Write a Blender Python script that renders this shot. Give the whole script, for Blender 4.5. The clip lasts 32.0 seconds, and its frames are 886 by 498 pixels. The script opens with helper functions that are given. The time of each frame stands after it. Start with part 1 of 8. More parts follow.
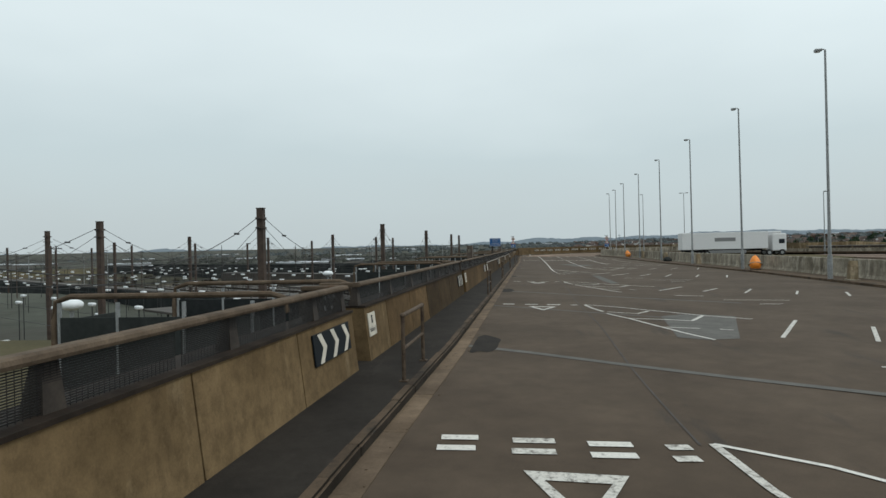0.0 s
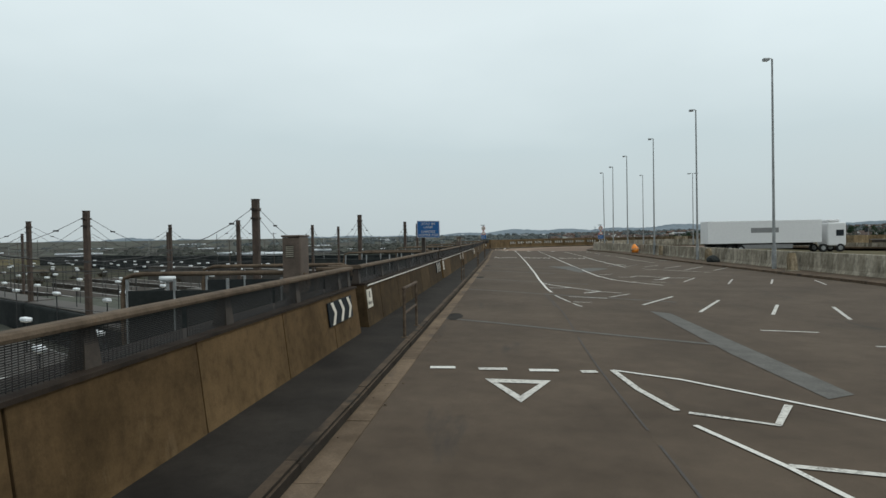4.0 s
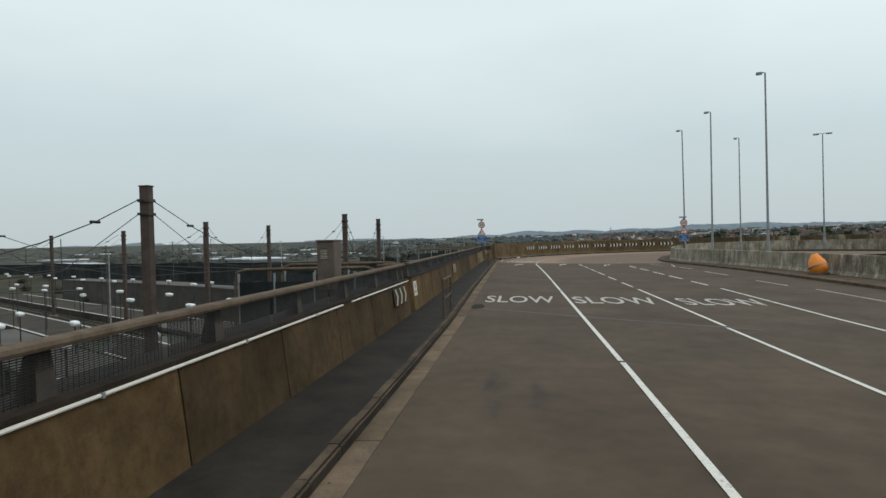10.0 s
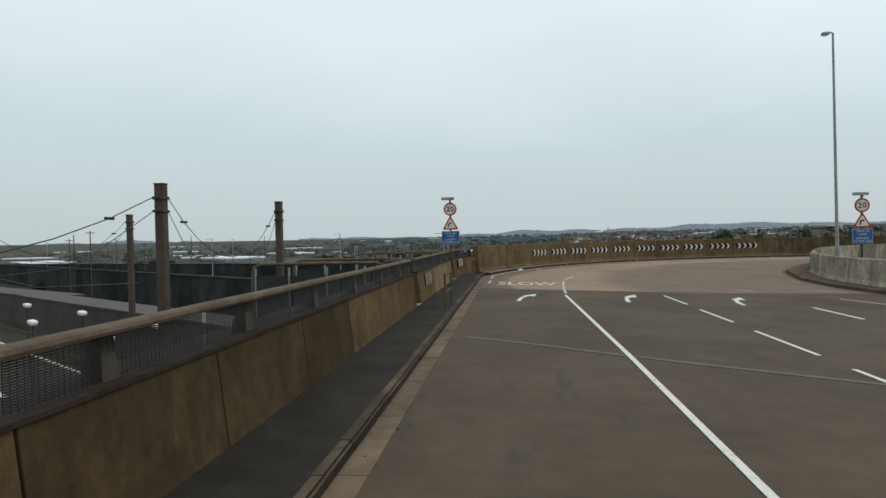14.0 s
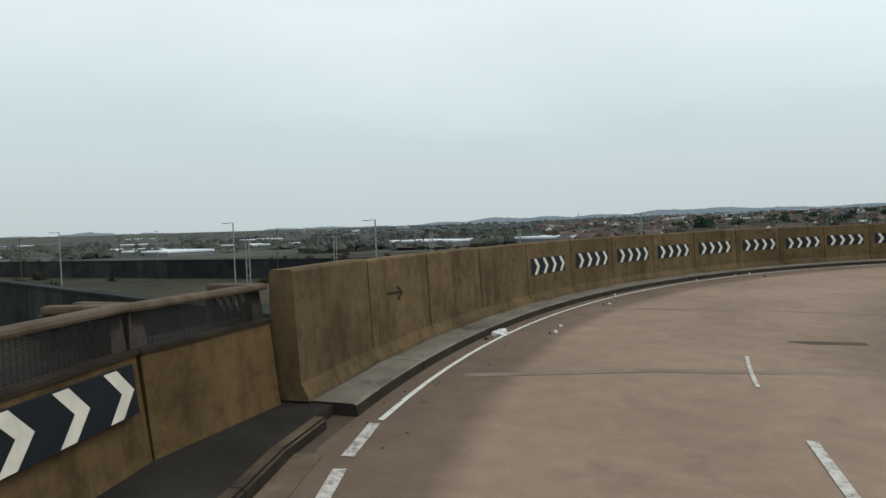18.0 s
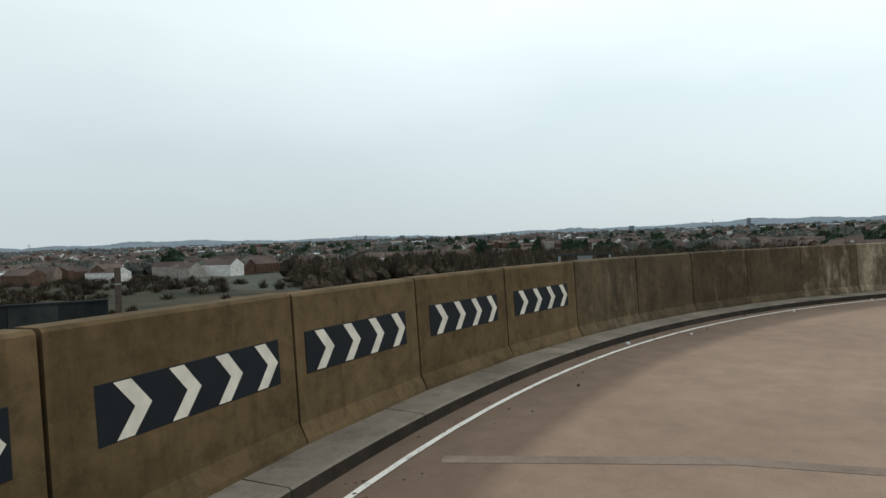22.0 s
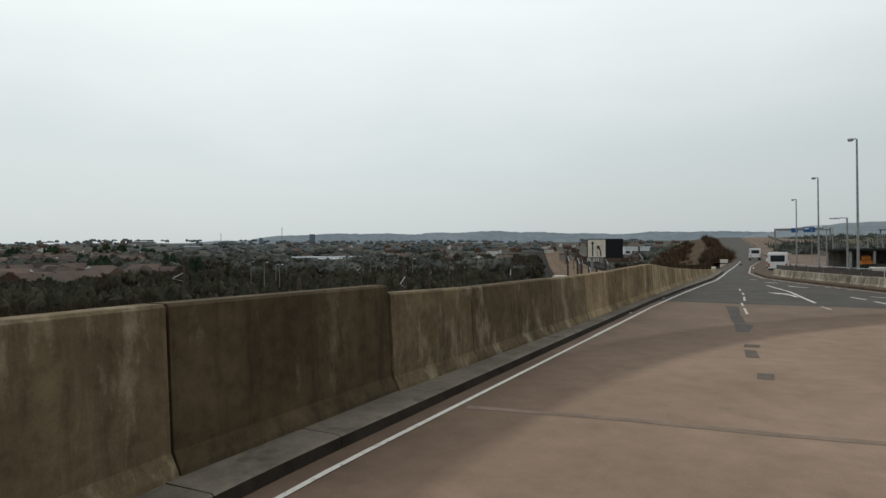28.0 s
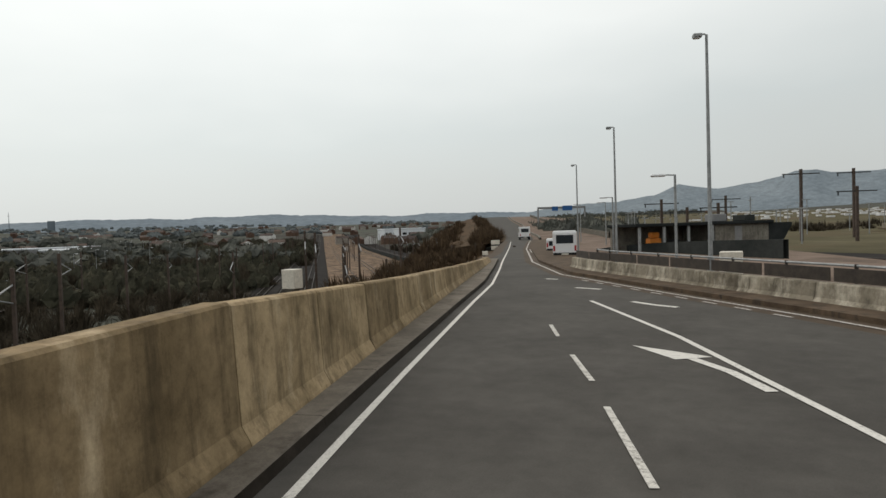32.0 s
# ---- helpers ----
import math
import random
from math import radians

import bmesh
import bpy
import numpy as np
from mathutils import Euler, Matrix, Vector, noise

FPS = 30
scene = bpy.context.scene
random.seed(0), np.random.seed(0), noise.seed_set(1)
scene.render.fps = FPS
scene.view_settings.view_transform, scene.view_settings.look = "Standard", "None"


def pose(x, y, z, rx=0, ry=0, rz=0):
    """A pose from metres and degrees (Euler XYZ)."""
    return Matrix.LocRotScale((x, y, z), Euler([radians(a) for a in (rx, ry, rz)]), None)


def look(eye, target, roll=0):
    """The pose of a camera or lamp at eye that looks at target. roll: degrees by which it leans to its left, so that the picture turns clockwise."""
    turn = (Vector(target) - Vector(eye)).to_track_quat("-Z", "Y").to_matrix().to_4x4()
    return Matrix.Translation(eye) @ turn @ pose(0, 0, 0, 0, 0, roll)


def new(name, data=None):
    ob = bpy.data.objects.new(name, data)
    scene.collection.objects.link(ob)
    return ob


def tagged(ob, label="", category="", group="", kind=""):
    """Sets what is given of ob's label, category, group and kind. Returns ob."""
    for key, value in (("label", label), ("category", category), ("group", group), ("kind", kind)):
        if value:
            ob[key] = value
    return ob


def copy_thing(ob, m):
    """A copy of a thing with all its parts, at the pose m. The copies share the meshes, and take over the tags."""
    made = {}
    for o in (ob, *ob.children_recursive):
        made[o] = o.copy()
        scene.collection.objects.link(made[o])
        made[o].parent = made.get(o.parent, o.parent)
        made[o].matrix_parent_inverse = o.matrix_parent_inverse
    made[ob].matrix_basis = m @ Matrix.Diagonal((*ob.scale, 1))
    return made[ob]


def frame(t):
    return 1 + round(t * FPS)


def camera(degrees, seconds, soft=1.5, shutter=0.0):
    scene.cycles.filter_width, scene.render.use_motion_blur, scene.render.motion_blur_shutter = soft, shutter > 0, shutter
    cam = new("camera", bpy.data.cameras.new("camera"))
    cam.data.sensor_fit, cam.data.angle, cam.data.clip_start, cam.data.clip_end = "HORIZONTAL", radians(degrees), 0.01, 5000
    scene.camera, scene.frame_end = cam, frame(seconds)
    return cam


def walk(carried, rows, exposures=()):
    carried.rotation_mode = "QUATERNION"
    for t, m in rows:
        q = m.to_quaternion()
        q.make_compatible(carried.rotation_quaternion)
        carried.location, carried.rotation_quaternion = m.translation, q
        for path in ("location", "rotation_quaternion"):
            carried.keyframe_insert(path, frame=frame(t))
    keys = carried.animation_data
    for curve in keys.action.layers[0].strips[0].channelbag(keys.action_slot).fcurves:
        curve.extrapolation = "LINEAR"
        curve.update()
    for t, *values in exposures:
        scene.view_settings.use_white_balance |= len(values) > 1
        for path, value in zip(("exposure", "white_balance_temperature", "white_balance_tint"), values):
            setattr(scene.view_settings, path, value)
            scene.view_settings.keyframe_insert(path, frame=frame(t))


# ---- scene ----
cam = camera(72.35, 32.0)

PATH = [
    (0.0, pose(-0.002, -0.000, 2.201, 89.90, 1.41, 8.19)),
    (0.5, pose(0.197, 3.343, 2.206, 90.09, 1.84, 7.28)),
    (1.0, pose(0.186, 6.664, 2.204, 90.07, 1.80, 6.49)),
    (1.5, pose(0.173, 9.946, 2.193, 89.11, 1.67, 6.44)),
    (2.0, pose(0.190, 13.439, 2.192, 89.06, 0.79, 6.19)),
    (2.5, pose(0.248, 16.964, 2.199, 89.17, 1.79, 5.47)),
    (3.0, pose(0.279, 20.509, 2.202, 89.34, 1.95, 5.70)),
    (3.5, pose(0.242, 23.983, 2.187, 89.01, 1.09, 5.85)),
    (4.0, pose(0.241, 27.439, 2.188, 88.99, 1.07, 5.96)),
    (4.5, pose(0.240, 30.824, 2.192, 89.00, 1.15, 6.15)),
    (5.0, pose(0.237, 34.193, 2.196, 89.00, 1.27, 6.32)),
    (5.5, pose(0.227, 37.598, 2.196, 88.99, 1.32, 6.40)),
    (6.0, pose(0.215, 41.124, 2.195, 88.99, 1.15, 6.44)),
    (6.5, pose(0.198, 44.482, 2.175, 88.86, 1.31, 6.40)),
    (7.0, pose(0.161, 48.106, 2.165, 89.48, 1.02, 6.26)),
    (7.5, pose(0.226, 51.721, 2.192, 89.57, 1.53, 6.13)),
    (8.0, pose(0.337, 55.396, 2.199, 89.46, 1.33, 6.03)),
    (8.5, pose(0.343, 59.048, 2.205, 89.35, 1.48, 6.09)),
    (9.0, pose(0.311, 62.546, 2.175, 89.37, 1.85, 6.55)),
    (9.5, pose(0.264, 66.341, 2.192, 89.43, 1.29, 7.06)),
    (10.0, pose(0.166, 70.057, 2.217, 89.25, 1.49, 7.20)),
    (10.5, pose(0.113, 73.864, 2.196, 89.04, 1.29, 7.34)),
    (11.0, pose(0.050, 77.656, 2.156, 89.08, 1.31, 7.29)),
    (11.5, pose(-0.011, 81.347, 2.184, 89.71, 1.46, 7.31)),
    (12.0, pose(-0.109, 85.111, 2.187, 89.62, 1.27, 7.14)),
    (12.5, pose(-0.150, 89.020, 2.203, 89.25, 1.27, 7.09)),
    (13.0, pose(-0.208, 92.916, 2.200, 89.46, 1.30, 7.07)),
    (13.5, pose(-0.268, 96.752, 2.196, 89.36, 1.18, 6.89)),
    (14.0, pose(-0.297, 100.439, 2.189, 89.12, 1.24, 6.85)),
    (14.5, pose(-0.361, 104.212, 2.181, 89.16, 1.10, 6.57)),
    (15.0, pose(-0.306, 107.884, 2.184, 89.09, 1.18, 6.82)),
    (15.5, pose(-0.141, 111.476, 2.191, 88.98, 1.37, 7.38)),
    (16.0, pose(0.001, 115.041, 2.200, 88.89, 1.55, 7.89)),
    (16.5, pose(-0.019, 118.635, 2.203, 88.88, 1.61, 7.97)),
    (17.0, pose(-0.346, 122.173, 2.183, 89.31, 1.48, 7.32)),
    (17.5, pose(-0.311, 125.885, 2.199, 89.26, 1.29, 6.20)),
    (18.0, pose(-0.243, 129.345, 2.216, 87.95, 1.92, 4.09)),
    (18.5, pose(0.103, 132.709, 2.212, 88.96, 2.56, 1.65)),
    (19.0, pose(0.662, 136.055, 2.175, 88.92, 1.52, -2.28)),
    (19.5, pose(1.657, 139.284, 2.201, 89.78, 1.86, -7.24)),
    (20.0, pose(2.909, 142.300, 2.144, 89.09, 1.34, -13.01)),
    (20.5, pose(4.607, 145.078, 2.194, 89.56, 1.23, -19.95)),
    (21.0, pose(6.683, 147.446, 2.202, 89.41, 1.56, -27.29)),
    (21.5, pose(9.031, 149.441, 2.246, 89.16, 1.84, -34.65)),
    (22.0, pose(11.338, 151.207, 2.203, 89.40, 1.85, -42.64)),
    (22.5, pose(13.824, 152.683, 2.183, 89.20, 1.45, -51.59)),
    (23.0, pose(16.865, 153.736, 2.179, 89.12, 1.46, -59.48)),
    (23.5, pose(20.003, 154.382, 2.148, 88.92, 1.24, -67.24)),
    (24.0, pose(23.203, 154.616, 2.153, 89.11, 0.97, -75.56)),
    (24.5, pose(26.367, 154.508, 2.165, 89.66, 0.76, -82.68)),
    (25.0, pose(29.561, 153.917, 2.127, 89.11, 0.71, -90.24)),
    (25.5, pose(32.614, 152.924, 2.141, 89.14, 0.82, -98.03)),
    (26.0, pose(35.514, 151.925, 2.139, 89.28, 0.62, -105.72)),
    (26.5, pose(38.013, 150.469, 2.141, 89.70, 0.18, -113.36)),
    (27.0, pose(40.180, 148.488, 2.146, 90.15, -0.22, -120.83)),
    (27.5, pose(42.086, 145.918, 2.155, 90.39, -0.31, -128.03)),
    (28.0, pose(44.040, 143.132, 2.183, 90.35, 0.45, -135.54)),
    (28.5, pose(45.683, 140.143, 2.227, 90.77, 0.75, -142.04)),
    (29.0, pose(46.963, 137.293, 2.234, 89.96, 1.56, -147.27)),
    (29.5, pose(47.962, 134.692, 2.205, 88.16, 1.91, -150.82)),
    (30.0, pose(48.906, 131.992, 2.211, 90.06, 2.29, -152.71)),
    (30.5, pose(49.883, 129.216, 2.150, 89.23, 2.08, -154.07)),
    (31.0, pose(50.796, 126.449, 2.163, 88.73, 2.06, -155.02)),
    (31.5, pose(51.671, 123.491, 2.169, 88.34, 2.22, -155.61)),
    (32.0, pose(52.577, 120.618, 2.201, 88.33, 1.85, -155.85)),
]
walk(cam, PATH, [(0.0, 0.07, 6450, 7.0), (18.0, 0.14, 6450, 7.0), (19.0, 0.18, 6450, 7.1), (20.0, 0.10, 6450, 7.2), (22.0, 0.18, 6450, 7.5), (23.0, 0.10, 6470, 7.8), (24.0, -0.08, 6500, 8.1), (25.0, -0.05, 6520, 8.5), (28.5, -0.12, 6820, 11.5), (30.5, -0.05, 6950, 12.5), (32.0, 0.04, 7050, 13.5)])

# ---- light ----
world = bpy.data.worlds.new("overcast_sky")
scene.world = world
world.use_nodes = True
wn = world.node_tree.nodes
wl = world.node_tree.links
wn.clear()
w_out = wn.new("ShaderNodeOutputWorld")
w_bg = wn.new("ShaderNodeBackground")
w_sky = wn.new("ShaderNodeTexSky")
w_sky.sky_type = "NISHITA"
w_sky.sun_disc = False
w_sky.sun_elevation = radians(50)
w_sky.sun_rotation = radians(105)
w_sky.air_density, w_sky.dust_density = 1.6, 4.0
SKY = 0.10
w_bg.inputs["Strength"].default_value = SKY
# a closed cloud layer over the clear sky, brighter towards the zenith, with soft uneven patches
w_co = wn.new("ShaderNodeTexCoord")
w_sep = wn.new("ShaderNodeSeparateXYZ")
w_no = wn.new("ShaderNodeTexNoise")
w_no.inputs["Scale"].default_value = 1.6
w_no.inputs["Detail"].default_value = 4
w_map = wn.new("ShaderNodeMapping")
w_map.inputs["Scale"].default_value = (1, 1, 2.6)
w_ramp = wn.new("ShaderNodeValToRGB")
w_add = wn.new("ShaderNodeMath")
w_add.operation = "MULTIPLY_ADD"
w_add.inputs[1].default_value = 0.26
w_mix = wn.new("ShaderNodeMixRGB")
w_mix.inputs[0].default_value = 0.93
wl.new(w_co.outputs["Generated"], w_sep.inputs[0])
wl.new(w_co.outputs["Generated"], w_map.inputs[0])
wl.new(w_map.outputs[0], w_no.inputs["Vector"])
wl.new(w_no.outputs["Fac"], w_add.inputs[0])
wl.new(w_sep.outputs["Z"], w_add.inputs[2])
wl.new(w_add.outputs[0], w_ramp.inputs[0])
r = w_ramp.color_ramp
r.elements[0].position, r.elements[0].color = 0.08, (5.2, 5.75, 5.95, 1)
r.elements[1].position, r.elements[1].color = 0.75, (7.6, 8.2, 8.5, 1)
e = r.elements.new(0.30)
e.color = (5.7, 6.55, 6.9, 1)
e = r.elements.new(0.48)
e.color = (7.5, 8.3, 8.6, 1)
wl.new(w_sky.outputs[0], w_mix.inputs[1])
# the cloud is brighter round the hidden sun
w_dot = wn.new("ShaderNodeVectorMath")
w_dot.operation = "DOT_PRODUCT"
w_dot.inputs[1].default_value = (0.62, -0.17, 0.766)
w_glow = wn.new("ShaderNodeMapRange")
w_glow.interpolation_type = "SMOOTHSTEP"
for k, v in (("From Min", 0.1), ("From Max", 1.0), ("To Min", 1.0), ("To Max", 1.32)):
    w_glow.inputs[k].default_value = v
w_mul = wn.new("ShaderNodeVectorMath")
w_mul.operation = "SCALE"
wl.new(w_co.outputs["Generated"], w_dot.inputs[0])
wl.new(w_dot.outputs["Value"], w_glow.inputs["Value"])
wl.new(w_ramp.outputs[0], w_mul.inputs[0])
wl.new(w_glow.outputs[0], w_mul.inputs["Scale"])
wl.new(w_mul.outputs[0], w_mix.inputs[2])
wl.new(w_mix.outputs[0], w_bg.inputs["Color"])
wl.new(w_bg.outputs[0], w_out.inputs[0])

sun = new("sun", bpy.data.lights.new("sun", "SUN"))
sun.data.energy, sun.data.angle, sun.data.color = 0.6, radians(25), (1.0, 0.96, 0.9)
sun.matrix_world = look((82, 83, 76.6), (20, 100, 0))

# ---- materials ----
def material(name, rough=0.8, metal=0.0, coords="Position"):
    m = bpy.data.materials.new(name)
    m.use_nodes = True
    nt = m.node_tree
    bsdf = nt.nodes["Principled BSDF"]
    bsdf.inputs["Roughness"].default_value = rough
    bsdf.inputs["Metallic"].default_value = metal
    bsdf.inputs["Specular IOR Level"].default_value = 0.35 if rough < 0.8 else 0.14 if rough <= 0.9 else 0.05
    return m, nt, bsdf


def noise_node(nt, scale, detail=4, stretch=None, rough=0.6):
    """Noise over world position, stretched by axis."""
    g = nt.nodes.new("ShaderNodeNewGeometry")
    n = nt.nodes.new("ShaderNodeTexNoise")
    n.inputs["Scale"].default_value = scale
    n.inputs["Detail"].default_value = detail
    n.inputs["Roughness"].default_value = rough
    src = g.outputs["Position"]
    if stretch:
        mp = nt.nodes.new("ShaderNodeMapping")
        mp.inputs["Scale"].default_value = stretch
        nt.links.new(src, mp.inputs[0])
        src = mp.outputs[0]
    nt.links.new(src, n.inputs["Vector"])
    return n.outputs["Fac"]


def ramp_node(nt, fac, stops):
    r = nt.nodes.new("ShaderNodeValToRGB")
    el = r.color_ramp.elements
    while len(el) < len(stops):
        el.new(0.5)
    for k, (p, c) in enumerate(stops):
        el[k].position = p
        el[k].color = (*c, 1) if len(c) == 3 else c
    nt.links.new(fac, r.inputs[0])
    return r.outputs[0]


def mix_node(nt, kind, fac, a, b):
    m = nt.nodes.new("ShaderNodeMixRGB")
    m.blend_type = kind
    for sock, v in ((m.inputs[0], fac), (m.inputs[1], a), (m.inputs[2], b)):
        if isinstance(v, (int, float)):
            sock.default_value = v
        elif isinstance(v, tuple):
            sock.default_value = (*v, 1)
        else:
            nt.links.new(v, sock)
    return m.outputs[0]


def bump(nt, bsdf, fac, strength, dist=0.01):
    b = nt.nodes.new("ShaderNodeBump")
    b.inputs["Strength"].default_value = strength
    b.inputs["Distance"].default_value = dist
    nt.links.new(fac, b.inputs["Height"])
    nt.links.new(b.outputs[0], bsdf.inputs["Normal"])


def surface(name, dark, light, scale=3.0, rough=0.85, fine=60.0, bumps=0.3, stains=None, stretch=None, metal=0.0, tint=0.0, island=False):
    """A two-scale uneven surface: broad patches between two colours, fine grain, optional stains and a random tint."""
    m, nt, bsdf = material(name, rough, metal)
    col = ramp_node(nt, noise_node(nt, scale, 5, stretch), [(0.3, dark), (0.7, light)])
    grain = noise_node(nt, fine, 3)
    col = mix_node(nt, "MULTIPLY", 0.35, col, ramp_node(nt, grain, [(0.3, (0.55, 0.55, 0.55)), (0.7, (1.3, 1.3, 1.3))]))
    col = mix_node(nt, "MULTIPLY", 0.3, col, ramp_node(nt, noise_node(nt, scale * 7, 4), [(0.32, (0.6, 0.6, 0.6)), (0.68, (1.3, 1.3, 1.3))]))
    if stains:
        c, sc, st, lo, hi = stains
        f = ramp_node(nt, noise_node(nt, sc, 6, st, 0.65), [(lo, (0, 0, 0)), (hi, (1, 1, 1))])
        col = mix_node(nt, "MIX", f, col, c)
    if tint:
        if island:
            g = nt.nodes.new("ShaderNodeNewGeometry")
            rnd = g.outputs["Random Per Island"]
        else:
            o = nt.nodes.new("ShaderNodeObjectInfo")
            rnd = o.outputs["Random"]
        col = mix_node(nt, "MULTIPLY", tint, col, ramp_node(nt, rnd, [(0.0, (0.45, 0.45, 0.47)), (1.0, (1.45, 1.4, 1.3))]))
    nt.links.new(col, bsdf.inputs["Base Color"])
    if bumps:
        bump(nt, bsdf, grain, bumps, 0.006)
    return m


def concrete_wall(name, dark, light, streak, pale, tone=0.6, washed=0.57, streaky=0.75):
    """Weathered precast concrete: broad tone, rain streaks down the face, pale washed patches, tone set panel by panel."""
    m, nt, bsdf = material(name, 0.9)
    col = ramp_node(nt, noise_node(nt, 0.9, 5), [(0.3, dark), (0.7, light)])
    o = nt.nodes.new("ShaderNodeObjectInfo")
    col = mix_node(nt, "MULTIPLY", tone, col, ramp_node(nt, o.outputs["Random"], [(0.0, (0.6, 0.58, 0.55)), (0.5, (1, 1, 1)), (1.0, (1.3, 1.32, 1.35))]))
    st = ramp_node(nt, noise_node(nt, 3.2, 5, (1, 1, 0.10), 0.7), [(0.50, (0, 0, 0)), (0.80, (streaky, streaky, streaky))])
    col = mix_node(nt, "MIX", st, col, streak)
    pl = ramp_node(nt, noise_node(nt, 1.7, 6, (1, 1, 0.35), 0.7), [(washed, (0, 0, 0)), (washed + 0.17, (0.8, 0.8, 0.8))])
    col = mix_node(nt, "MIX", pl, col, pale)
    g = noise_node(nt, 45, 4)
    col = mix_node(nt, "MULTIPLY", 0.25, col, ramp_node(nt, g, [(0.3, (0.6, 0.6, 0.6)), (0.7, (1.25, 1.25, 1.25))]))
    blot = noise_node(nt, 5.5, 6, None, 0.7)
    col = mix_node(nt, "MULTIPLY", 0.5, col, ramp_node(nt, blot, [(0.36, (0.55, 0.54, 0.52)), (0.5, (1, 1, 1)), (0.66, (1.32, 1.32, 1.30))]))
    nt.links.new(col, bsdf.inputs["Base Color"])
    bump(nt, bsdf, g, 0.25, 0.006)
    return m


def worn_paint(name, paint, under, cover=0.5, rough=0.7):
    """Thermoplastic road paint, scuffed through to the road in places."""
    m, nt, bsdf = material(name, rough)
    f = ramp_node(nt, noise_node(nt, 11, 8, None, 0.8), [(cover - 0.06, (1, 1, 1)), (cover + 0.1, (0, 0, 0))])
    g = noise_node(nt, 40, 3)
    p = mix_node(nt, "MULTIPLY", 0.4, paint, ramp_node(nt, g, [(0.3, (0.6, 0.6, 0.6)), (0.7, (1.2, 1.2, 1.2))]))
    nt.links.new(mix_node(nt, "MIX", f, under, p), bsdf.inputs["Base Color"])
    return m


def plain(name, colour, rough=0.5, metal=0.0, var=0.25):
    """Paint or metal with slight uneven wear."""
    m, nt, bsdf = material(name, rough, metal)
    f = noise_node(nt, 5, 5)
    nt.links.new(mix_node(nt, "MULTIPLY", var, colour, ramp_node(nt, f, [(0.3, (0.55, 0.55, 0.55)), (0.7, (1.3, 1.3, 1.3))])), bsdf.inputs["Base Color"])
    return m


M_ASPHALT = surface("asphalt", (0.060, 0.0440, 0.0310), (0.098, 0.0730, 0.0520), 0.35, 0.86, 90, 0.4, stains=((0.035, 0.032, 0.03), 1.1, (1, 0.18, 1), 0.6, 0.78))
M_ASPHALT2 = surface("asphalt_newer", (0.058, 0.054, 0.048), (0.088, 0.082, 0.073), 0.4, 0.9, 90, 0.4)
M_BUFF = surface("buff_road_surfacing", (0.142, 0.101, 0.075), (0.188, 0.136, 0.102), 0.3, 0.86, 80, 0.5, stains=((0.10, 0.075, 0.059), 0.5, None, 0.60, 0.80))
def lane_wear(m):
    """Dust gathered along the outer edge of the bend and a lane polished paler by tyres."""
    nt = m.node_tree
    bsdf = nt.nodes["Principled BSDF"]
    g = nt.nodes.new("ShaderNodeNewGeometry")
    d = nt.nodes.new("ShaderNodeVectorMath")
    d.operation = "DISTANCE"
    d.inputs[1].default_value = (24.24, 131.57, 0)
    nt.links.new(g.outputs["Position"], d.inputs[0])
    n = nt.nodes.new("ShaderNodeMath")
    n.operation = "MULTIPLY_ADD"
    n.inputs[1].default_value = 0.3
    nt.links.new(noise_node(nt, 0.6, 6), n.inputs[0])
    nt.links.new(d.outputs["Value"], n.inputs[2])
    r = nt.nodes.new("ShaderNodeMapRange")
    r.inputs["From Min"].default_value, r.inputs["From Max"].default_value = 19.5, 27.5
    nt.links.new(n.outputs[0], r.inputs["Value"])
    tone = ramp_node(nt, r.outputs[0], [(0.0, (0.95, 0.95, 0.95)), (0.2, (1.5, 1.48, 1.44)), (0.688, (1.46, 1.43, 1.38)), (0.728, (0.90, 0.87, 0.84)), (0.95, (0.74, 0.72, 0.70)), (1.0, (1.0, 1.0, 1.0))])
    old = bsdf.inputs["Base Color"].links[0].from_socket
    worn = mix_node(nt, "MULTIPLY", 1.0, old, tone)
    # a long darker patch with a ragged soft edge in the second half of the bend
    c = nt.nodes.new("ShaderNodeMapping")
    c.vector_type = "TEXTURE"
    c.inputs["Location"].default_value = (36.6, 150.9, 0)
    c.inputs["Rotation"].default_value = (0, 0, radians(-33))
    c.inputs["Scale"].default_value = (5.0, 1.6, 1)
    nt.links.new(g.outputs["Position"], c.inputs[0])
    ln = nt.nodes.new("ShaderNodeVectorMath")
    ln.operation = "LENGTH"
    nt.links.new(c.outputs[0], ln.inputs[0])
    ad = nt.nodes.new("ShaderNodeMath")
    ad.operation = "MULTIPLY_ADD"
    ad.inputs[1].default_value = 1.1
    nt.links.new(noise_node(nt, 1.4, 7, None, 0.7), ad.inputs[0])
    nt.links.new(ln.outputs["Value"], ad.inputs[2])
    rs = nt.nodes.new("ShaderNodeMapRange")
    rs.interpolation_type = "SMOOTHSTEP"
    rs.inputs["From Min"].default_value, rs.inputs["From Max"].default_value = 1.75, 1.15
    rs.inputs["To Max"].default_value = 0.75
    nt.links.new(ad.outputs[0], rs.inputs["Value"])
    nt.links.new(mix_node(nt, "MIX", rs.outputs[0], worn, (0.105, 0.085, 0.070)), bsdf.inputs["Base Color"])


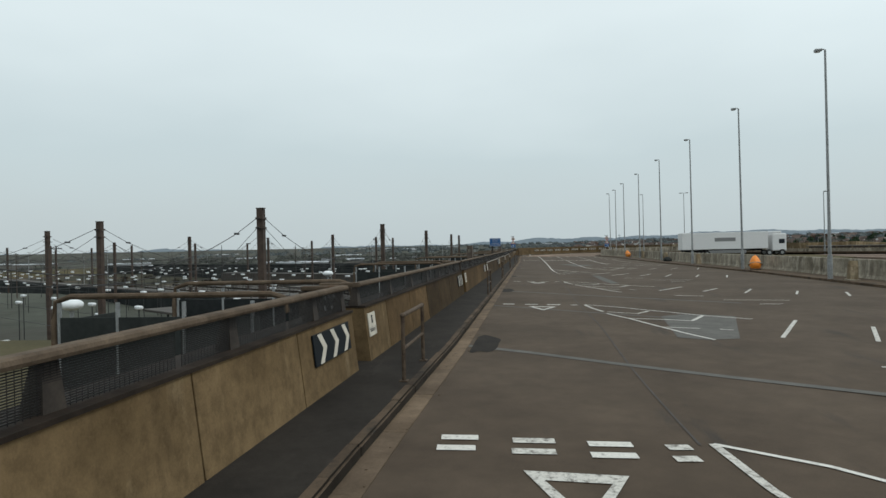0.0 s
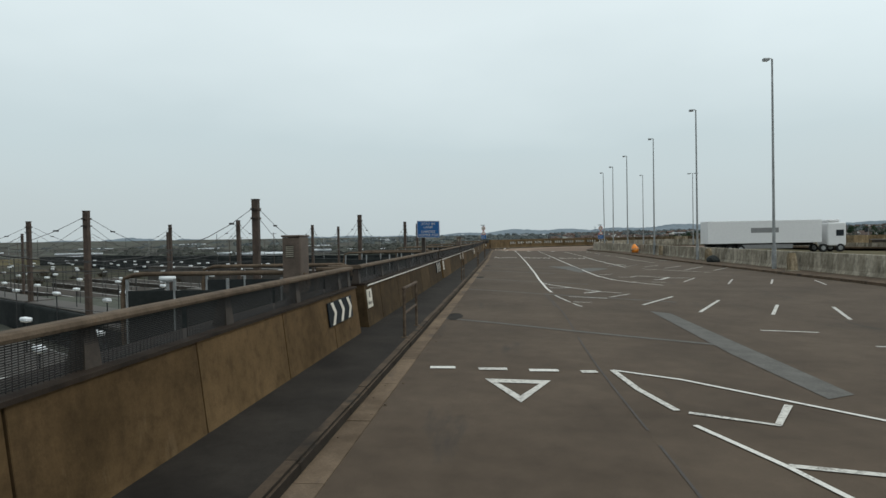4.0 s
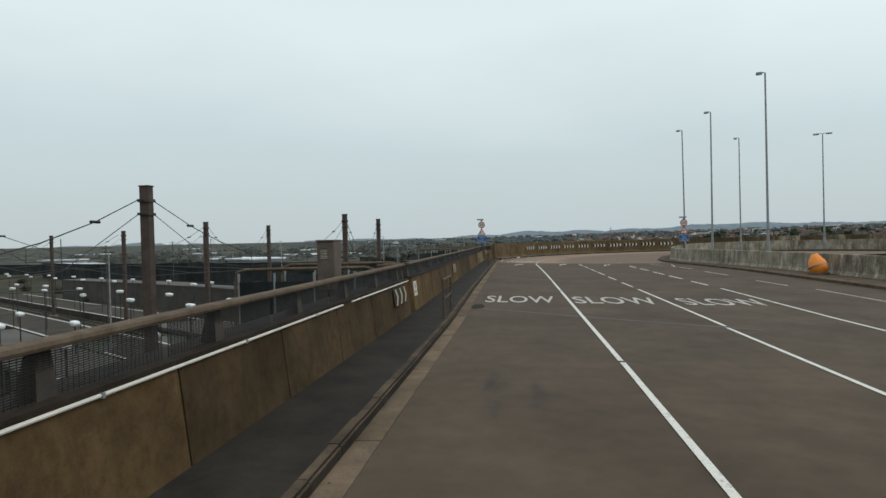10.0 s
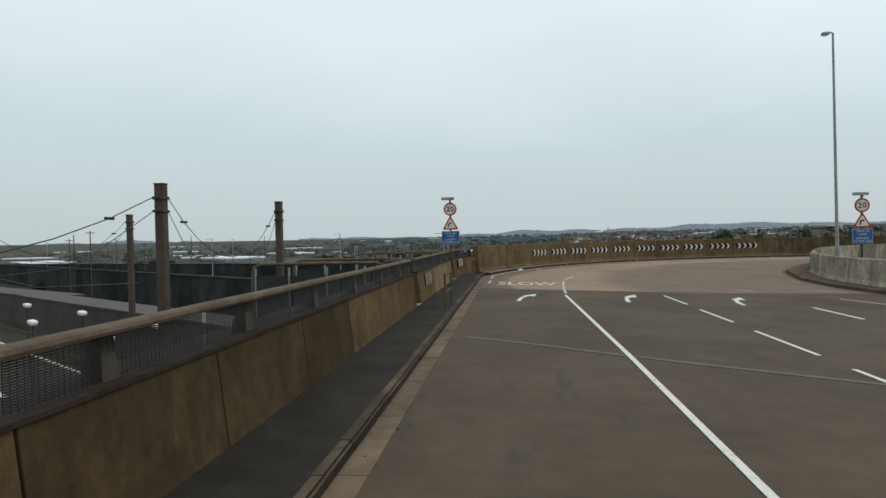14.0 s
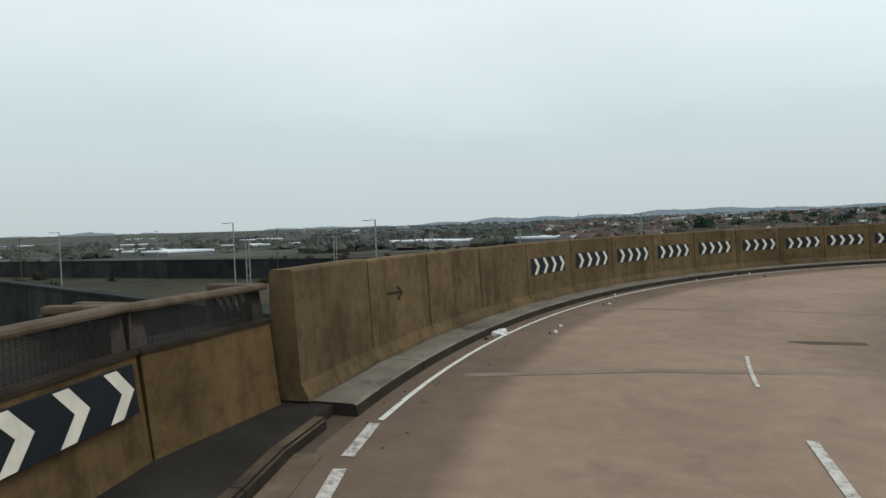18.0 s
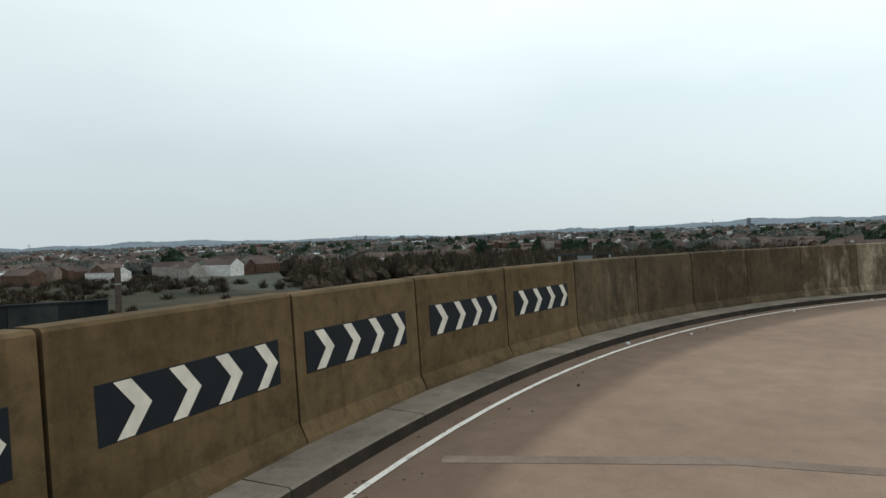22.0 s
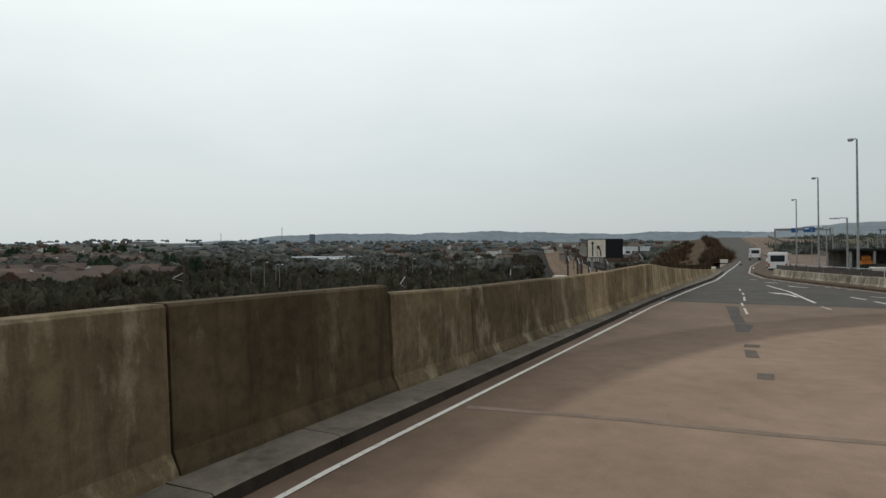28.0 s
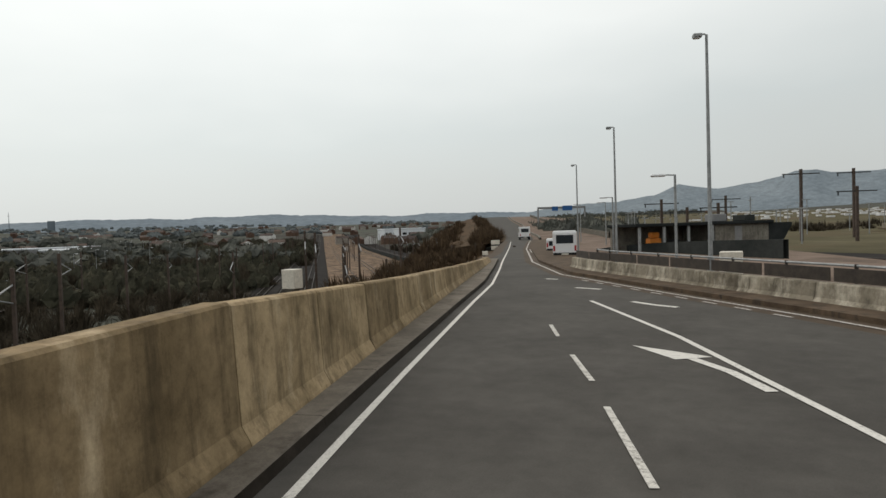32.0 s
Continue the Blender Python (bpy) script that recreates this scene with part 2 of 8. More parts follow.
lane_wear(M_BUFF)
M_RUBBER = surface("worn_dark_surfacing", (0.085, 0.070, 0.059), (0.14, 0.112, 0.092), 1.2, 0.9, 70, 0.4)
M_PATCH = surface("road_patch", (0.060, 0.053, 0.048), (0.088, 0.078, 0.071), 1.5, 0.85, 70, 0.4)
M_WORNPATCH = surface("worn_buff_patch", (0.160, 0.120, 0.094), (0.235, 0.180, 0.142), 0.9, 0.9, 70, 0.4)
M_DAMP = surface("damp_asphalt", (0.015, 0.013, 0.011), (0.032, 0.027, 0.022), 1.5, 0.9, 70, 0.3)
M_SEAL = surface("joint_sealant", (0.092, 0.088, 0.080), (0.134, 0.128, 0.117), 2.5, 0.9, 40, 0.2)
M_FOOTWAY = surface("footway_asphalt", (0.016, 0.0133, 0.011), (0.034, 0.0288, 0.0235), 1.2, 0.9, 70, 0.4, stains=((0.045, 0.038, 0.032), 2.2, (1, 0.3, 1), 0.62, 0.78))
M_KERB = surface("kerb_concrete", (0.050, 0.036, 0.025), (0.110, 0.080, 0.056), 1.4, 0.9, 50, 0.4, stains=((0.03, 0.026, 0.022), 2.0, (1, 1, 0.4), 0.52, 0.7), tint=0.5)
M_LEDGEC = surface("ledge_concrete", (0.112, 0.096, 0.077), (0.205, 0.178, 0.146), 1.1, 0.9, 50, 0.4, stains=((0.05, 0.042, 0.034), 1.6, None, 0.56, 0.75), tint=0.15)
M_GUTTER = surface("gutter_concrete", (0.088, 0.063, 0.042), (0.180, 0.132, 0.091), 1.0, 0.9, 50, 0.4, stains=((0.06, 0.05, 0.045), 1.6, (1, 0.3, 1), 0.58, 0.75), tint=0.3)
M_WALL = concrete_wall("sandy_precast_concrete", (0.063, 0.039, 0.017), (0.130, 0.082, 0.039), (0.025, 0.016, 0.008), (0.178, 0.122, 0.067), 0.5, 0.60, 0.5)
M_WALL2 = concrete_wall("weathered_barrier_concrete", (0.076, 0.056, 0.031), (0.165, 0.123, 0.071), (0.025, 0.020, 0.014), (0.32, 0.265, 0.185), 0.9, 0.52)
# Paler tone of the barrier concrete, for the far part of the return wall.
M_WALL3 = concrete_wall("paler_barrier_concrete", (0.160, 0.115, 0.063), (0.345, 0.255, 0.150), (0.042, 0.031, 0.018), (0.47, 0.375, 0.25), 0.9, 0.56, 1.0)
M_WALL4 = concrete_wall("sandy_barrier_concrete", (0.078, 0.052, 0.026), (0.160, 0.110, 0.058), (0.026, 0.018, 0.010), (0.160, 0.119, 0.073), 0.35)
# Darker tone of the sandy precast concrete, given to panels by place.
M_WALLD = concrete_wall("dark_precast_concrete", (0.036, 0.023, 0.011), (0.072, 0.047, 0.023), (0.014, 0.010, 0.006), (0.100, 0.069, 0.038), 0.5, 0.64, 0.6)
M_WALLG = concrete_wall("grimy_barrier_concrete", (0.050, 0.036, 0.020), (0.104, 0.076, 0.043), (0.018, 0.015, 0.010), (0.19, 0.155, 0.105), 0.5, 0.57, 0.8)
M_WALLM = concrete_wall("brown_barrier_concrete", (0.070, 0.047, 0.022), (0.140, 0.095, 0.048), (0.022, 0.015, 0.008), (0.150, 0.112, 0.068), 0.4, 0.60, 0.6)
M_INNERW = concrete_wall("pale_weathered_barrier_concrete", (0.13, 0.112, 0.085), (0.30, 0.265, 0.205), (0.055, 0.046, 0.034), (0.46, 0.42, 0.34), 0.6, 0.50, 0.85)
M_WALLW2 = concrete_wall("washed_barrier_concrete", (0.085, 0.066, 0.040), (0.190, 0.152, 0.098), (0.030, 0.024, 0.015), (0.40, 0.34, 0.24), 0.5, 0.47, 0.85)
M_WALLP = concrete_wall("pale_sandy_precast_concrete", (0.105, 0.070, 0.034), (0.190, 0.130, 0.068), (0.050, 0.034, 0.018), (0.250, 0.185, 0.108), 0.35, 0.58, 0.35)
M_WALLW = concrete_wall("pale_precast_concrete", (0.110, 0.082, 0.048), (0.230, 0.178, 0.112), (0.040, 0.029, 0.017), (0.40, 0.33, 0.23), 0.3, 0.46, 0.85)
M_GREYWALL = concrete_wall("grey_barrier_concrete", (0.11, 0.10, 0.083), (0.20, 0.185, 0.155), (0.05, 0.045, 0.037), (0.32, 0.30, 0.26))
M_LEDGE = surface("dark_ledge", (0.018, 0.013, 0.010), (0.042, 0.030, 0.022), 2.5, 0.8, 50, 0.2)
M_RAIL = surface("brown_weathered_rail", (0.066, 0.047, 0.032), (0.140, 0.104, 0.073), 3.5, 0.82, 60, 0.15, stains=((0.11, 0.06, 0.035), 4, None, 0.6, 0.75))
M_POST = surface("brown_painted_post", (0.024, 0.018, 0.014), (0.055, 0.042, 0.032), 4, 0.6, 40, 0.1)
M_MESH = plain("dark_wire_mesh", (0.014, 0.012, 0.011), 0.6, 0.3)
M_HOOP = surface("rusty_galvanised_tube", (0.045, 0.032, 0.023), (0.125, 0.092, 0.066), 9, 0.8, 60, 0.1)
M_WHITE = worn_paint("white_road_paint", (0.62, 0.60, 0.55), (0.085, 0.075, 0.067), 0.60)
M_WHITEW = worn_paint("worn_white_road_paint", (0.5, 0.47, 0.43), (0.12, 0.095, 0.08), 0.53)
M_FLAKED = worn_paint("flaking_white_road_paint", (0.56, 0.54, 0.49), (0.066, 0.055, 0.043), 0.545)
M_WPIPE = plain("white_conduit", (0.62, 0.58, 0.52), 0.5)
M_SIGNW = plain("sign_white", (0.62, 0.575, 0.49), 0.45, 0, 0.4)
M_SIGNK = plain("sign_black", (0.012, 0.015, 0.018), 0.6, 0, 0.3)
M_SIGNK.node_tree.nodes["Principled BSDF"].inputs["Specular IOR Level"].default_value = 0.12
M_SIGNB = plain("sign_blue", (0.012, 0.09, 0.26), 0.4, 0, 0.15)
M_SIGNR = plain("sign_red", (0.36, 0.03, 0.03), 0.4, 0, 0.15)
M_SIGNBK = plain("sign_back_grey", (0.22, 0.22, 0.22), 0.5, 0.4)
M_GALV = surface("galvanised_steel", (0.20, 0.21, 0.21), (0.33, 0.34, 0.34), 3, 0.5, 40, 0.05, metal=0.3)
M_MAST = surface("brown_mast_steel", (0.042, 0.030, 0.023), (0.085, 0.058, 0.044), 2, 0.7, 30, 0.1)
M_DARKSTEEL = plain("dark_steel", (0.03, 0.03, 0.03), 0.6, 0.2)
M_WIRE = plain("overhead_wire", (0.035, 0.033, 0.032), 0.6, 0.3)
M_LAMPW = plain("white_lamp_housing", (0.72, 0.74, 0.75), 0.4, 0, 0.1)
M_BALLAST = surface("track_ballast", (0.015, 0.014, 0.013), (0.036, 0.032, 0.029), 0.25, 0.95, 20, 0.5)
M_BALLAST2 = surface("brown_ballast", (0.115, 0.078, 0.052), (0.25, 0.178, 0.125), 0.2, 0.95, 20, 0.5, stains=((0.055, 0.043, 0.033), 0.3, None, 0.50, 0.62))
M_STEELRAIL = plain("running_rail", (0.05, 0.04, 0.034), 0.6, 0.3)
M_PLATFORM = surface("platform_slab", (0.030, 0.025, 0.020), (0.062, 0.052, 0.042), 0.25, 0.9, 30, 0.3)
M_EDGE = plain("platform_edge_white", (0.40, 0.39, 0.37), 0.7)
M_ROOF = surface("canopy_roof_sheet", (0.040, 0.034, 0.028), (0.075, 0.064, 0.052), 0.3, 0.7, 30, 0.1)
M_DARKWALL = surface("dark_cladding", (0.020, 0.024, 0.024), (0.046, 0.050, 0.050), 0.3, 0.95, 10, 0.1, tint=0.6)
M_GRASS = surface("rough_grass", (0.060, 0.056, 0.030), (0.125, 0.106, 0.064), 0.06, 0.95, 8, 0.4, stains=((0.10, 0.075, 0.045), 0.02, None, 0.5, 0.65))
# Field colour greyed to stand in for haze over the far land.
M_LAND = surface("haze_greyed_fields", (0.056, 0.061, 0.050), (0.108, 0.112, 0.092), 0.02, 0.95, 0.6, 0, stains=((0.060, 0.055, 0.048), 0.012, None, 0.45, 0.58))
M_WOOD = surface("bare_winter_trees", (0.020, 0.018, 0.014), (0.046, 0.039, 0.030), 0.08, 0.95, 3, 0, tint=0.5, island=True)
# Paler and greyer than the near trees: haze mixed into the colour.
M_WOODFAR = surface("hazy_far_trees", (0.058, 0.064, 0.057), (0.100, 0.104, 0.092), 0.03, 0.95, 1, 0, tint=0.5, island=True)
# Distance haze is put into both hill colours as pale blue-grey.
M_HILL = surface("hazy_far_hill", (0.135, 0.168, 0.195), (0.185, 0.220, 0.246), 0.004, 1.0, 0.05, 0)
M_HILL2 = surface("hazy_chalk_hill", (0.150, 0.182, 0.205), (0.205, 0.240, 0.262), 0.006, 1.0, 0.08, 0)
M_HOUSE, _nt, _b = material("house_walls", 0.95)
_g = _nt.nodes.new("ShaderNodeNewGeometry")
_c = ramp_node(_nt, _g.outputs["Random Per Island"], [(0.0, (0.075, 0.045, 0.034)), (0.55, (0.12, 0.078, 0.058)), (0.66, (0.20, 0.17, 0.14)), (0.84, (0.30, 0.28, 0.25)), (0.88, (0.62, 0.61, 0.58))])
_nt.links.new(mix_node(_nt, "MULTIPLY", 0.5, _c, ramp_node(_nt, noise_node(_nt, 0.8, 3), [(0.35, (0.45, 0.45, 0.45)), (0.65, (1.2, 1.2, 1.2))])), _b.inputs["Base Color"])
# Roof tones lifted in the base colour to suggest haze over the town.
M_TILE = surface("hazy_house_roofs", (0.060, 0.050, 0.047), (0.130, 0.095, 0.082), 0.02, 0.9, 2, 0, tint=0.7, island=True)
M_RUST = surface("rusty_bracken_bank", (0.062, 0.040, 0.024), (0.135, 0.088, 0.054), 0.25, 0.95, 12, 0.3, stains=((0.035, 0.030, 0.020), 0.35, None, 0.48, 0.62))
M_YARD = surface("yard_gravel", (0.13, 0.095, 0.075), (0.23, 0.175, 0.14), 0.2, 0.95, 25, 0.3, stains=((0.085, 0.066, 0.052), 0.25, None, 0.5, 0.7))
M_SHED = plain("white_warehouse", (0.62, 0.65, 0.68), 0.5)
M_ORANGE = plain("orange_plastic", (0.75, 0.24, 0.03), 0.5)
M_TYRE = plain("tyre_rubber", (0.02, 0.02, 0.02), 0.8)
M_GLASS = plain("dark_window_glass", (0.02, 0.025, 0.03), 0.1)
M_VAN = plain("white_vehicle_paint", (0.66, 0.66, 0.66), 0.35, 0, 0.1)
M_BLUEV = plain("blue_vehicle_paint", (0.06, 0.16, 0.34), 0.35, 0, 0.1)
M_YELLOW = worn_paint("worn_yellow_paint", (0.55, 0.38, 0.08), (0.05, 0.048, 0.045), 0.47)
M_CREAM = surface("cream_cabinet_paint", (0.24, 0.22, 0.17), (0.36, 0.33, 0.26), 3, 0.6, 40, 0.1)
M_BROWNCAB = surface("brown_cabinet_paint", (0.075, 0.055, 0.042), (0.12, 0.09, 0.07), 3, 0.6, 40, 0.1)
M_BROWNSPRAY = plain("dark_spray_paint", (0.030, 0.024, 0.018), 0.8, 0, 0.4)
M_PAPER = plain("litter_white", (0.6, 0.6, 0.58), 0.8)

# ---- building helpers ----
def mesh_of(bm, name):
    me = bpy.data.meshes.new(name)
    bmesh.ops.recalc_face_normals(bm, faces=bm.faces)
    bm.to_mesh(me)
    bm.free()
    return me


def part(name, bm, mat, parent=None, label="", smooth=False):
    """A bmesh (or mesh data) as one mesh object, under a thing or on its own."""
    me = bm if isinstance(bm, bpy.types.Mesh) else mesh_of(bm, name)
    if not me.materials:
        me.materials.append(mat)
    if smooth:
        me.shade_smooth()
    ob = new(name, me)
    if parent is not None:
        ob.parent = parent
    if label:
        tagged(ob, label=label)
    return ob


def empty(name, x=0, y=0, z=0, rz=0, label="", category="", group="", kind=""):
    ob = new(name)
    ob.matrix_basis = pose(x, y, z, 0, 0, rz)
    return tagged(ob, label, category, group, kind)


def box(bm, x0, x1, y0, y1, z0, z1, m=None):
    """A box between two corners, optionally turned by a matrix."""
    v = [bm.verts.new(Vector(c) if m is None else m @ Vector(c)) for c in
         ((x0, y0, z0), (x1, y0, z0), (x1, y1, z0), (x0, y1, z0), (x0, y0, z1), (x1, y0, z1), (x1, y1, z1), (x0, y1, z1))]
    for f in ((3, 2, 1, 0), (4, 5, 6, 7), (0, 1, 5, 4), (1, 2, 6, 5), (2, 3, 7, 6), (3, 0, 4, 7)):
        bm.faces.new([v[k] for k in f])
    return bm


def boxes(*args):
    bm = bmesh.new()
    for a in args:
        box(bm, *a)
    return bm


def bevelled(x0, x1, y0, y1, z0, z1, w=0.02, seg=2):
    bm = boxes((x0, x1, y0, y1, z0, z1))
    bmesh.ops.bevel(bm, geom=bm.edges[:], offset=w, segments=seg, affect="EDGES", profile=0.6)
    return bm


def tube(bm, pts, r, n=8, r2=None):
    """A round tube through points, with flat ends; r2 is the radius at its end."""
    pts = [Vector(p) for p in pts]
    rings = []
    for k, p in enumerate(pts):
        d = (pts[min(k + 1, len(pts) - 1)] - pts[max(k - 1, 0)]).normalized()
        side = d.cross(Vector((0, 0, 1)))
        if side.length < 0.05:
            side = d.cross(Vector((0, 1, 0)))
        side.normalize()
        up = side.cross(d)
        f = k / max(1, len(pts) - 1)
        rr = r if r2 is None else r + (r2 - r) * f
        rings.append([bm.verts.new(p + (side * math.cos(a) + up * math.sin(a)) * rr) for a in (2 * math.pi * j / n for j in range(n))])
    for a, b in zip(rings, rings[1:]):
        for j in range(n):
            bm.faces.new((a[j], a[(j + 1) % n], b[(j + 1) % n], b[j]))
    bm.faces.new(rings[0][::-1])
    bm.faces.new(rings[-1])
    return bm


def sweep(bm, path, profile, closed=True):
    """A profile of (outward, up) swept along a level path of (x, y); outward is to the path's left."""
    rings = []
    for k, (x, y) in enumerate(path):
        a, b = path[max(k - 1, 0)], path[min(k + 1, len(path) - 1)]
        dx, dy = b[0] - a[0], b[1] - a[1]
        l = math.hypot(dx, dy)
        nx, ny = -dy / l, dx / l
        rings.append([bm.verts.new((x + nx * o, y + ny * o, z)) for o, z in profile])
    n = len(profile)
    for a, b in zip(rings, rings[1:]):
        for j in range(n if closed else n - 1):
            bm.faces.new((a[j], a[(j + 1) % n], b[(j + 1) % n], b[j]))
    if closed:
        bm.faces.new(rings[0][::-1])
        bm.faces.new(rings[-1])
    return bm


def sheet(pts, z):
    """A flat polygon."""
    bm = bmesh.new()
    bm.faces.new([bm.verts.new((x, y, z)) for x, y in pts])
    bmesh.ops.triangulate(bm, faces=bm.faces[:])
    return bm


def slab(pts, z0, z1):
    """A flat polygon with thickness."""
    bm = bmesh.new()
    n = len(pts)
    lo = [bm.verts.new((x, y, z0)) for x, y in pts]
    hi = [bm.verts.new((x, y, z1)) for x, y in pts]
    bm.faces.new(lo[::-1])
    bm.faces.new(hi)
    for k in range(n):
        bm.faces.new((lo[k], lo[(k + 1) % n], hi[(k + 1) % n], hi[k]))
    bmesh.ops.triangulate(bm, faces=[f for f in bm.faces if len(f.verts) > 4])
    return bm


def strips(bm):
    """Cuts a wide slab where the deck's fall changes."""
    for axis, stops in ((1, (110, 122, 126, 129, 132, 135, 138, 141, 144, 147, 150)), (0, (4, 8, 12, 17, 19.5, 22, 24.5, 27, 30))):
        for c in stops:
            co, no = [0, 0, 0], [0, 0, 0]
            co[axis], no[axis] = c, 1
            bmesh.ops.bisect_plane(bm, geom=bm.verts[:] + bm.edges[:] + bm.faces[:], plane_co=co, plane_no=no)
    return bm


# ---- the plan ----
WALL_X = -2.85           # foot of the straight parapet
CX, CY, RL = 24.24, 131.57, 26.15   # the bend's centre and the radius of its edge line
H_END = 163.5            # heading at the bend's end, degrees clockwise from ahead
DIR = (math.sin(radians(H_END)), math.cos(radians(H_END)))
LEFT = (-DIR[1], DIR[0])


def bend(h, r):
    """A place on the bend at heading h and radius r."""
    return CX - r * math.cos(radians(h)), CY + r * math.sin(radians(h))


def beyond(s, off):
    """A place s metres past the bend's end and off metres to the left of the edge line."""
    x, y = bend(H_END, RL)
    return x + DIR[0] * s + LEFT[0] * off, y + DIR[1] * s + LEFT[1] * off


def eased(s, stops):
    """A value at s along straight steps between stops."""
    for (a, u), (b, v) in zip(stops, stops[1:]):
        if s <= b:
            return u + (v - u) * max(0.0, s - a) / (b - a)
    return stops[-1][1]


def edge_off(s):
    """The return road's edge line leaves its first bearing little by little."""
    return eased(s, ((0, 0.0), (20, 0.0), (27, -0.14), (31, -0.28), (37, -0.48), (43, -0.74), (52, -0.68), (60, -0.54), (88, -0.3), (131, 0.4)))


def wall_off(s):
    """The return barrier's foot, off the same bearing."""
    return eased(s, ((0, 0.9), (12, 0.72), (31, 0.54), (53, 0.15), (70, -0.1)))


def track(off, h0, h1, s1, step=2.0):
    """A path round the bend and on, off metres outside the edge line."""
    p = [bend(h0 + (h1 - h0) * k / max(1, int((h1 - h0) / step)), RL + off) for k in range(int((h1 - h0) / step) + 1)]
    if s1 > 0:
        p += [beyond(s, off) for s in (s1 * k / 12 for k in range(1, 13))]
    return p


# inner kerb line, from the approach to the nose, round it and on to the return road
INNER = [(17.0, -40), (17.0, 50), (16.3, 62), (15.6, 76), (15.2, 86), (15.0, 97), (14.9, 112), (14.3, 120), (13.6, 125.0), (13.4, 128.6), (13.9, 132.7), (15.5, 138.3), (18.6, 143.2), (23.3, 146.5), (28.7, 148.0), (33.4, 147.3), (37.6, 144.5), (40.3, 139.4), (42.1, 133.2), (42.9, 124.8), (44.0, 115.7), (46.8, 109.9),
         (50.3, 104.6), (54.2, 99.2), (58.8, 92.4), (63.1, 82.0), (66.8, 70.0), (70.6, 57.8), (79.2, 26.8), (82.6, 14.0)]
INNER_WALL = [(18.8, -40), (18.8, 50), (18.1, 62), (17.6, 76), (17.4, 86), (17.2, 97), (16.7, 112), (15.6, 119.5), (14.5, 124.6), (14.2, 128.4), (14.8, 132.4), (16.3, 137.8), (19.1, 142.4), (23.6, 145.7), (28.6, 147.0), (32.9, 146.5), (36.8, 143.9), (39.5, 139.1), (41.3, 133.0), (42.1, 124.6), (43.2, 115.4)]
RETURN_WALL = [(43.2, 115.4), (46.3, 109.3), (49.7, 103.9), (53.6, 98.4), (58.2, 91.7), (60.4, 87.2)]
FAR_LEFT = [beyond(62, 1.4), (72.2, 65.3), (76.6, 51.9), (85.6, 22.2), (88.1, 14.0)]


def drift(y):
    """The footway and parapet ease outwards on the last third of the straight."""
    return -0.0118 * (min(max(y, 86.0), 129.5) - 86.0)


def lip(y):
    """The front of the footway kerb."""
    stops = ((-40, -1.82), (6, -1.80), (13, -1.68), (86, -1.68), (97, -1.88), (129.5, -2.19), (133, -2.25), (134.8, -2.22), (136.4, -1.97))
    for (a, u), (b, v) in zip(stops, stops[1:]):
        if y <= b:
            return u + (v - u) * (y - a) / (b - a)
    return -1.97


# ---- deck, roads, kerbs ----
outer = [(-4.6, -40), (-4.6, 132)] + [bend(h, RL + 1.6) for h in range(10, 161, 5)] + [beyond(s, 1.6) for s in (5, 30, 62)] + FAR_LEFT[1:]
part("road_deck", strips(slab(outer + INNER[::-1], -1.1, 0.0)), M_ASPHALT)
tagged(bpy.data.objects["road_deck"], "weathered dark asphalt on the elevated road deck", "road", kind="structure")

buff = [(-1.85, 126.6), (-1.9, 131), (-1.95, 134)] + [bend(h, RL + 0.34) for h in range(8, 163, 4)] + [bend(H_END, RL + 0.34), beyond(22.4, 0.3), (53.16, 117.2), (49.7, 116.4), (44.3, 114.9), (43.2, 124.8), (42.4, 133.2), (40.6, 139.5), (37.8, 144.8), (33.5, 147.6), (28.7, 148.3), (23.2, 146.8), (18.4, 143.5), (15.3, 138.5), (13.7, 132.8), (13.2, 128.6), (13.3, 125.4)]
part("bend_surfacing", strips(slab(buff, -0.02, 0.005)), M_BUFF)
tagged(bpy.data.objects["bend_surfacing"], "worn buff high-friction surfacing round the bend", "road", kind="structure")

newer = [beyond(22.4, 0.3), beyond(40, 0.3), beyond(62, 0.6), (71.3, 65.0), (75.6, 51.5), (84.6, 22.2), (87.0, 14.2), (83.4, 14.2), (80.0, 27.0), (71.4, 58.0), (67.6, 70.3), (63.9, 82.4), (59.5, 92.9), (54.9, 99.8), (51.0, 105.2), (47.5, 110.4), (44.4, 114.9), (49.7, 116.4), (53.16, 117.2)]
part("return_road", slab(newer, -0.02, 0.006), M_ASPHALT2)
# the road climbs away beyond the straight
far_road = bmesh.new()
rows_l = [(88.1, 14.0, 0.0), (92.6, -0.5, 0.12), (97.6, -16.4, 0.5), (115.6, -63, 1.7), (138, -121, 4.0), (163, -184, 7.0), (196, -262, 10.5)]
rows_r = [(82.6, 14.0, 0.0), (86.8, -0.5, 0.12), (91.6, -16.4, 0.45), (106.4, -57, 1.5), (124, -113, 3.6), (146, -172, 6.2), (178, -262, 10.5)]
def run_of(lines, bm):
    """Faces between lines of points that run side by side."""
    vs = [[bm.verts.new(p) for p in line] for line in lines]
    for a, b in zip(vs, vs[1:]):
        for k in range(len(a) - 1):
            bm.faces.new((a[k], a[k + 1], b[k + 1], b[k]))
    return bm


def aside(rows, d, drop):
    return [(x + 0.93 * d, y + 0.36 * d, z - drop) for x, y, z in rows]


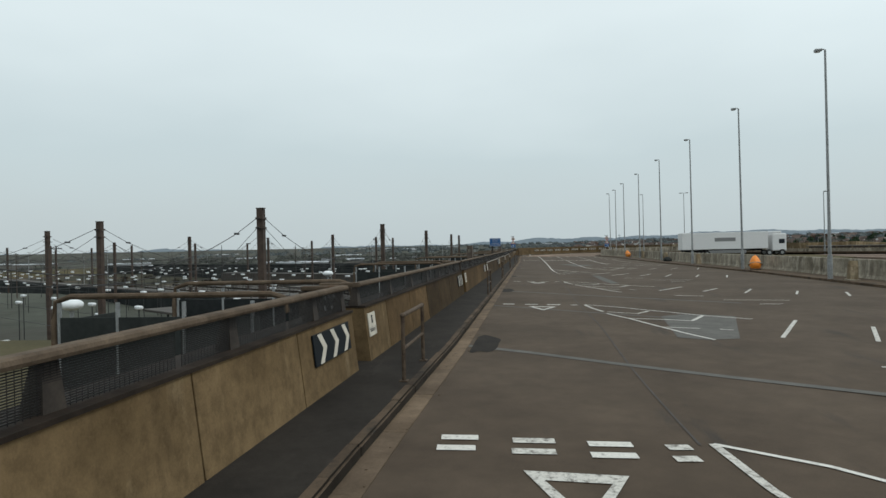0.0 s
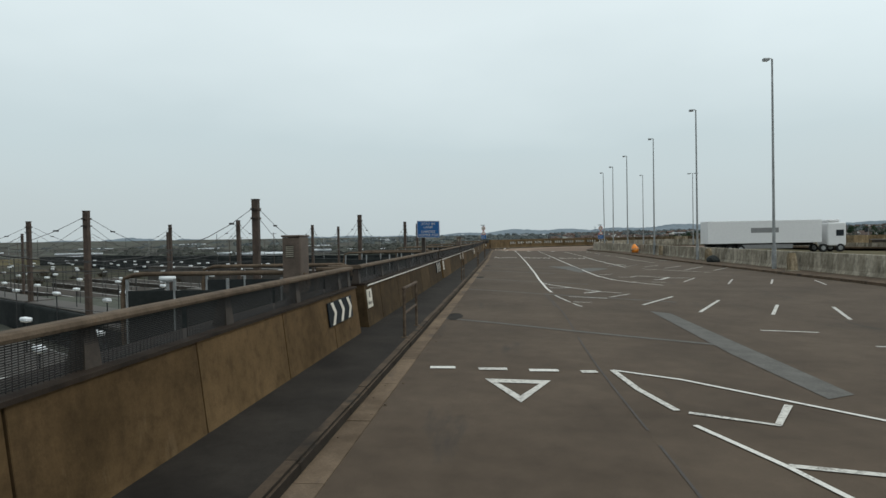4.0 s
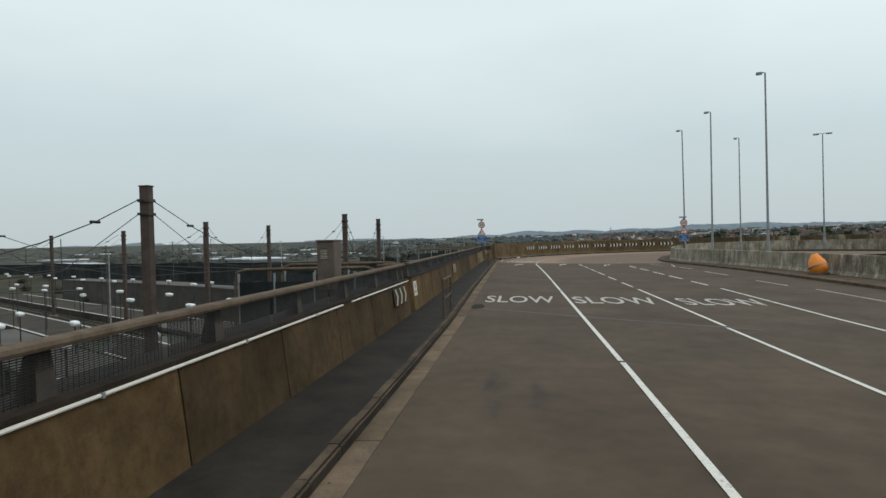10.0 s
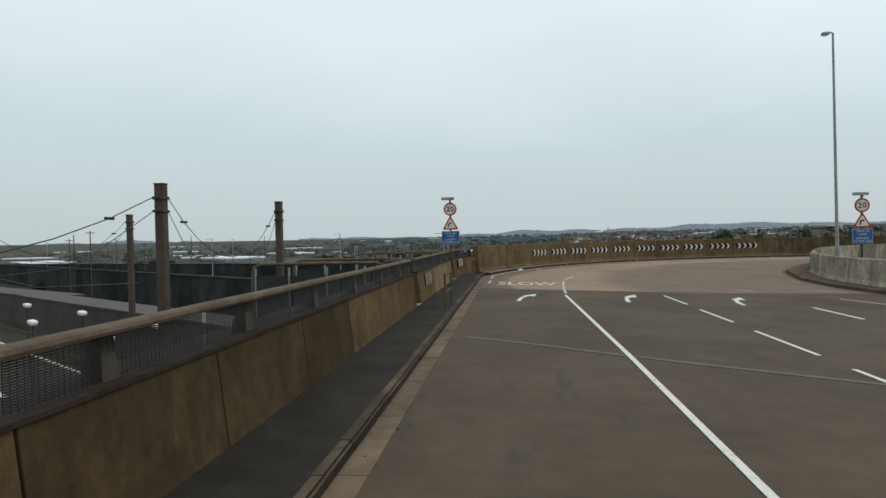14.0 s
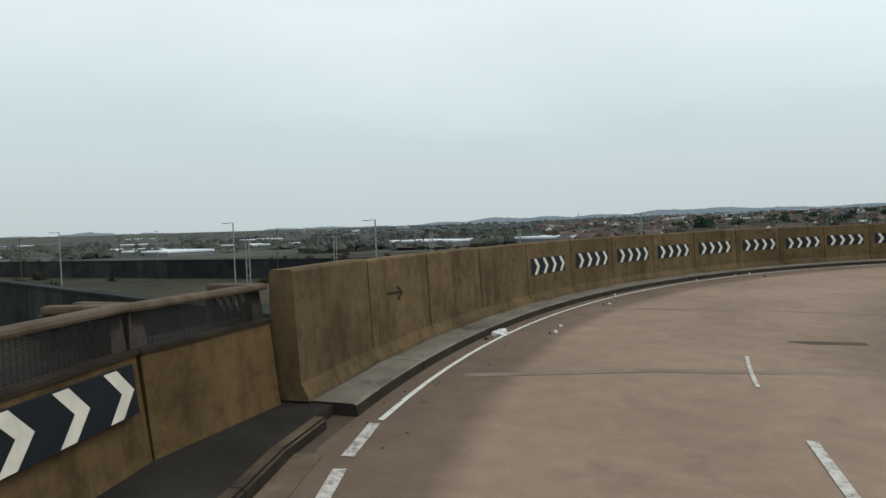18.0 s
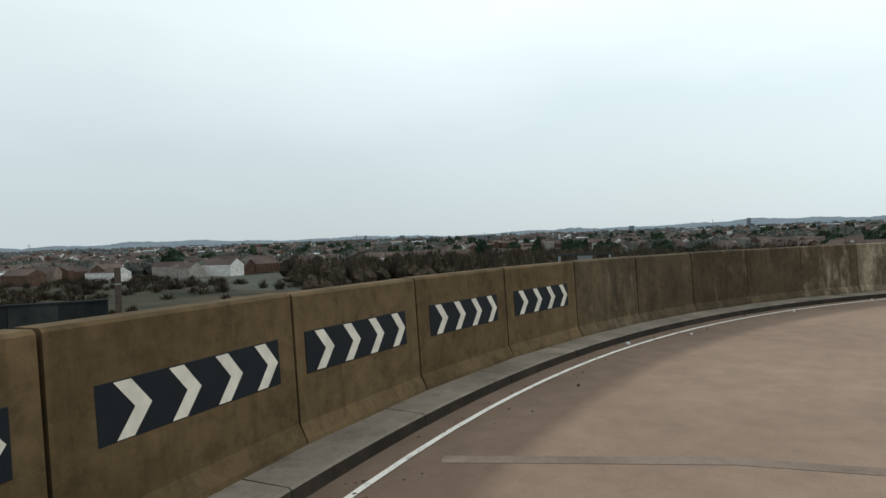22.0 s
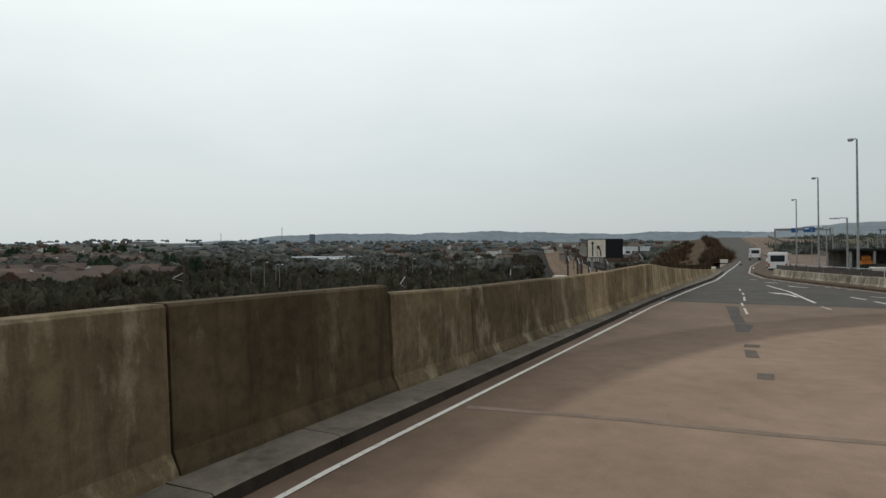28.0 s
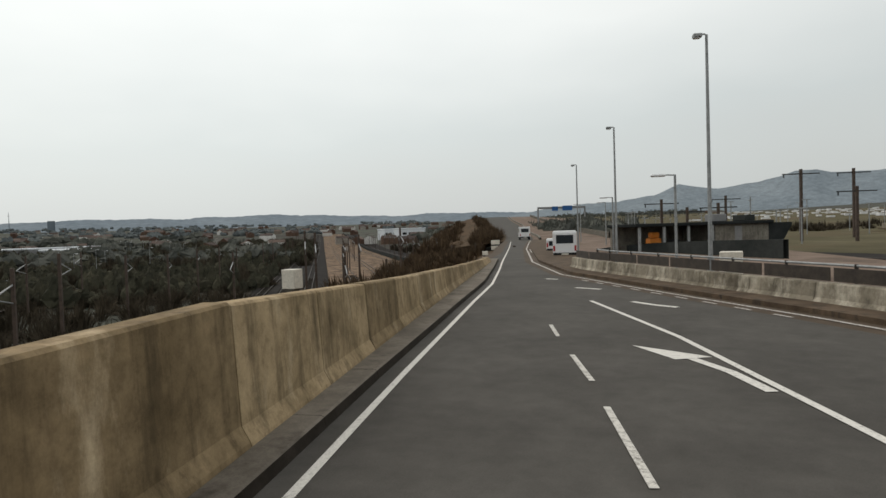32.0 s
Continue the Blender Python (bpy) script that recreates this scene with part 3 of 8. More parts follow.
run_of([rows_l, rows_r], far_road)
far_bank = run_of([aside(rows_l, 0, 0.01), aside(rows_l, 1.5, 0.15), aside(rows_l, 9, 0.9), aside(rows_l, 16, 3.0), aside(rows_l, 34, 12)], bmesh.new())
tagged(part("far_bank", far_bank, M_RUST), "rusty brown bank beside the climbing road", "bank", kind="structure")
far_yard = run_of([aside(rows_r, 0, 0.01), aside(rows_r, -0.5, 0.3), aside(rows_r, -16, 0.4), aside(rows_r, -40, 2.5)], bmesh.new())
tagged(part("far_yard", far_yard, M_YARD), "brown hardstanding rising beside the road", "ground", kind="structure")
for d, h in ((-1.4, 0.6), (-15.5, 1.2)):
    kerbw = run_of([aside(rows_r[1:], d, 0.4), aside(rows_r[1:], d, 0.4 - h), aside(rows_r[1:], d - 0.4, 0.4 - h), aside(rows_r[1:], d - 0.4, 0.4)], bmesh.new())
    tagged(part("far_wall", kerbw, M_GREYWALL), "low grey wall along the rising hardstanding", "wall", kind="structure")
tagged(part("far_road", far_road, M_ASPHALT2), "grey road climbing away beyond the barrier", "road", kind="structure")
tagged(bpy.data.objects["return_road"], "newer grey asphalt on the straight return road", "road", kind="structure")

M_KERBFACE = surface("dark_kerb_face", (0.018, 0.014, 0.010), (0.040, 0.032, 0.025), 1.8, 0.9, 50, 0.4, tint=0.15)


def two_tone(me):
    """Paler top, darker upright faces, chosen by the face normal."""
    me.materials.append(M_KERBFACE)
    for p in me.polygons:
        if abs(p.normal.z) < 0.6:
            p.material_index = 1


# footway, kerb and gutter along the straight parapet, kerb stones as pieces
fw = bmesh.new()
sweep(fw, [(lip(y) - 0.13, y) for y in (-40, 6, 13, 86, 97, 108, 129.5, 133, 134.8, 136.4)], [(0, 0.0), (0, 0.125), (1.1, 0.14), (2.25, 0.145), (2.25, 0.0)])
part("footway", fw, M_FOOTWAY)
tagged(bpy.data.objects["footway"], "narrow dark asphalt footway beside the parapet", "pavement", kind="structure")

kerb = empty("kerb", label="worn concrete kerb stones edging the footway", category="kerb", kind="structure")
kb = bmesh.new()
box(kb, -0.14, 0.0, 0, 0.91, -0.05, 0.13)
bmesh.ops.bevel(kb, geom=[e for e in kb.edges if all(v.co.x > -0.01 and v.co.z > 0.1 for v in e.verts)], offset=0.03, segments=2, affect="EDGES")
kerb_me = mesh_of(kb, "kerb_stone")
kerb_me.materials.append(M_KERB)
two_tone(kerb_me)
gb = boxes((0.0, 0.29, 0, 1.815, -0.05, 0.006))
gut_me = mesh_of(gb, "gutter_slab")
gut_me.materials.append(M_GUTTER)
gutter = empty("gutter", label="sandy concrete drainage channel along the kerb", category="gutter", kind="structure")
y = -4.0
while y < 135.4:
    part("kerb_stone", kerb_me, M_KERB, kerb).matrix_basis = pose(lip(y) + random.uniform(-0.006, 0.006), y, random.uniform(-0.006, 0.004), 0, 0, math.degrees(math.atan2(lip(y) - lip(y + 0.92), 0.92)))
    y += 0.92
y = -4.0
while y < 134:
    part("gutter_slab", gut_me, M_GUTTER, gutter).matrix_basis = pose(lip(y), y, random.uniform(-0.004, 0.002), 0, 0, math.degrees(math.atan2(lip(y) - lip(y + 1.83), 1.83)))
    y += 1.83

# kerb and ledge round the bend and along the return road
bend_kerb = empty("bend_kerb", label="grey concrete kerb ledge under the bend barrier", category="kerb", kind="structure")


def ledge(h0, h1):
    bm = bmesh.new()
    sweep(bm, track(0, h0, h1, 0, 0.8), [(0.30, -0.05), (0.33, 0.13), (0.36, 0.15), (1.2, 0.16), (1.2, -0.05)])
    return bm


h = 10.2
while h < H_END - 1:
    h1 = min(h + 5.15, H_END)
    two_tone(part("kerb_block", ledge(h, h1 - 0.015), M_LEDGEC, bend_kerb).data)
    h = h1
s = 0.0
while s < 60:
    bm = bmesh.new()
    sweep(bm, [beyond(s, edge_off(s)), beyond(s + 2.278, edge_off(s + 2.278))], [(0.30, -0.05), (0.33, 0.13), (0.36, 0.15), (1.2, 0.16), (1.2, -0.05)])
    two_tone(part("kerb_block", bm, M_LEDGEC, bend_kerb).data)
    s += 2.285

# kerb along the inner side
ik = bmesh.new()
sweep(ik, INNER, [(0.0, -0.05), (0.0, 0.13), (-0.14, 0.14), (-2.9, 0.15), (-2.9, -0.05)])
part("inner_kerb", ik, M_KERB)
tagged(bpy.data.objects["inner_kerb"], "dusty concrete kerb and verge on the inner side", "kerb", kind="structure")

# ---- straight parapet: precast panels, ledge, posts, mesh and top rail ----
GAPS = [(9.75, 10.5), (26.1, 26.9), (40.05, 40.8), (56.65, 57.37), (70.38, 71.18), (86.7, 87.42), (118.2, 119.0), (129.85, 131.0)]
SECTIONS = [(-12.0, 9.75)] + [(a[1], b[0]) for a, b in zip(GAPS, GAPS[1:])]


def panel_tone(y):
    """Which concrete tone each panel takes, by its place along the parapet."""
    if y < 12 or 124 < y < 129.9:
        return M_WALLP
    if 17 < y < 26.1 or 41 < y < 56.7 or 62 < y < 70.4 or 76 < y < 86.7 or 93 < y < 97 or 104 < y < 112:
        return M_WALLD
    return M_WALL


def wall_panel_mesh(length, mat):
    """A battered panel of given length along y, face towards +x at the foot."""
    bm = bmesh.new()
    prof = [(0.0, 0.10), (-0.02, 0.20), (-0.12, 1.09), (-0.60, 1.09), (-0.60, 0.10)]
    a = [bm.verts.new((x, 0.014, z)) for x, z in prof]
    b = [bm.verts.new((x, length - 0.014, z)) for x, z in prof]
    for k in range(5):
        bm.faces.new((a[k], b[k], b[(k + 1) % 5], a[(k + 1) % 5]))
    bm.faces.new(a)
    bm.faces.new(b[::-1])
    bmesh.ops.bevel(bm, geom=[e for e in bm.edges if abs(e.verts[0].co.y - e.verts[1].co.y) < 0.01], offset=0.006, segments=1, affect="EDGES")
    me = mesh_of(bm, "wall_panel")
    me.materials.append(mat)
    return me


def mesh_panel_mesh(length):
    """Wire mesh with long level wires and sparse uprights."""
    bm = bmesh.new()
    for k in range(19):
        z = 1.148 + k * 0.0175
        box(bm, -0.243, -0.237, 0, length, z - 0.0045, z + 0.0045)
    n = max(2, int(length / 0.055))
    for k in range(n + 1):
        yy = length * k / n
        box(bm, -0.2415, -0.2385, yy - 0.0025, yy + 0.0025, 1.13, 1.47)
    me = mesh_of(bm, "mesh_panel")
    me.materials.append(M_MESH)
    return me


def railing(y0, y1, x0, label, rot=0.0, panels=True):
    """A length of parapet with its railing, from y0 to y1 at the foot line x0."""
    length = y1 - y0
    cuts = [0.0]
    while length - cuts[-1] > 3.3:
        cuts.append(cuts[-1] + (1.65 if len(cuts) == 1 and y0 > 0 else 2.42))
    cuts.append(length)
    n = len(cuts) - 1
    w = empty("parapet_wall", x0, y0, 0, rot, label="sandy precast concrete parapet with rain-streaked panels", category="wall", kind="structure")
    for a, b in zip(cuts, cuts[1:]):
        part("concrete_panel", wall_panel_mesh(b - a, panel_tone(y0 + (a + b) / 2)), M_WALL, w).matrix_basis = pose(0, a, 0)
    r = empty("parapet_railing", x0, y0, 0, rot, label=label, category="railing", group="parapet railings")
    bm = bmesh.new()
    box(bm, -0.63, -0.09, 0.0, length, 1.093, 1.13)
    part("ledge", bm, M_LEDGE, r, "dark stained metal ledge")
    bm = bmesh.new()
    prof = [(-0.33, 1.475), (-0.34, 1.50), (-0.33, 1.53), (-0.30, 1.545), (-0.20, 1.545), (-0.17, 1.53), (-0.16, 1.50), (-0.17, 1.475), (-0.20, 1.465), (-0.30, 1.465)]
    a = [bm.verts.new((x, -0.02, z)) for x, z in prof]
    b = [bm.verts.new((x, length + 0.02, z)) for x, z in prof]
    for k in range(10):
        bm.faces.new((a[k], b[k], b[(k + 1) % 10], a[(k + 1) % 10]))
    bm.faces.new(a)
    bm.faces.new(b[::-1])
    part("top_rail", bm, M_RAIL, r, "flat brown weathered top rail")
    for k in range(n + 1):
        yy = min(max(cuts[k] + (1.0 if 0 < k < n else 0), 0.09), length - 0.09)
        bm = bmesh.new()
        v = [bm.verts.new(c) for c in ((-0.40, yy - 0.10, 1.13), (-0.22, yy - 0.10, 1.13), (-0.22, yy + 0.10, 1.13), (-0.40, yy + 0.10, 1.13),
                                       (-0.33, yy - 0.07, 1.47), (-0.25, yy - 0.07, 1.47), (-0.25, yy + 0.07, 1.47), (-0.33, yy + 0.07, 1.47))]
        for f in ((3, 2, 1, 0), (4, 5, 6, 7), (0, 1, 5, 4), (1, 2, 6, 5), (2, 3, 7, 6), (3, 0, 4, 7)):
            bm.faces.new([v[j] for j in f])
        part("rail_post", bm, M_POST, r)
    for yy in (0.06, length - 0.06):
        part("corner_rail", bevelled(-0.95, -0.18, yy - 0.065, yy + 0.065, 1.466, 1.546, 0.025, 2), M_RAIL, r, "top rail turning the corner")
        bm = bmesh.new()
        for k in range(19):
            box(bm, -0.92, -0.26, yy - 0.003, yy + 0.003, 1.1435 + k * 0.0175, 1.1525 + k * 0.0175)
        for k in range(13):
            box(bm, -0.92 + 0.055 * k, -0.915 + 0.055 * k, yy - 0.0025, yy + 0.0025, 1.13, 1.47)
        part("corner_mesh", bm, M_MESH, r)
        part("corner_post", bevelled(-0.99, -0.89, yy - 0.05, yy + 0.05, 0.10, 1.47, 0.01, 1), M_POST, r)
    for a, b in zip(cuts, cuts[1:]):
        part("mesh_panel", mesh_panel_mesh(b - a - 0.1), M_MESH, r).matrix_basis = pose(0, a + 0.05, 0)
    return w, r


def run(p, q, label):
    """A parapet length between two foot points."""
    d = (q[0] - p[0], q[1] - p[1])
    railing(p[1], p[1] + math.hypot(*d), p[0], label, math.degrees(math.atan2(-d[0], d[1])))


for y0, y1 in SECTIONS:
    run((WALL_X + drift(y0), y0), (WALL_X + drift(y1), y1), "brown steel railing with wire mesh on the parapet")
# the last railed lengths turn in towards the bend
LAST = [(-3.37, 131.0), (-3.40, 132.25), (-3.27, 134.5), (-2.72, 136.3)]
for p, q in zip(LAST, LAST[1:]):
    run(p, q, "brown steel railing with wire mesh ending at the bend")

# ---- bend barrier: solid precast units ----
barrier = empty("bend_barrier", label="weathered solid concrete barrier round the bend, streaked and stained", category="wall", kind="structure")


def barrier_unit(p0, p1, t0=1.72, t1=1.72):
    """One unit between two foot points, with a flared foot, a chamfered top and its own top heights."""
    d = Vector((p1[0] - p0[0], p1[1] - p0[1], 0))
    l = d.length
    bm = bmesh.new()
    prof = [(0.0, 0.15), (0.012, 0.20), (0.10, 0.36), (0.16, 1.69), (0.19, 1.72), (0.44, 1.72), (0.47, 1.69), (0.5, 0.15)]
    sweep(bm, [(0.012, 0), (l * 0.5, 0), (l - 0.012, 0)], prof)
    for v in bm.verts:
        if v.co.z > 1:
            v.co.z += t0 + (t1 - t0) * v.co.x / l - 1.72
    return bm, math.degrees(math.atan2(d.y, d.x))


def put_unit(p0, p1, parent, mat=M_WALL2, t0=1.72, t1=1.72):
    bm, a = barrier_unit(p0, p1, t0, t1)
    ob = part("barrier_unit", bm, mat, parent)
    ob.matrix_basis = pose(p0[0], p0[1], random.uniform(-0.01, 0.01), 0, 0, a)
    return ob


def wall_top(s):
    """The return barrier steps down little by little."""
    stops = ((-1.1, 1.72), (1.5, 1.61), (4, 1.54), (10, 1.50), (14, 1.48), (17, 1.52), (20, 1.56), (24, 1.58), (25.5, 1.51), (27, 1.43), (33, 1.14), (45, 0.74), (54, 0.50), (60, 0.42))
    for (a, u), (b, v) in zip(stops, stops[1:]):
        if s <= b:
            return u + (v - u) * max(0.0, s - a) / (b - a)
    return 0.42


joints = [10.05, 14.7, 19.6, 24.9, 30.4, 35.9, 41.4, 46.9, 52.4, 57.9, 63.4, 68.9, 74.1, 79.6, 85.1, 90.65, 96.1, 101.7, 107.2, 112.75, 118.0, 123.45, 128.7, 134.1, 139.4, 144.7, 150.0, 154.9, 159.9]
def barrier_face(h):
    """How the units round the bend have weathered: sandy, then grimy and washed by turns."""
    if h < 30:
        return M_WALL4
    if h < 85:
        return M_WALLM
    for a, b, m in ((85, 107, M_WALLG), (107, 112, M_WALL2), (112, 117.5, M_WALLW2), (117.5, 123, M_WALLG), (123, 128.5, M_WALLW2), (128.5, 134, M_WALLG), (134, 150, M_WALLW2), (150, 170, M_WALL2)):
        if a <= h < b:
            return m
    return M_WALL2


for h, h1 in zip(joints, joints[1:]):
    put_unit(bend(h, RL + 0.9), bend(h1, RL + 0.9), barrier, barrier_face(h))
put_unit(bend(joints[-1], RL + 0.9), beyond(2.1, 0.9), barrier, M_WALLG, 1.72, 1.70)
# a small arrow sprayed on the second unit
def on_unit(x, z):
    r = RL + 0.9 + 0.10 + 0.06 * (z - 0.36) / 1.33 - 0.010
    (x0, y0), (x1, y1) = bend(14.7, r), bend(19.6, r)
    t = x / math.hypot(x1 - x0, y1 - y0)
    return x0 + (x1 - x0) * t, y0 + (y1 - y0) * t, z


spray = bmesh.new()
for quad in (((0.58, 1.13), (1.16, 1.10), (1.16, 1.145), (0.58, 1.17)), ((1.18, 1.12), (0.98, 1.25), (0.93, 1.22), (1.10, 1.12)), ((1.18, 1.12), (1.10, 1.12), (0.94, 1.02), (0.99, 0.99))):
    spray.faces.new([spray.verts.new(on_unit(*q)) for q in quad])
part("sprayed_arrow", spray, M_BROWNSPRAY, barrier, "thin dark sprayed arrow")
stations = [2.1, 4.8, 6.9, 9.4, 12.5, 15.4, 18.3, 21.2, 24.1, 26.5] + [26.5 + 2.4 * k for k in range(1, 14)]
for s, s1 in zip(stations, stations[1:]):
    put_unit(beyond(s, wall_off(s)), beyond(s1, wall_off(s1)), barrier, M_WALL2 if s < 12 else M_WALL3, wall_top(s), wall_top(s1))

# ---- inner barrier along the other side ----
inner_wall = empty("inner_barrier", label="grey weathered concrete barrier with dark stains", category="wall", kind="structure")


def along(path, off, step):
    """Evenly spaced points along a path, off metres to its left."""
    out, carry = [], 0.0
    for (x0, y0), (x1, y1) in zip(path, path[1:]):
        dx, dy = x1 - x0, y1 - y0
        l = math.hypot(dx, dy)
        t = carry
        while t < l:
            out.append((x0 + dx * t / l - dy / l * off, y0 + dy * t / l + dx / l * off))
            t += step
        carry = t - l
    return out


iw = along(INNER_WALL, 0.0, 2.5)
for a, b in zip(iw, iw[1:]):
    bm = bmesh.new()
    d = Vector((b[0] - a[0], b[1] - a[1], 0))
    sweep(bm, [(0.01, 0), (d.length - 0.01, 0)], [(0, 0.14), (-0.1, 0.35), (-0.16, 1.22), (-0.19, 1.25), (-0.38, 1.25), (-0.4, 0.14)])
    part("barrier_unit", bm, M_INNERW, inner_wall).matrix_basis = pose(a[0], a[1], 0, 0, 0, math.degrees(math.atan2(d.y, d.x)))

# lower barrier with a flared kerb face beside the return road
return_wall = empty("return_barrier", label="low pale concrete barrier with dark rain stains beside the return road", category="wall", kind="structure")
iw2 = along(RETURN_WALL, 0.0, 2.4)
for a, b in zip(iw2, iw2[1:]):
    bm = bmesh.new()
    d = Vector((b[0] - a[0], b[1] - a[1], 0))
    sweep(bm, [(0.01, 0), (d.length - 0.01, 0)], [(0, 0.14), (-0.08, 0.25), (-0.12, 0.60), (-0.15, 0.63), (-0.38, 0.63), (-0.4, 0.14)])
    part("barrier_unit", bm, M_INNERW, return_wall).matrix_basis = pose(a[0], a[1], 0, 0, 0, math.degrees(math.atan2(d.y, d.x)))

# ground inside the loop, hidden below the barrier's top
loop = [(19.3, -40), (19.3, 50), (18.6, 62), (18.1, 76), (17.9, 86), (17.7, 97), (17.2, 112), (16.1, 119.5), (15.0, 124.8), (14.7, 128.4), (15.3, 132.2), (16.8, 137.5), (19.5, 142.0), (23.8, 145.2), (28.6, 146.5), (32.7, 146.0), (36.4, 143.5), (39.1, 138.8), (40.8, 132.9), (41.6, 124.5), (42.7, 115.3), (45.8, 109.2), (49.2, 103.8), (46, 86), (23, 86), (23, -40)]
tagged(part("loop_ground", strips(slab(loop, -1.2, -0.35)), M_GRASS), "rough brown grass inside the loop of the road", "ground", kind="structure")

# ---- ground ----
def rise(v):
    """A smooth step from 0 to 1 about v = 0."""
    return 0.5 + 0.5 * math.tanh(v)


def ground_z(x, y):
    """The yard lies low; the land beside the return road rises to just under it."""
    a = rise((x - 22) / 6)           # east of the approach deck
    # side of the return road line: positive on its right hand
    sx, sy = x - 46.1, y - 140.6
    side = -(sx * LEFT[0] + sy * LEFT[1])
    b = rise((side - 1) / 8)
    c = rise((118 - y) / 12)
    far = max(0.0, math.hypot(x - 20, y - 130) - 450)
    return -9.5 + 8.4 * a * b * c + min(far, 2400) * (0.011 + 0.014 * rise((-150 - y) / 160))


def ground_sheet():
    bm = bmesh.new()
    xs = sorted(set([-4800, -2500, -1400, -900, -600, -420] + list(range(-320, 0, 20)) + list(range(0, 140, 6)) + list(range(140, 420, 20)) + [520, 700, 950, 1400, 2500, 4800]))
    ys = sorted(set([-4800, -2500, -1400, -900, -600, -420] + list(range(-320, -40, 20)) + list(range(-40, 160, 6)) + list(range(160, 440, 20)) + [520, 700, 950, 1400, 2500, 4800]))
    g = [[bm.verts.new((x, y, ground_z(x, y))) for y in ys] for x in xs]
    for i in range(len(xs) - 1):
        for j in range(len(ys) - 1):
            bm.faces.new((g[i][j], g[i + 1][j], g[i + 1][j + 1], g[i][j + 1]))
    return bm


part("ground", ground_sheet(), M_LAND, smooth=True)
tagged(bpy.data.objects["ground"], "rough winter grass and fields below the road", "ground", kind="structure")
import itertools


# ---- road markings ----
def paint(name, bm, mat, label):
    return tagged(part(name, bm, mat), label, "road marking")


paint_coats = itertools.count()


def coat(z):
    """Each marking lies a hair above the one before, so that crossings stay clean."""
    return z + 0.00003 * (next(paint_coats) % 120)


def stripe(p, q, w, z=0.010):
    """A flat painted stripe between two points."""
    bm = bmesh.new()
    z = coat(z)
    d = Vector((q[0] - p[0], q[1] - p[1], 0)).normalized()
    n = Vector((-d.y, d.x, 0)) * w / 2
    a, b = Vector((*p, z)), Vector((*q, z))
    bm.faces.new([bm.verts.new(c) for c in (a - n, b - n, b + n, a + n)])
    return bm


def stripes(name, segs, w, mat, label, z=0.010):
    """Several stripes of one marking."""
    for p, q in segs:
        tagged(part(name, stripe(p, q, w, z), mat), label, "road marking", name.replace("_", " ") + "s")


def ribbon(path, w, z=0.010):
    """A painted line along a path."""
    bm = bmesh.new()
    z = coat(z)
    sweep(bm, path, [(-w / 2, z), (w / 2, z)], closed=False)
    return bm


def dashes(x, y0, y1, mark, gap):
    out = []
    while y0 < y1:
        out.append(((x, y0), (x, min(y1, y0 + mark))))
        y0 += mark + gap
    return out


def words(text, w, h, mat, name="lettering", bold=0.0):
    """Lettering as a mesh in the x-y plane, centred, w wide and h high."""
    cu = bpy.data.curves.new("text", "FONT")
    cu.body = text
    cu.offset = bold
    cu.resolution_u = 3
    ob = bpy.data.objects.new("text", cu)
    me = bpy.data.meshes.new_from_object(ob)
    bpy.data.objects.remove(ob)
    xs = [v.co.x for v in me.vertices]
    ys = [v.co.y for v in me.vertices]
    sx, sy = w / (max(xs) - min(xs)), h / (max(ys) - min(ys))
    cx, cy = (max(xs) + min(xs)) / 2, (max(ys) + min(ys)) / 2
    for v in me.vertices:
        v.co = ((v.co.x - cx) * sx, (v.co.y - cy) * sy, 0)
    me.name = name
    me.materials.clear()
    me.materials.append(mat)
    return me


# long lane lines of the approach
for path in ([(2.01, 51.9), (1.93, 53.5), (1.90, 59.0), (1.95, 65.0)], [(1.95, 65.15), (1.95, 81.2)], [(1.94, 81.35), (1.86, 96.3)], [(1.86, 96.6), (1.83, 103.0)], [(1.83, 103.4), (1.76, 112), (1.55, 124.0)]):
    paint("lane_line", ribbon(path, 0.10), M_WHITE, "solid white lane line, scuffed at the edges")
paint("lane_line", ribbon([(2.04, 50.7), (2.12, 49.9), (2.28, 48.8), (2.37, 48.25)], 0.07), M_FLAKED, "worn white lane line running into the straight")
paint("lane_line", ribbon([(2.42, 47.9), (2.49, 47.4), (2.61, 47.0)], 0.07), M_FLAKED, "worn white lane line running into the straight")
paint("lane_line", ribbon([(1.94, 56.85), (2.24, 55.75), (2.9, 54.5), (3.46, 53.5), (4.01, 52.6), (4.75, 52.0)], 0.08), M_WHITE, "white line branching off to the next lane")
paint("lane_line", ribbon([(7.45, 56.5), (6.26, 58.45), (5.75, 59.8), (5.42, 62.5), (5.35, 65.5), (5.33, 69.5)], 0.10), M_WHITE, "solid white lane line, curved at its start")
paint("lane_line", ribbon([(5.35, 70.8), (5.33, 73.8)], 0.06), M_WHITEW, "solid white lane line, nearly worn off")
paint("lane_line", ribbon([(5.32, 74.0), (5.25, 85.9)], 0.10), M_WHITE, "solid white lane line, scuffed at the edges")
paint("lane_line", ribbon([(5.3, 86.2), (5.3, 97.6)], 0.10), M_WHITE, "solid white lane line, scuffed at the edges")
stripes("lane_dash", [((5.3, a), (5.28, b)) for a, b in ((98.9, 101.7), (103.8, 106.6), (108.2, 111.3), (112.5, 115.5), (117.0, 119.8), (121.3, 124.4))], 0.10, M_WHITE, "white dashed lane line")
paint("lane_line", ribbon([(8.95, 73.2), (8.85, 80), (8.8, 88), (9.0, 98.3)], 0.10), M_WHITE, "solid white lane line, beside the holding lanes")
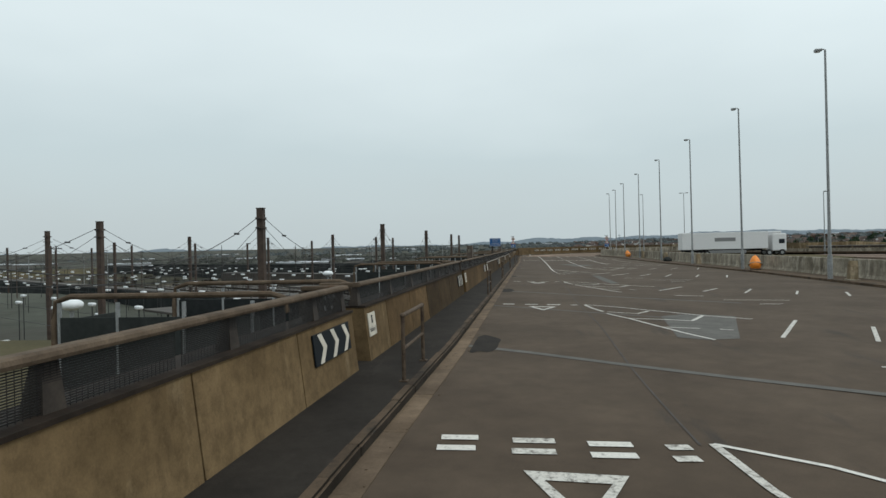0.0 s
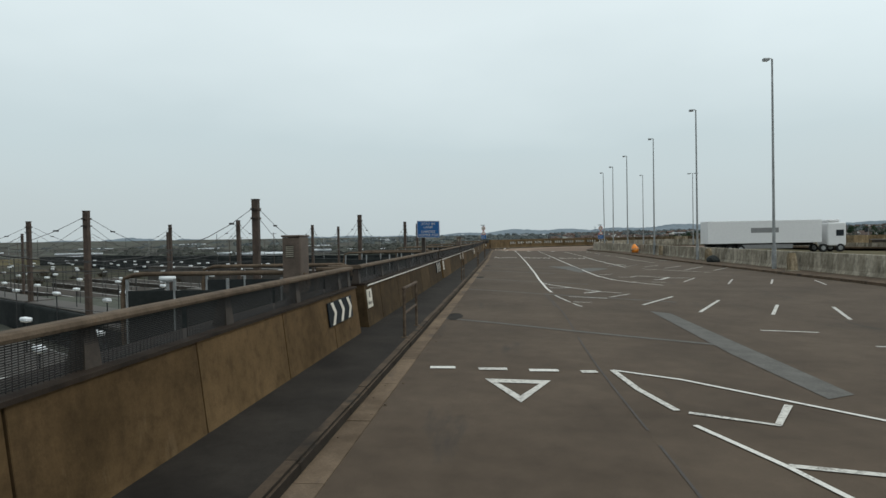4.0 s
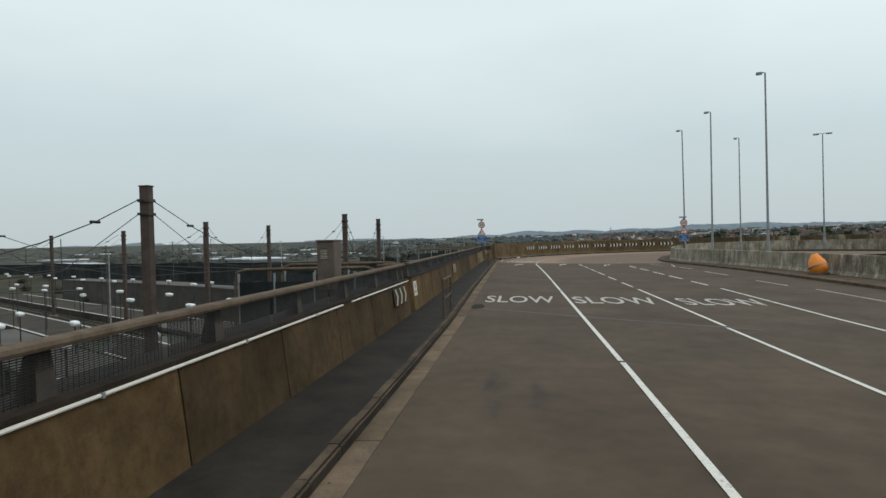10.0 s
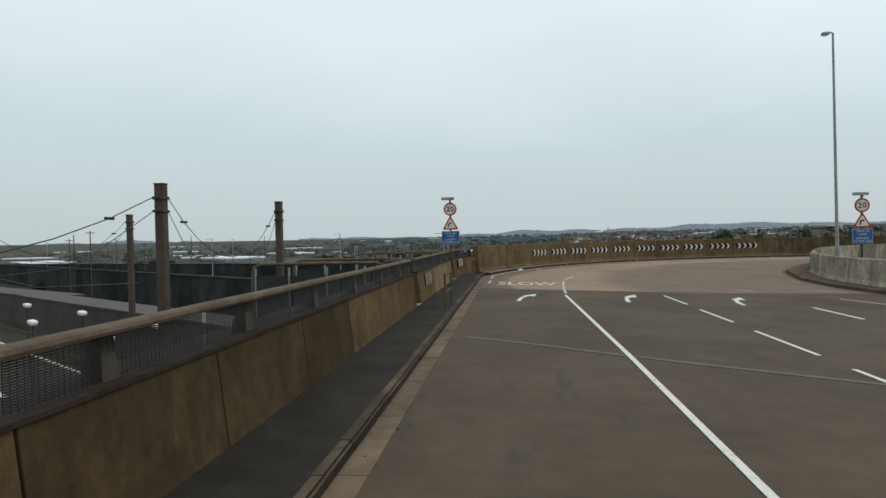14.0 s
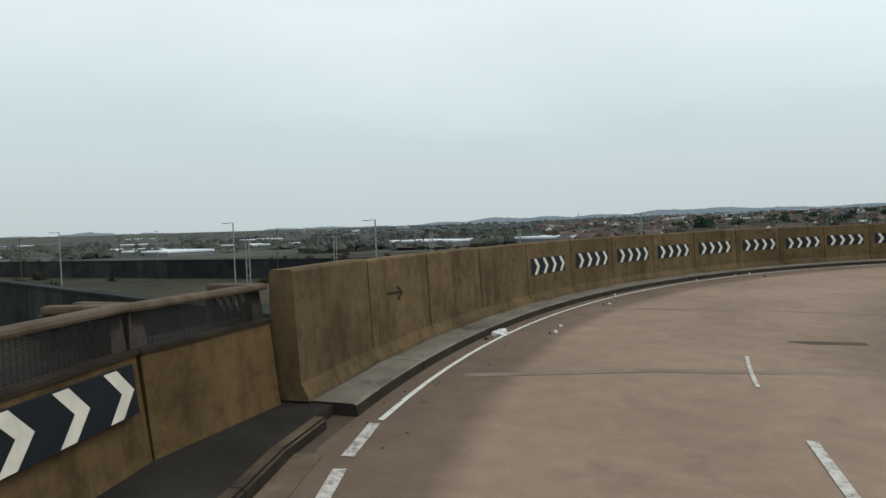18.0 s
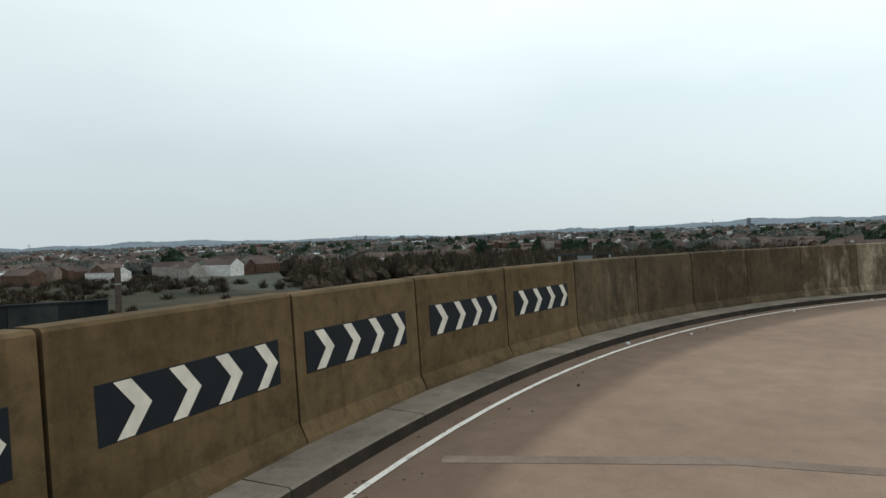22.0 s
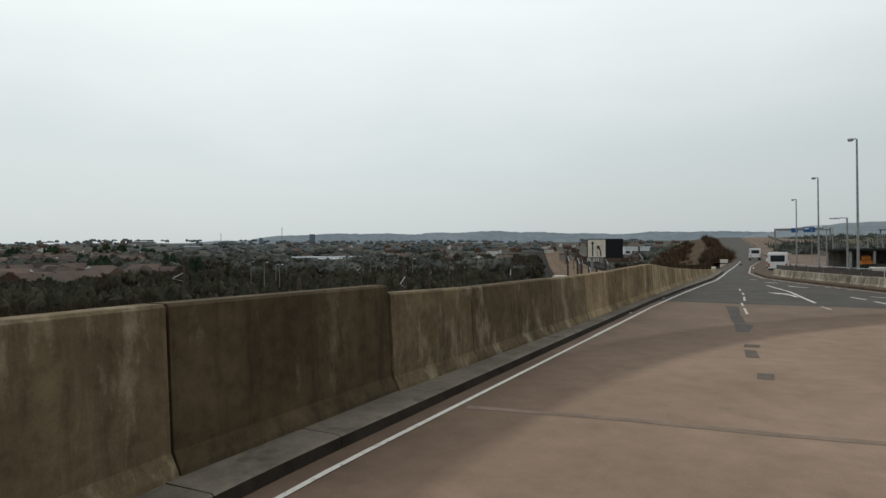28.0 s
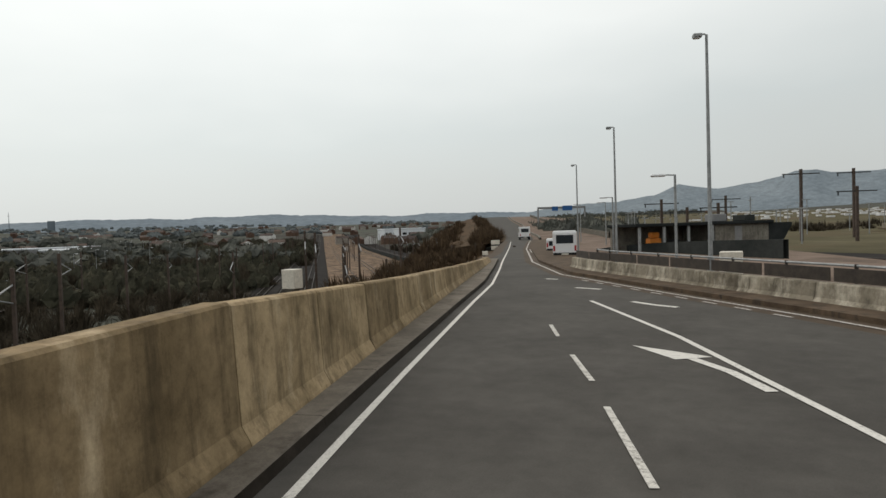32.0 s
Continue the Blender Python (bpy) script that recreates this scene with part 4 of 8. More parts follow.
stripes("lane_dash", [((9.0, a), (8.98, b)) for a, b in ((100.2, 102.9), (104.7, 107.7), (108.9, 112.1), (113.6, 116.4), (118.0, 120.8))], 0.12, M_WHITE, "white dashed lane line, beside the holding lanes")
paint("lane_line", ribbon([(12.9, 80.9), (12.5, 84.5), (12.45, 90), (12.6, 97.5)], 0.10), M_WHITEW, "faded white lane line of the outermost lane")
stripes("lane_dash", [((12.3, a), (12.2, b)) for a, b in ((99.5, 103.0), (107.5, 111.8), (115.0, 118.0))], 0.12, M_WHITEW, "faded white dashed lane line")
stripes("lane_dash", [((8.94, 127.5), (9.5, 126.8)), ((11.85, 127.0), (12.7, 126.1)), ((11.1, 123.5), (11.7, 121.4)), ((12.7, 122.6), (12.0, 118.6))], 0.11, M_WHITEW, "worn white dash by the nose of the loop")

# give-way lines, triangles and diagonal guides, one set for each platform ramp
for k, ys in enumerate((6.5, 22.5, 37.1)):
    for n, (x, x1) in enumerate(((-1.06, -0.64), (-0.25, 0.22), (0.58, 1.06), (1.42, 1.68))):
        for d in (0.0, 0.36):
            if k == 0 or d > 0.1:
                paint("give_way_line", stripe((x, ys + d), (x1, ys + 0.04 + d), 0.17), M_FLAKED if n % 2 else M_WHITE, "double broken white give-way line across the lane")
    bm = bmesh.new()
    yt = ys - (0.22 if k == 0 else 0.0)
    o = [(-0.12, yt - 0.33), (0.88, yt - 0.33), (0.40, yt - 1.62)]
    i = [(0.08, yt - 0.55), (0.70, yt - 0.55), (0.40, yt - 1.28)]
    vo = [bm.verts.new((*p, 0.010)) for p in o]
    vi = [bm.verts.new((*p, 0.010)) for p in i]
    for a in range(3):
        b = (a + 1) % 3
        bm.faces.new((vo[a], vo[b], vi[b], vi[a]))
    paint("give_way_triangle", bm, M_FLAKED, "hollow white give-way triangle, chipped and partly gone")
    # lines that part at the lane's edge, with short hooks between them
    for path, w in (([(1.95, 0.55), (2.9, 0.0), (4.0, -1.1), (5.3, -2.4), (6.55, -3.2)], 0.08), ([(1.95, 0.55), (2.1, -0.7), (2.36, -1.75)], 0.10), ([(2.40, -2.35), (2.9, -3.6), (3.38, -5.2), (3.84, -6.65), (4.22, -7.6)], 0.075),
                    ([(2.48, -1.83), (3.38, -2.22), (3.9, -1.3)], 0.10), ([(2.92, -3.55), (3.79, -3.7), (4.67, -3.9)], 0.10), ([(4.67, -3.86), (5.33, -2.46)], 0.11), ([(3.52, -5.46), (4.41, -5.6)], 0.09), ([(4.9, -5.67), (5.2, -5.8)], 0.09),
                    ([(6.26, 5.5), (7.49, 5.35)], 0.08), ([(7.73, 3.55), (10.16, 3.3)], 0.09), ([(8.5, 1.8), (9.35, 1.8)], 0.08)):
        paint("guide_line", ribbon([(x, ys + y) for x, y in path], w), M_FLAKED if w > 0.085 else M_WHITE, "thin white diagonal guide line, partly worn off")
    for (x, y), (x1, y1) in (((4.66, 10.7), (6.41, 13.8)), ((5.93, 9.0), (7.71, 12.7)), ((7.87, 8.7), (9.09, 11.3)), ((9.44, 7.7), (10.52, 10.7)), ((11.29, 6.8), (12.11, 9.3)), ((13.0, 5.8), (13.83, 8.5))):
        if k == 2 or x > 5:
            d = 0.3 if k == 1 else 0.0
            paint("guide_dash", stripe((x + d, ys + y - 2 * d), (x1 + d, ys + y1 - 4 * d), 0.10), M_FLAKED, "short slanting white dash on the holding area")
for (x, y), (x1, y1) in (((8.93, 58.5), (10.4, 61.6)), ((10.65, 57.3), (11.9, 60.3)), ((12.54, 57.2), (13.8, 60.1)), ((14.68, 56.6), (15.6, 59.6)), ((10.43, 73.8), (12.0, 76.2)), ((11.39, 71.7), (13.4, 75.0)), ((12.0, 69.2), (14.6, 73.8)), ((13.7, 68.6), (16.2, 72.9)), ((8.05, 75.5), (9.0, 76.5)), ((3.98, 50.2), (5.0, 51.7))):
    paint("guide_dash", stripe((x, y), (x1, y1), 0.09), M_WHITEW, "short slanting white dash on the holding area")
for path, w in (([(2.5, 50.18), (3.84, 49.75)], 0.08), ([(2.47, 48.33), (3.06, 48.27)], 0.06), ([(2.08, 54.03), (2.62, 53.97), (3.02, 54.5)], 0.09), ([(3.25, 51.82), (3.46, 51.94), (4.04, 52.7)], 0.13), ([(6.47, 62.2), (7.08, 62.1), (7.8, 63.4), (9.09, 61.6), (10.1, 61.45)], 0.10),
                ([(7.93, 60.25), (8.28, 60.3), (9.18, 62.1)], 0.15), ([(5.66, 64.1), (6.56, 64.5)], 0.08), ([(6.4, 58.5), (6.7, 58.5)], 0.1), ([(7.38, 58.5), (8.06, 58.4)], 0.08), ([(9.6, 71.0), (12.8, 66.5)], 0.07), ([(9.19, 78.6), (9.54, 76.2), (10.61, 77.1)], 0.10), ([(9.17, 74.5), (9.5, 74.3)], 0.08), ([(14.2, 84.8), (16.0, 86.5)], 0.09)):
    paint("guide_line", ribbon(path, w), M_WHITE, "thin white diagonal guide line")

# skew sealed joints across the deck, and patches
for y0, w, far in ((12.55, 0.24, 9.0), (21.6, 0.10, 4.2), (28.9, 0.26, 8.0), (42.9, 0.10, 4.5), (52.1, 0.16, 6.0), (58.6, 0.10, 4.0), (66.4, 0.22, 3.0), (72.5, 0.10, 6.0), (88.8, 0.10, 6.0), (104.4, 0.14, 2.5), (113.0, 0.10, 7.0)):
    bm = ribbon([(-1.40, y0 + 0.7), (0.0, y0), (1.6, y0 - 0.95), (3.1, y0 - 1.75), (far, y0 - 1.75 - (far - 3.1) * 0.5)], max(w, 0.17), 0.007)
    tagged(part("joint_seal", bm, M_SEAL), "pale sealed joint running skew across the asphalt", "joint seal")
tagged(part("road_patch", sheet([(3.31, 73.8), (5.5, 74.3), (5.4, 71.3), (6.9, 72.4), (7.45, 71.6), (5.85, 67.8), (4.88, 66.2), (4.59, 67.1), (4.24, 69.95)], 0.008), M_SEAL), "pale grey patch in the asphalt", "road patch")
tagged(part("road_patch", sheet([(4.0, 19.7), (4.95, 20.5), (6.28, 20.0), (4.87, 15.2), (4.02, 14.9), (3.45, 15.2)], 0.008), M_SEAL), "pale grey patch among the markings", "road patch")
tagged(part("road_patch", sheet([(4.49, 46.1), (4.96, 45.6), (5.09, 36.5), (4.6, 36.2), (4.45, 39.4)], 0.008), M_SEAL), "narrow pale trench patch among the markings", "road patch")
crack = bmesh.new()
for y0, y1 in ((7, 20), (21, 34), (34.5, 41), (42, 51.5), (46.8, 50.8), (61.4, 70)):
    sweep(crack, [(1.80 + 0.05 * math.sin(0.45 * t) + (0.0 if y0 != 46.8 else -0.08), t) for t in np.linspace(y0, y1, 14)], [(-0.016, 0.006), (0.016, 0.006)], closed=False)
tagged(part("road_crack", crack, M_PATCH), "dark seam cracked along the lane", "crack", kind="stuff")
for x, y in ((-1.0, 13.6), (-1.1, 30.0), (-1.1, 44.0), (-1.1, 60.3), (-1.1, 73.4), (-1.15, 90.0)):
    bm = bmesh.new()
    bm.faces.new([bm.verts.new((max(x - 0.3, x - 0.10 + (0.36 if y < 40 else 0.22) * math.cos(a) * (1 + 0.35 * noise.noise(Vector((2 * math.cos(a), 2 * math.sin(a), y))))), y + (1.2 if y < 40 else 0.7) * math.sin(a) * (1 + 0.3 * noise.noise(Vector((2 * math.sin(a), y, 2 * math.cos(a))))), 0.0075)) for a in (k * math.pi / 20 for k in range(40))])
    tagged(part("damp_stain", bm, M_DAMP), "dark damp stain beside the gutter", "stain")

# SLOW on the approach and at the bend
for x, y, w, hh, mat, rz in ((0.14, 92.5, 2.5, 2.4, M_WHITEW, 0), (3.5, 92.5, 2.9, 2.4, M_WHITEW, 0), (7.15, 92.4, 2.8, 2.3, M_WHITEW, 0), (0.2, 129.65, 2.75, 1.9, M_FLAKED, -2)):
    ob = part("slow_marking", words("SLOW", w, hh, mat, "slow_marking", 0.004 if y > 120 else 0.008), mat)
    ob.matrix_basis = pose(x, y, 0.012, 0, 0, rz)
    tagged(ob, "white SLOW lettering worn into the road", "road marking")


def arrow(x, y, rz, bend_to, mat=M_WHITE, s=1.0, curve=0.5):
    """A slender lane arrow with a head that turns to one side."""
    bm = bmesh.new()
    pts = [(0.0, 0.0), (0.02, 0.9), (0.08 * bend_to, 1.7), (0.3 * bend_to * curve * 2, 2.5)]
    sweep(bm, pts, [(-0.09, 0.011), (0.09, 0.011)], closed=False)
    ex, ey = pts[-1]
    bm.faces.new([bm.verts.new((px, py, 0.011)) for px, py in ((ex - 0.30, ey - 0.1), (ex + 0.30, ey - 0.25), (ex + 0.35 * bend_to, ey + 1.1))])
    ob = paint("lane_arrow", bm, mat, "white lane arrow, partly worn away")
    ob.matrix_basis = pose(x, y, 0, 0, 0, rz) @ Matrix.Diagonal((s, s, 1, 1))
    return ob


arrow(-0.25, 121.5, -4, 1, s=0.8)
arrow(3.5, 121.7, -4, 1, s=0.8)
arrow(7.1, 121.3, -6, 1, s=0.8)

# edge line round the bend and on, lane line in the bend
def rise2(h):
    """The edge line drifts a hand's width inwards in the middle of the bend."""
    return min(1.0, max(0.0, (h - 7) / 60)) * min(1.0, max(0.0, (150 - h) / 35))


paint("edge_line", ribbon([bend(h, RL - 0.05 * rise2(h)) for h in range(10, 163, 2)] + [bend(H_END, RL)] + [beyond(s, 0.0) for s in (3, 6, 10)], 0.075, 0.014), M_WHITE, "white edge line following the barrier")
paint("edge_line", ribbon([beyond(s, edge_off(s)) for s in range(10, 128, 3)], 0.105, 0.0145), M_WHITE, "white edge line along the return road")
stripes("edge_dash", [((-1.63, 129.6), (-1.60, 131.3)), ((-1.62, 133.0), (-1.64, 134.7)), ((-1.64, 135.0), (-1.56, 136.0))], 0.13, M_WHITEW, "broken white edge line before the bend", 0.014)
paint("lane_line", ribbon([(1.62, 124.6), (1.7, 126.6), (1.82, 128.5), (2.05, 131.5)], 0.10, 0.014), M_WHITEW, "worn white lane line at the start of the bend")
paint("lane_line", ribbon([(2.18, 132.4), (2.5, 133.9), (2.95, 135.6)], 0.11, 0.014), M_WHITEW, "worn white lane line in the bend")
for k in range(1):
    h0 = 16 + k * 22
    paint("lane_line", ribbon([bend(h0 + j, RL - 4.35) for j in (0, 1, 2, 3, 4, 5)], 0.06, 0.014), M_WHITEW, "faint worn lane dash in the bend")

# darker band of rubber and old patches in the bend
for pts in ([(52.79, 118.45), (52.24, 118.58), (51.28, 121.33), (50.73, 122.7), (50.25, 123.95), (50.5, 124.2), (50.97, 123.14), (51.71, 121.19)], [(50.2, 124.05), (49.89, 124.39), (49.52, 126.03), (49.8, 126.12), (50.46, 124.33)], [(48.91, 128.22), (48.6, 128.1), (48.5, 128.54), (48.78, 128.67)], [(48.64, 129.07), (48.42, 129.0), (48.05, 129.95), (48.28, 130.05)], [(47.6, 131.6), (47.35, 131.5), (47.2, 132.0), (47.45, 132.1)]):
    tagged(part("road_patch", sheet(pts, 0.010), M_PATCH if pts[0][1] < 126 else M_RUBBER), "narrow dark asphalt patch along a trench", "road patch")
for h0 in (15, 31.5, 70):
    tagged(part("joint_seal", ribbon([bend(h0, RL - 0.4), bend(h0 + 2.5, RL - 3), bend(h0 + 6, RL - 8)], 0.20, 0.008), M_WORNPATCH), "sealed joint across the bend", "joint seal")
tagged(part("joint_seal", ribbon([(49.8, 136.8), (47.9, 135.9), (46.3, 135.3), (43.5, 134.0)], 0.16, 0.008), M_WORNPATCH), "sealed joint across the buff road", "joint seal")

# return road markings
def mark32(path, w=0.13, mat=M_WHITE, label="white lane line on the return road"):
    paint("lane_line", ribbon(path, w, 0.016), mat, label)


for p, q in (((56.0, 107.2), (55.5, 108.6)), ((54.85, 110.3), (54.2, 112.0)), ((53.81, 113.19), (53.07, 115.4)), ((52.75, 116.75), (52.26, 118.05)), ((51.9, 119.05), (51.1, 121.2))):
    mark32([p, q], 0.085, M_FLAKED, "white lane dash between the return lanes")
mark32([(55.95, 102.6), (53.25, 108.1), (50.51, 114.95)], 0.12)
mark32([(54.77, 102.64), (54.1, 103.3), (53.5, 103.69)], 0.2, M_WHITE, "white arrow mark on the outer lane")
mark32([(57.2, 98.75), (56.23, 99.26)], 0.2)
mark32([(59.28, 95.0), (58.67, 95.3)], 0.2)
for k in range(9):
    mark32([(57.6 - 0.78 * k, 95.6 + 1.12 * k), (57.25 - 0.78 * k, 96.1 + 1.12 * k)], 0.10, M_WHITEW, "short white dash beside the inner kerb")
mark32([(50.12, 110.5), (49.32, 111.8)], 0.12)
mark32([(49.5, 109.6), (48.6, 110.3), (47.47, 111.3)], 0.12)
mark32([(48.87, 112.68), (48.02, 114.32)], 0.12)
mark32([(49.95, 116.53), (49.38, 117.7)], 0.10, M_WHITEW)
bm = ribbon([(51.94, 111.9), (52.4, 110.9), (52.95, 110.1)], 0.17, 0.016)
bm.faces.new([bm.verts.new((*p, 0.018)) for p in ((52.65, 109.9), (53.2, 110.25), (54.0, 109.2))])
paint("lane_arrow", bm, M_WHITE, "long white merging arrow on the outer lane")
mark32([(67.9, 66.8), (70.4, 58.6)], 0.12, M_WHITEW, "worn white centre line far along the return road")
bm = bmesh.new()
sweep(bm, INNER[18:], [(0.35, 0.016), (0.47, 0.016)], closed=False)
paint("edge_line", bm, M_WHITEW, "thin white edge line along the inner kerb")

# ---- guard hoops, platform signs, chevron boards on the straight parapet ----
def hoop():
    h = empty("guard_hoop", label="rusty tubular guard hoop standing on the kerb", category="guard rail", group="guard hoops")
    for y in (0.0, 1.68):
        part("hoop_post", tube(bmesh.new(), [(0, y, 0.12), (0, y, 1.14)], 0.032, 10), M_HOOP, h, smooth=False)
        part("base_plate", bevelled(-0.07, 0.07, y - 0.07, y + 0.07, 0.125, 0.145, 0.006, 1), M_HOOP, h)
        bm = bmesh.new()
        bmesh.ops.create_uvsphere(bm, u_segments=10, v_segments=6, radius=0.043, matrix=pose(0, y, 1.13))
        part("elbow_joint", bm, M_HOOP, h, smooth=True)
    part("top_tube", tube(bmesh.new(), [(0, 0, 1.13), (0, 1.68, 1.13)], 0.034, 10), M_HOOP, h, "sandy worn top tube")
    part("middle_tube", tube(bmesh.new(), [(0, 0, 0.62), (0, 1.68, 0.62)], 0.026, 10), M_HOOP, h)
    return h


first_hoop = hoop()
first_hoop.matrix_basis = pose(-1.96, 9.08, 0)
for x, y in ((-1.81, 25.52), (-1.86, 39.66), (-1.90, 56.15), (-1.79, 69.82), (-1.89, 86.14), (-2.33, 117.6), (-2.38, 129.5)):
    copy_thing(first_hoop, pose(x, y, random.uniform(-0.01, 0.0), 0, 0, random.uniform(-0.6, 0.6)))


def chevron_board(n, w, h, name="chevron_board", label="black board with white chevrons pointing along the bend"):
    """A plate in the x-z plane facing -y, with chevrons pointing to +x."""
    b = empty(name, label=label, category="traffic sign", group="chevron boards")
    part("plate", bevelled(-w / 2, w / 2, -0.012, 0.012, -h / 2, h / 2, 0.004, 1), M_SIGNK, b)
    t = w / n
    for k in range(n):
        x0 = -w / 2 + (k + 0.30) * t
        bm = bmesh.new()
        m, a = h / 2 - 0.012, 0.30 * t
        v = [bm.verts.new((x, -0.0145, z)) for x, z in ((x0, m), (x0 + a, m), (x0 + a + 0.34 * t, 0), (x0 + a, -m), (x0, -m), (x0 + 0.34 * t, 0))]
        bm.faces.new((v[0], v[1], v[2], v[5]))
        bm.faces.new((v[5], v[2], v[3], v[4]))
        part("chevron", bm, M_SIGNW, b)
    return b


LEAN = math.degrees(math.atan2(0.10, 0.89))
boards = ((7.83, 9.38), (24.15, 25.77), (37.9, 39.45), (54.5, 56.1), (68.12, 69.75), (84.6, 86.15), (99.1, 100.62), (120.3, 121.9))
three = chevron_board(3, 1.60, 0.43, label="black board with three cream chevrons on the parapet")
# Second tone of board: dark brown plate with duller cream chevrons.
M_BROWNK = plain("brown_sign_plate", (0.030, 0.023, 0.015), 0.6, 0, 0.4)
M_BROWNK.node_tree.nodes["Principled BSDF"].inputs["Specular IOR Level"].default_value = 0.15
M_CREAMW = plain("dull_sign_cream", (0.42, 0.35, 0.25), 0.5, 0, 0.6)
brown_board = chevron_board(3, 1.60, 0.43, label="brown board with three dull cream chevrons on the parapet")
for ob in brown_board.children:
    ob.data.materials.clear()
    ob.data.materials.append(M_BROWNK if ob.name.startswith("plate") else M_CREAMW)
for k, (y0, y1) in enumerate(boards):
    yc = (y0 + y1) / 2
    m = pose(WALL_X + drift(yc) - 0.062, yc, 0.775 + random.uniform(-0.015, 0.015), 0, 0, 90.7 if yc > 90 else 90) @ pose(0, 0, 0, -LEAN, 0, 0)
    if k in (0, 4):
        (brown_board if k else three).matrix_basis = m
    else:
        copy_thing(brown_board if k > 4 else three, m)
copy_thing(three, pose(-3.40 + 0.05, 132.25, 0, 0, 0, -3.3) @ pose(-0.063, 1.25, 0.84, 0, 0, 90) @ pose(0, 0, 0, -LEAN, 0, 0))

four = chevron_board(4, 2.0, 0.45, label="black board with four white chevrons on the bend barrier")
for k, hh in enumerate((32.95, 38.63, 44.1, 49.55, 55.05, 60.8, 66.25, 71.35, 76.83, 82.25)):
    x, y = bend(hh, RL + 0.9 + 0.108)
    mm = pose(x, y, 1.065 + random.uniform(-0.012, 0.012), -2.4, random.uniform(-0.4, 0.4), 90 - hh)
    if k == 0:
        four.matrix_basis = mm
    else:
        copy_thing(four, mm)

platform_no = ["9", "8", "7", "6", "5", "4"]
for k, (g0, g1) in enumerate(GAPS[:6]):
    s = empty("platform_sign", label="white plate with a stairs symbol and Platform %s lettering" % platform_no[k], category="sign", group="platform signs")
    part("plate", bevelled(-0.24, 0.24, -0.008, 0.008, -0.21, 0.21, 0.003, 1), M_SIGNW, s)
    bm = boxes((-0.05, 0.05, -0.011, -0.009, 0.02, 0.16))
    part("symbol_plate", bm, M_SIGNK, s)
    bm = bmesh.new()
    v = [bm.verts.new((x, -0.0125, z)) for x, z in ((-0.038, 0.035), (-0.02, 0.035), (0.038, 0.135), (0.02, 0.145))]
    bm.faces.new(v)
    part("stair_stripe", bm, M_SIGNW, s)
    t = part("lettering", words("Platform " + platform_no[k], 0.40, 0.085, M_SIGNK, "lettering", 0.01), M_SIGNK, s)
    t.matrix_basis = pose(0, -0.0105, -0.09, 90, 0, 0)
    s.matrix_basis = pose(WALL_X + drift(g1) - 0.072, g1 + 0.37, 0.76, 0, 0, 90) @ pose(0, 0, 0, -LEAN, 0, 0)

# light conduit clipped along the ledge
for y0, y1 in ((GAPS[2][1] + 0.3, GAPS[3][0]), (GAPS[3][1], GAPS[4][0]), (GAPS[4][1], 80.4), (81.0, GAPS[5][0])):
    c = empty("conduit", label="thin pale metal conduit clipped along the parapet ledge", category="conduit", group="conduits")
    part("pipe", tube(bmesh.new(), [(WALL_X - 0.098, y0, 1.06), (WALL_X - 0.098, y1, 1.06)], 0.017, 8), M_WPIPE, c)
    y = y0 + 0.6
    while y < y1 - 0.2:
        part("clip", boxes((WALL_X - 0.12, WALL_X - 0.075, y, y + 0.03, 1.037, 1.08)), M_GALV, c)
        y += 2.4

# yellow edge marks on the steps inside the last opening
for x0, y0, y1 in ((-3.42, 130.05, 130.9), (-3.70, 130.05, 130.9), (-3.98, 130.05, 130.9), (-3.35, 118.35, 118.95)):
    tagged(part("step_edge_mark", boxes((x0, x0 + 0.13, y0, y1, 0.148, 0.158)), M_YELLOW), "worn yellow edge strip by the opening", "floor marking")

# ---- traffic signs ----
def post(bm_list, r=0.045):
    return tube(bmesh.new(), bm_list, r, 12)


def blue_plate(parent, w, h, x, y, z, two_posts):
    p = part("blue_plate", bevelled(x - w / 2, x + w / 2, y - 0.015, y + 0.015, z - h / 2, z + h / 2, 0.006, 1), M_SIGNB, parent, "blue plate with white lettering")
    rim = bmesh.new()
    t = 0.012
    for a in ((x - w / 2 + t, x + w / 2 - t, y - 0.018, y - 0.0165, z + h / 2 - 2 * t, z + h / 2 - t), (x - w / 2 + t, x + w / 2 - t, y - 0.018, y - 0.0165, z - h / 2 + t, z - h / 2 + 2 * t),
              (x - w / 2 + t, x - w / 2 + 2 * t, y - 0.018, y - 0.0165, z - h / 2 + 2 * t, z + h / 2 - 2 * t), (x + w / 2 - 2 * t, x + w / 2 - t, y - 0.018, y - 0.0165, z - h / 2 + 2 * t, z + h / 2 - 2 * t)):
        box(rim, *a)
    part("white_border", rim, M_SIGNW, p)
    for text, ww, dz in (("STAY IN", 0.60, 0.33), ("LANE", 0.40, 0.13), ("GARDEZ", 0.64, -0.14), ("VOTRE FILE", 0.88, -0.34)):
        o = part("lettering", words(text, w * ww, h * 0.135, M_SIGNW, "lettering", -0.004), M_SIGNW, p)
        o.matrix_basis = pose(x, y - 0.019, z + dz * h, 90, 0, 0)
    return p


lane_sign = empty("lane_sign", label="blue bilingual STAY IN LANE sign on a steel post", category="traffic sign")
blue_plate(lane_sign, 0.95, 0.70, -3.0, 52.6, 2.50, True)
part("sign_post", bevelled(-3.35, -3.2, 53.03, 53.17, 1.0, 2.8, 0.01, 1), M_POST, lane_sign)
